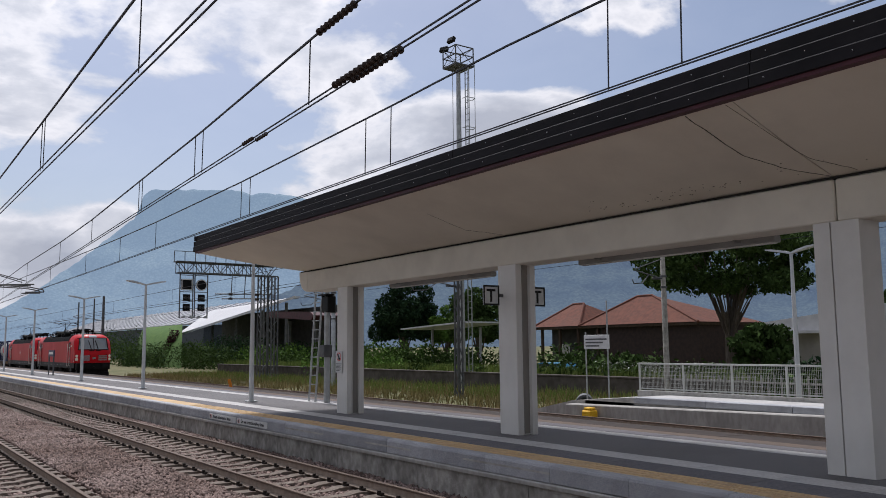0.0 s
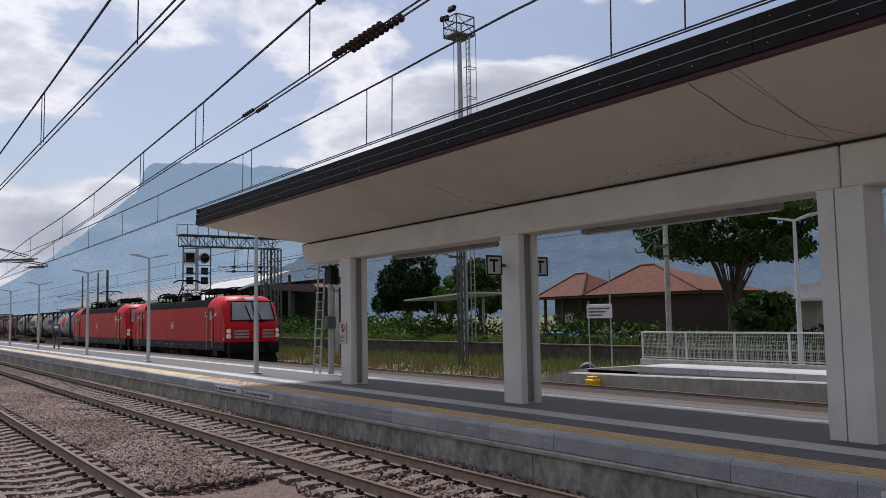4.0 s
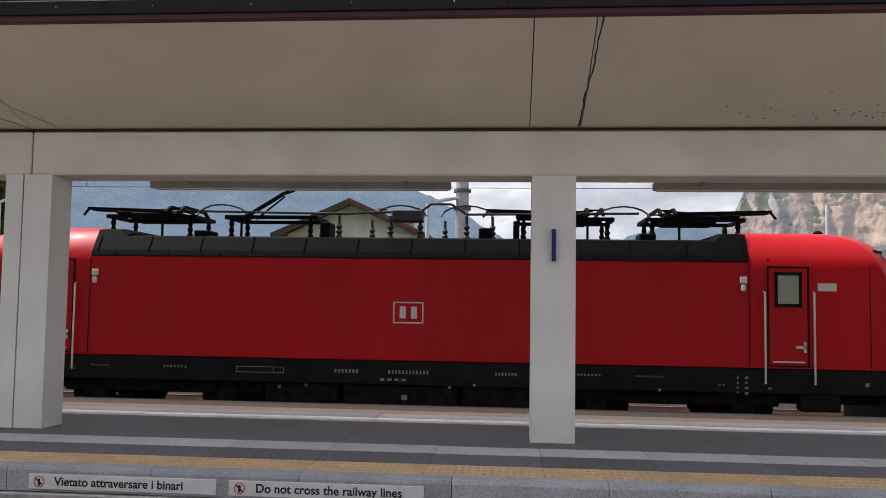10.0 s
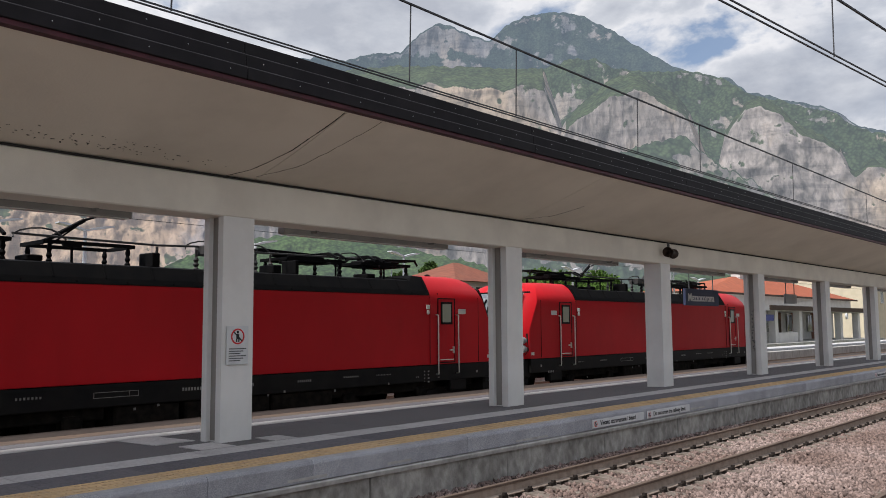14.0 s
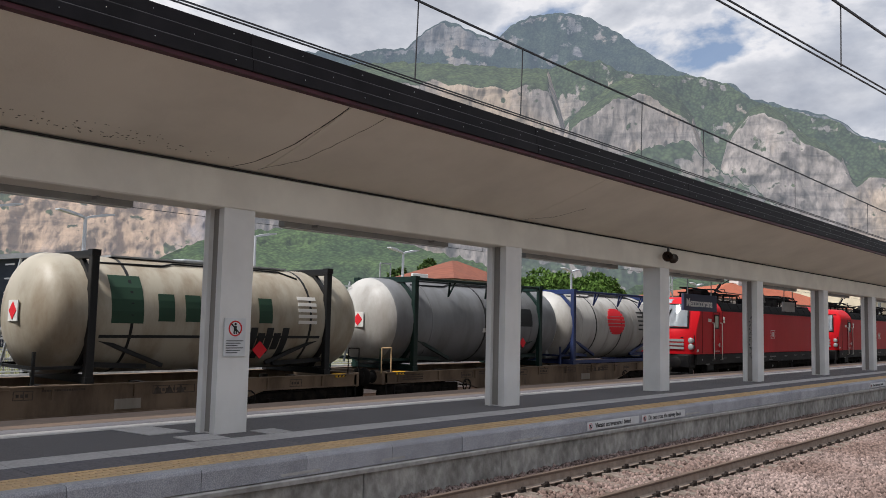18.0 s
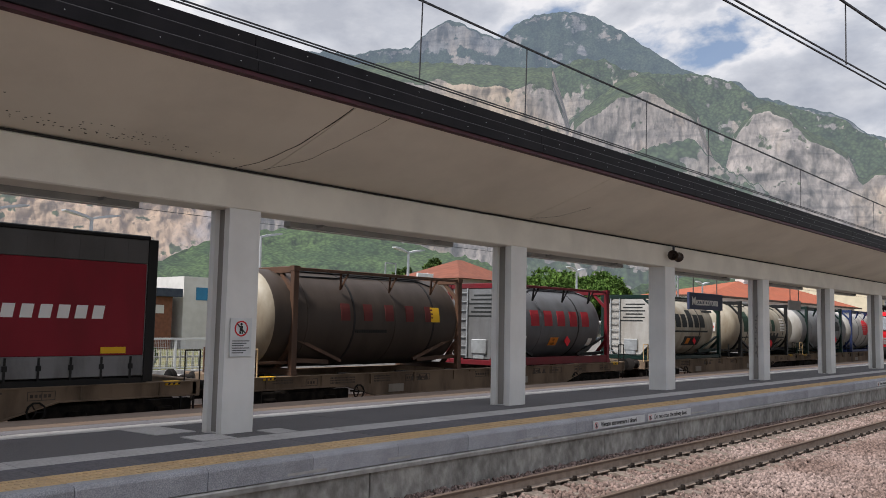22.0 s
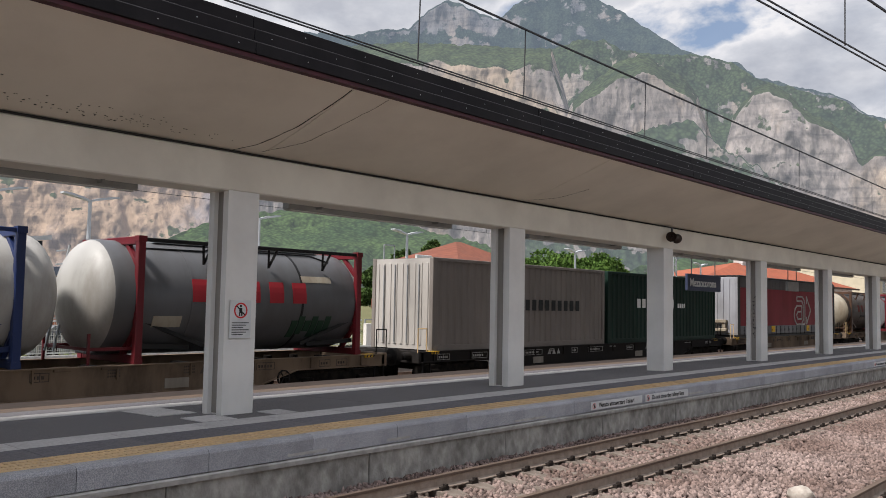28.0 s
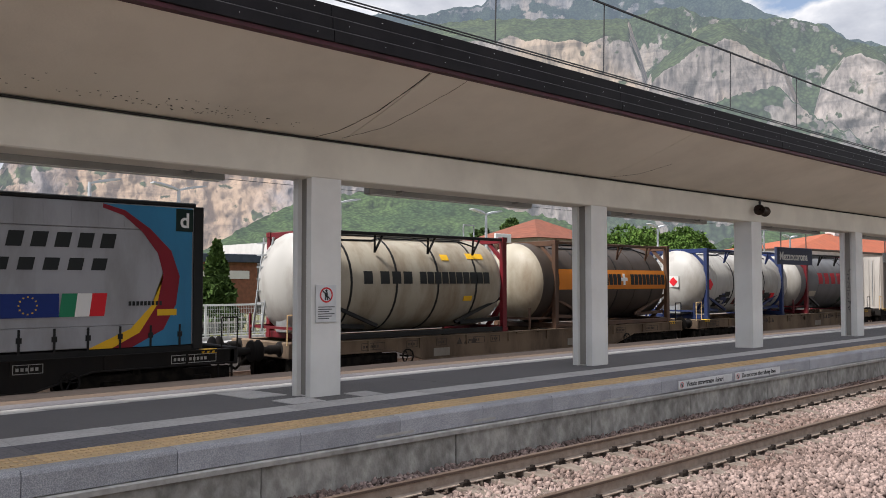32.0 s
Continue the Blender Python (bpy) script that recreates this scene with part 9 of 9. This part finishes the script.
# grey house with red roof
gh = thing("house", pose(70.0, 60, -0.45), "beige two-storey house with shutters and red tiled roof", "house", "houses")
quick("wall", lambda m: box(m, 0, 9.6, 0, 9, 0, 7.6), M_STUCCOB, gh)
bm = bmesh.new()
base = [bm.verts.new(v) for v in ((-1.2, -0.9, 7.6), (10.6, -0.9, 7.6), (10.6, 9.9, 7.6), (-1.2, 9.9, 7.6))]
rg = [bm.verts.new(v) for v in ((4.6, 4.5, 10.1), (5.6, 4.5, 10.1))]
for f in ((base[0], base[1], rg[1], rg[0]), (base[1], base[2], rg[1]), (base[2], base[3], rg[0], rg[1]), (base[3], base[0], rg[0]), base[::-1]):
    bm.faces.new(f)
part("roof", bm, M_TILEB, gh)
for x in (1.3, 3.3, 6.6):
    window(gh, x, 0.0, 6.0, 1.5, 1.0)
    window(gh, x, 0.0, 3.6, 1.0, 1.8)
    for a in (-0.62, 1.04):
        quick("shutter", lambda m: box(m, x + a, x + a + 0.55, -0.09, -0.03, 3.6, 5.4), M_PLASTERW, gh, "pale window shutter")
gw = thing("garden_wall", pose(52.0, 54, -0.45), "low brown timber-topped wall beyond the parapet", "wall")
quick("wall", lambda m: box(m, 0, 26, 0, 0.3, 0, 2.2), M_STUCCOG, gw)
quick("coping", lambda m: box(m, -0.2, 26.2, -0.4, 0.7, 2.2, 3.1, 0.05), M_BRICKW, gw, "brown timber top")
bsn = thing("banner_sign", pose(42.9, 40, -0.45), "tall white and blue roadside sign with orange disc", "sign")
quick("pole", lambda m: lathe(m, [(0, 0.09), (4.2, 0.08)], "z", (0, 0, 0), 8), M_STEEL, bsn, smooth=True)
quick("panel", lambda m: box(m, -0.8, 0.8, -0.08, 0.08, 4.5, 6.1, 0.02), M_SIGNWHITE, bsn)
quick("blue_panel", lambda m: box(m, -0.8, 0.8, -0.08, 0.08, 3.8, 4.49, 0.02), M_SIGNBLUE, bsn, "blue lower panel")
quick("disc", lambda m: lathe(m, [(-0.10, 0.4), (-0.081, 0.4)], "y", (0, 0, 5.1), 18), M_ORANGE, bsn, "orange disc")
gl = thing("globe_lamp", pose(68.2, 46, -0.45), "street lamp with three white globes", "street lamp")
quick("pole", lambda m: lathe(m, [(0, 0.08), (3.9, 0.05)], "z", (0, 0, 0), 8), M_DARKSTEEL, gl, smooth=True)
for a, z in ((-0.55, 4.0), (0.55, 4.0), (0.0, 4.4)):
    quick("arm", lambda m: beam(m, (0, 0, 3.8), (a, 0, z - 0.25), 0.05), M_DARKSTEEL, gl)
    quick("globe", lambda m: bmesh.ops.create_icosphere(m, subdivisions=2, radius=0.26, matrix=Matrix.Translation((a, 0, z))), M_SIGNWHITE, gl, "white globe", smooth=True)
# bus
bs = thing("bus", pose(77.6, 48.0, -0.42), "white parked coach with dark windows", "bus")
quick("body", lambda m: box(m, 0.0, 9.6, 0, 2.5, 0.45, 3.2, 0.18), M_TWHITE, bs, smooth=True)
quick("window_band", lambda m: box(m, 0.2, 7.9, -0.02, 0.0, 1.75, 2.8, 0.008), M_WINDOW, bs)
quick("windscreen", lambda m: box(m, 8.2, 9.55, -0.02, 0.0, 1.3, 2.95, 0.008), M_WINDOW, bs, "dark wrapped windscreen")
quick("blue_swoosh", lambda m: box(m, 0.2, 6.5, -0.015, 0.0, 0.9, 1.3), M_CURTBLUE, bs)
for a in (1.9, 7.2):
    quick("wheel", lambda m: lathe(m, [(-0.03, 0.2), (-0.04, 0.48), (0.25, 0.48)], "y", (a, 0, 0.48), 16), M_BOGIE, bs)

# station building
sbld = thing("station_building", pose(71.4, 31.5, 0.3), "low white station building with loggia, posts and orange tiled roof", "station building")
quick("back_wall", lambda m: box(m, 0.2, 47.4, 4.0, 6.8, 0, 4.9), M_PLASTERW, sbld)
quick("upper_wall", lambda m: box(m, 0.6, 47.0, 1.6, 3.99, 3.55, 4.9), M_PLASTERW, sbld, "cream wall band under the eaves")
for a in (3.0, 10.1, 17.2, 24.3, 31.4, 38.5):
    quick("recess_wall", lambda m: box(m, a, a + 3.6, 3.9, 3.997, 0.0, 3.2), M_BRICKW, sbld, "reddish shaded wall")
quick("plinth", lambda m: box(m, -9.8, 48.0, -2.0, 7.2, -0.8, -0.004), M_LEDGE, sbld, "concrete plinth")
quick("loggia_slab", lambda m: box(m, -0.6, 47.6, -0.7, 4.2, 3.2, 3.54, 0.02), M_PLASTERW, sbld)
quick("porch_slab", lambda m: box(m, -9.5, -0.61, -1.6, 3.0, 3.15, 3.36, 0.02), M_PLASTERW, sbld, "thin flat porch roof")
quick("fascia", lambda m: box(m, 12.0, 47.7, -0.8, -0.7, 3.25, 3.75, 0.01), M_WOODD, sbld, "dark fascia")
for i in range(7):
    quick("post", lambda m: box(m, i * 7.1, i * 7.1 + 0.85, -0.4, 0.3, 0, 3.2, 0.01), M_PLASTERW, sbld, "white square post")
for x in (-8.6, -4.0):
    quick("porch_post", lambda m: box(m, x, x + 0.25, -1.3, -1.05, 0, 3.15), M_PLASTERW, sbld)
for i in range(6):
    window(sbld, i * 7.1 + 1.4, 4.0 - 0.11, 1.0, 1.5, 1.9)
    quick("door", lambda m: box(m, i * 7.1 + 5.2, i * 7.1 + 6.4, 3.86, 3.89, 0, 2.4), M_WOODD, sbld, "dark door")
quick("terrace_wall", lambda m: [box(m, 1.0, 6.9, -0.3, -0.2, 0, 1.0), box(m, 15.4, 20.9, -0.3, -0.2, 0, 1.0)], M_PLASTERW, sbld, "white terrace wall")
bm = bmesh.new()
base = [bm.verts.new(v) for v in ((0.6, 1.0, 4.92), (47.6, 1.0, 4.92), (47.6, 8.0, 4.92), (0.6, 8.0, 4.92))]
rg = [bm.verts.new(v) for v in ((16.0, 4.5, 6.95), (29.5, 4.5, 7.05))]
for f in ((base[0], base[1], rg[1], rg[0]), (base[1], base[2], rg[1]), (base[2], base[3], rg[0], rg[1]), (base[3], base[0], rg[0]), base[::-1]):
    bm.faces.new(f)
part("roof", bm, M_TILEO, sbld, "orange tiled hip roof")
quick("eave_board", lambda m: [box(m, 0.5, 47.7, 0.9, 1.0, 4.75, 4.95), box(m, 0.5, 0.6, 1.0, 8, 4.75, 4.95)], M_WOODD, sbld, "dark eave board")
quick("chimney", lambda m: [box(m, 16.6, 17.6, 4.0, 5.0, 6, 7.5), box(m, 16.4, 17.8, 3.8, 5.2, 7.5, 7.64)], M_PLASTERW, sbld)
quick("clock", lambda m: lathe(m, [(-1.05, 0.35), (-1.02, 0.38), (-0.9, 0.38)], "y", (36.0, 0, 2.75), 20), M_SIGNWHITE, sbld)
quick("blue_sign", lambda m: box(m, 6.6, 12.4, -0.95, -0.85, 2.2, 2.8), M_SIGNBLUE, sbld, "dark blue platform sign")
cb2 = thing("tall_building", pose(131.0, 33.0, -0.45), "cream building beyond the station", "building", "far buildings")
quick("wall", lambda m: box(m, 0, 20, 0, 12, 0, 9.5), M_CREAMW, cb2)
for i in range(4):
    window(cb2, 1.5 + i * 4.5, 0.0, 5.6, 1.4, 1.6)

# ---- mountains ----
def mountain_material(name, rock, warm, green, haze_tint, haze_glow, cover, crown=0.085, warmth=(0.46, 0.62)):
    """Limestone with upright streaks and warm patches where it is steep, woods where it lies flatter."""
    m = bpy.data.materials.new(name)
    m.use_nodes = True
    nodes, links = m.node_tree.nodes, m.node_tree.links
    bsdf = nodes["Principled BSDF"]
    bsdf.inputs["Roughness"].default_value = 1.0
    bsdf.inputs["Specular IOR Level"].default_value = 0.0
    tc = nodes.new("ShaderNodeTexCoord")

    def scaled(sx, sz):
        mp = nodes.new("ShaderNodeMapping")
        mp.inputs["Scale"].default_value = (sx, sx, sz)
        links.new(tc.outputs["Object"], mp.inputs[0])
        return mp.outputs[0]

    def tex(scale, sx, sz, detail, rough=0.6, bend=0.0):
        n = nodes.new("ShaderNodeTexNoise")
        n.inputs["Scale"].default_value, n.inputs["Detail"].default_value, n.inputs["Roughness"].default_value = scale, detail, rough
        n.inputs["Distortion"].default_value = bend
        links.new(scaled(sx, sz), n.inputs["Vector"])
        return n.outputs[0]

    def ramp(src, a, b, c0, c1):
        r = nodes.new("ShaderNodeValToRGB")
        r.color_ramp.elements[0].position, r.color_ramp.elements[1].position = a, b
        r.color_ramp.elements[0].color, r.color_ramp.elements[1].color = (*c0, 1), (*c1, 1)
        links.new(src, r.inputs[0])
        return r.outputs[0]

    def mixc(f, a, b, mode="MIX"):
        x = nodes.new("ShaderNodeMix")
        x.data_type, x.blend_type = "RGBA", mode
        if isinstance(f, float):
            x.inputs[0].default_value = f
        else:
            links.new(f, x.inputs[0])
        links.new(a, x.inputs[6])
        if isinstance(b, tuple):
            x.inputs[7].default_value = (*b, 1)
        else:
            links.new(b, x.inputs[7])
        return x.outputs[2]
    streak = tex(0.026, 1.0, 0.42, 11, 0.68, 0.6)
    beds = tex(0.03, 0.12, 1.6, 8, 0.62, 0.4)
    fine = tex(0.11, 1.0, 0.4, 8, 0.7)
    crack = tex(0.012, 1.0, 0.22, 9, 0.66, 1.2)
    base = ramp(streak, 0.36, 0.60, tuple(v * 0.66 for v in rock), tuple(v * 1.12 for v in rock))
    base = mixc(ramp(tex(0.006, 1, 0.6, 9, 0.6), warmth[0], warmth[1], (0, 0, 0), (0.85, 0.85, 0.85)), base, warm)
    base = mixc(0.55, base, ramp(beds, 0.40, 0.50, (0.42, 0.44, 0.48), (1, 1, 1)), "MULTIPLY")
    base = mixc(0.55, base, ramp(fine, 0.36, 0.52, (0.42, 0.43, 0.46), (1, 1, 1)), "MULTIPLY")
    base = mixc(0.6, base, ramp(crack, 0.37, 0.47, (0.45, 0.46, 0.50), (1, 1, 1)), "MULTIPLY")
    geo = nodes.new("ShaderNodeNewGeometry")
    sep = nodes.new("ShaderNodeSeparateXYZ")
    links.new(geo.outputs["Normal"], sep.inputs[0])
    add = nodes.new("ShaderNodeMath")
    add.operation = "MULTIPLY_ADD"
    add.inputs[1].default_value = 0.75
    links.new(sep.outputs[2], add.inputs[0])
    big = nodes.new("ShaderNodeMath")
    big.operation = "MULTIPLY_ADD"
    big.inputs[1].default_value = 0.9
    links.new(tex(0.0032, 1, 1.5, 4, 0.55, 0.8), big.inputs[0])
    links.new(tex(0.012, 1, 1.2, 10, 0.7), big.inputs[2])
    links.new(big.outputs[0], add.inputs[2])
    edge = nodes.new("ShaderNodeMapRange")
    edge.inputs[1].default_value, edge.inputs[2].default_value = cover - 0.03, cover + 0.04
    links.new(add.outputs[0], edge.inputs[0])
    mask = edge.outputs[0]
    cells = nodes.new("ShaderNodeTexVoronoi")
    cells.inputs["Scale"].default_value = crown
    links.new(scaled(1, 1), cells.inputs["Vector"])
    wood = ramp(cells.outputs["Distance"], 0.1, 0.75, tuple(v * 1.15 for v in green), tuple(v * 0.45 for v in green))
    wood = mixc(0.6, wood, ramp(tex(0.012, 1, 1, 10, 0.72), 0.40, 0.60, (0.42, 0.48, 0.5), (1.35, 1.25, 1.0)), "MULTIPLY")
    base = mixc(mask, base, wood)
    links.new(base, bsdf.inputs["Base Color"])
    # distance haze is put in as an even bluish emission over the whole face
    bsdf.inputs["Emission Color"].default_value = (*haze_tint, 1)
    bsdf.inputs["Emission Strength"].default_value = haze_glow
    b = nodes.new("ShaderNodeBump")
    b.inputs["Strength"].default_value, b.inputs["Distance"].default_value = 0.7, 12
    links.new(streak, b.inputs["Height"])
    links.new(b.outputs[0], bsdf.inputs["Normal"])
    return m


def mountain(name, crest, d0, d1, mat, label, seed, rough=60.0, na=300, nv=110, steps=5.0, sharp=0.75, dip=0.012, jag=0.2, floor=-0.6, cap=0.0):
    """Terraced relief between a valley floor and a crest line given as (azimuth, elevation) in degrees from the
    station: upright fluted cliffs between sloping ledges, whose beds dip along the wall."""
    az = np.linspace(crest[0][0], crest[-1][0], na)
    top = np.interp(az, [c[0] for c in crest], [c[1] for c in crest])
    peak = max(c[1] for c in crest)
    verts, faces = [], []
    for j in range(nv):
        v = j / (nv - 1)
        for i in range(na):
            e = floor + (top[i] - floor) * v
            a = az[i]
            # beds: a staircase in height, bent and interrupted along the wall
            h = (e - floor) / (peak - floor)
            bed = steps * (h + dip * (a - az[0]) * 0.4) + 0.9 * noise.fractal(Vector((a * 0.10, h * 1.5, seed)), 1.0, 2.0, 4)
            cell = math.floor(bed)
            k = bed - cell
            k = k * k * (3 - 2 * k)
            k = k * k * (3 - 2 * k)
            stair = (cell + k) / steps
            local = sharp * (0.55 + 0.9 * noise.noise(Vector((a * 0.09, h * 2.0, seed + 9))))
            run = h + (stair - h) * max(0.0, min(1.0, local))
            if cap:
                # a sheer wall below, a gentle wooded brow above
                brow = 1 - cap * (1 + 0.5 * noise.noise(Vector((a * 0.6, seed, 4))))
                run = 0.3 * run if v < brow else 0.3 * run + 0.7 * (v - brow) / (1 - brow)
            flute = abs(noise.fractal(Vector((a * 0.5 + h * 1.2, h * 2.2, seed + 5)), 0.9, 2.2, 6)) + 0.7 * abs(noise.fractal(Vector((a * 0.22 + h, h * 0.5, seed + 3)), 1.0, 2.0, 3))
            d = d0 + (d1 - d0) * run + rough * (1.1 * flute + 1.3 * noise.fractal(Vector((a * 0.16, h * 2.2, seed)), 1.0, 2.1, 5))
            if j > nv - 4:
                e += jag * noise.fractal(Vector((a * 1.6, seed, 0)), 0.8, 2.0, 5)
            g = radians(a)
            verts.append((d * math.sin(g), d * math.cos(g), 2.3 + d * math.tan(radians(e))))
    for j in range(nv - 1):
        for i in range(na - 1):
            k = j * na + i
            faces.append((k, k + 1, k + na + 1, k + na))
    # back slope, so that it is a solid body
    k0 = len(verts)
    for i in range(na):
        x, y, z = verts[(nv - 1) * na + i]
        verts.append((x * 1.25, y * 1.25, -20))
    for i in range(na - 1):
        faces.append(((nv - 1) * na + i, (nv - 1) * na + i + 1, k0 + i + 1, k0 + i))
    me = bpy.data.meshes.new(name)
    me.from_pydata(verts, [], faces)
    me.materials.append(mat)
    me.shade_smooth()
    return tagged(new(name, me), label, "mountain", kind="structure")


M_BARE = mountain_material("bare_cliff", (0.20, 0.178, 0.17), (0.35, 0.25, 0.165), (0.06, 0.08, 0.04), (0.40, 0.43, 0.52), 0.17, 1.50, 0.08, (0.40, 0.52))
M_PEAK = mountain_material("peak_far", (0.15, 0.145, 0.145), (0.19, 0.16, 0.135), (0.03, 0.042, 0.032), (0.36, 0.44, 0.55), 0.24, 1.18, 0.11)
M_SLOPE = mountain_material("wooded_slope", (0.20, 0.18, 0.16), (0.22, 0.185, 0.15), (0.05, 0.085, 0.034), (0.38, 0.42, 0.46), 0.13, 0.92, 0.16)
# these two far ranges also take bluish haze into their rock colours
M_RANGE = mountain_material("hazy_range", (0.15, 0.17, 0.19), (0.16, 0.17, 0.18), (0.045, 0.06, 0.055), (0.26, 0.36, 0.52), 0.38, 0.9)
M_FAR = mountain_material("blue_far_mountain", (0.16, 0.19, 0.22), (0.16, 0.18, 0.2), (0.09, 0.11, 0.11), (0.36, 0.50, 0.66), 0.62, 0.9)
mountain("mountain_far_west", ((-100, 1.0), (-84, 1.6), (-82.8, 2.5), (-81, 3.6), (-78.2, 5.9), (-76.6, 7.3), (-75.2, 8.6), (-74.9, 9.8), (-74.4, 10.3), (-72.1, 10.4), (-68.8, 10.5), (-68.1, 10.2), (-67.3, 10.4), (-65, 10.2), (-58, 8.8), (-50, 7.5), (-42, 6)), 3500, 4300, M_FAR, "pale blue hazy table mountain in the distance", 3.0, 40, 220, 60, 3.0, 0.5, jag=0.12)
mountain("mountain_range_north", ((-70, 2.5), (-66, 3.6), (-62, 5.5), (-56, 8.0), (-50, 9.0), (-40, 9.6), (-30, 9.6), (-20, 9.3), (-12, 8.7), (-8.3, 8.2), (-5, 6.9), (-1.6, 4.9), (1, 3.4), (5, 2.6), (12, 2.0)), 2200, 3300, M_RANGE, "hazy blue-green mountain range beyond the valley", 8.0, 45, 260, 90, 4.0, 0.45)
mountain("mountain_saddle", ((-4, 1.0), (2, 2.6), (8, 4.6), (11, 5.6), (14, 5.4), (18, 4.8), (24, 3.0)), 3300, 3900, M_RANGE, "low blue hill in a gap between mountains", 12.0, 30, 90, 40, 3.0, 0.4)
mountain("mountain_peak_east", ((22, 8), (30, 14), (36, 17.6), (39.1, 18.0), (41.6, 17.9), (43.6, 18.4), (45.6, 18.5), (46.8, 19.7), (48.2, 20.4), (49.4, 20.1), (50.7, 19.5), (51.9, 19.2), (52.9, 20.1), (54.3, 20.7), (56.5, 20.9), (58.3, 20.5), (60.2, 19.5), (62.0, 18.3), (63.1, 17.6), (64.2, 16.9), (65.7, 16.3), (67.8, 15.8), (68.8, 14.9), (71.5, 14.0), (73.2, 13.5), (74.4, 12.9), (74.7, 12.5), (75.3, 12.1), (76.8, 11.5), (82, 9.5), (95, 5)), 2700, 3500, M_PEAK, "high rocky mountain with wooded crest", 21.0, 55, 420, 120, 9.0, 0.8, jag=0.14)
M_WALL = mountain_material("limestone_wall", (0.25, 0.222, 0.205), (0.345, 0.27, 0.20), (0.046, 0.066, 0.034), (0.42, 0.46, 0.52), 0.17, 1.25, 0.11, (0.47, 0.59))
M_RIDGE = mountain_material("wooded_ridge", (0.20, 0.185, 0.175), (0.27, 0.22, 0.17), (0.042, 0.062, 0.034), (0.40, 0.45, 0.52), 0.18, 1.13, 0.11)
mountain("mountain_wooded_ridge", ((50, 15), (53, 16.4), (55.7, 17.3), (57.3, 17.8), (59.1, 17.7), (60.5, 17.0), (63.1, 16.6), (65.3, 16.5), (67.5, 15.8), (68.8, 14.8), (69.5, 14.5), (71.1, 14.0), (72.3, 13.5), (74.1, 13.0), (74.8, 12.2), (76.4, 11.5), (82, 9), (95, 5)), 1950, 2600, M_RIDGE, "wooded mountain ridge behind pale cliffs", 37.0, 40, 360, 120, 6.0, 0.6, jag=0.16)
mountain("mountain_cliff_east", ((11.5, 0.5), (13, 2.5), (14.5, 6), (16, 9), (20, 11.5), (28, 13), (34, 15), (38.9, 17.2), (42.0, 17.3), (44.8, 17.6), (47.7, 17.6), (51.4, 17.5), (53.8, 17.3), (55.5, 17.3), (56.0, 15.9), (56.7, 13.6), (58, 11), (60, 8)), 1650, 1950, M_WALL, "tall pale limestone wall with a wooded brow", 33.0, 20, 460, 170, 9.0, 0.9, jag=0.14, cap=0.07)
mountain("mountain_cliff_middle", ((55.6, 8), (56.2, 12), (57.0, 13.9), (58.5, 15.2), (60.2, 16.4), (61.7, 16.7), (63.1, 15.8), (64.4, 15.0), (65.2, 14.0), (65.7, 12.5), (66.5, 10), (67.5, 7)), 1560, 1760, M_WALL, "rounded limestone buttress with a wooded brow", 47.0, 17, 220, 150, 5.0, 0.8, jag=0.16, cap=0.06)
mountain("mountain_cliff_end", ((66.3, 7), (67.0, 10.6), (67.5, 12.6), (68.8, 14.2), (69.7, 14.4), (70.8, 13.7), (72.0, 12.4), (73.3, 11.7), (74.2, 10.8), (74.7, 9.6), (75.0, 9.3), (75.7, 9.9), (77, 9.7), (80, 8.0), (86, 5)), 1460, 1600, M_WALL, "steep warm limestone buttress", 61.0, 20, 260, 150, 4.0, 0.7, jag=0.2, cap=0.035)
mountain("mountain_wooded_ledge", ((53.5, 9), (56.1, 11.7), (58.4, 11.4), (61.1, 11.6), (63.0, 12.1), (64.9, 12.4), (65.7, 11.4), (67.3, 10.1), (68.4, 9.6), (69.9, 8.4), (70.9, 7.2), (73, 5.5), (77, 3)), 1300, 1480, M_RIDGE, "wooded ledge between the cliffs", 71.0, 18, 220, 90, 4.0, 0.6, jag=0.3)
mountain("mountain_slope_east", ((23, 0.3), (27, 2.2), (30, 4.0), (32, 5.0), (34, 5.6), (37, 6.1), (41, 6.3), (45, 5.6), (49, 4.6), (51, 4.2), (53, 3.6), (56, 2.6), (60, 2.2), (63, 3.2), (66, 3.4), (72, 2.4), (80, 2.0), (95, 1)), 950, 1350, M_SLOPE, "green wooded slope at the foot of the cliffs", 41.0, 26, 320, 80, 3.0, 0.5, jag=0.25)
mountain("mountain_bare_cliff", ((11.5, 0.5), (13, 2.6), (14.5, 6.2), (16, 9.2), (20, 11.4), (26, 12), (30, 12), (33, 10.5), (34.5, 8), (36, 5), (37.5, 1)), 1250, 1420, M_BARE, "bare warm limestone cliff above the valley", 55.0, 22, 240, 130, 4.0, 0.8, jag=0.3)


# ---- movement ----
RUN = ((0, -85.3), (1, -76.6), (2, -67.2), (3, -59.0), (4, -50.8), (6, -34.45), (8, -18.08), (9, -9.92), (10, -1.84), (11, 6.22), (12, 14.26), (14, 30.25), (16, 46.1), (18, 61.8), (20, 77.3), (22, 92.4), (24, 107.05), (26, 121.6), (28, 135.7), (30, 149.4), (32, 162.9))


def motions():
    for ob, u, z in TRAIN:
        walk(ob, [(t, pose(x + u, T2, LOW + z)) for t, x in RUN])


motions()
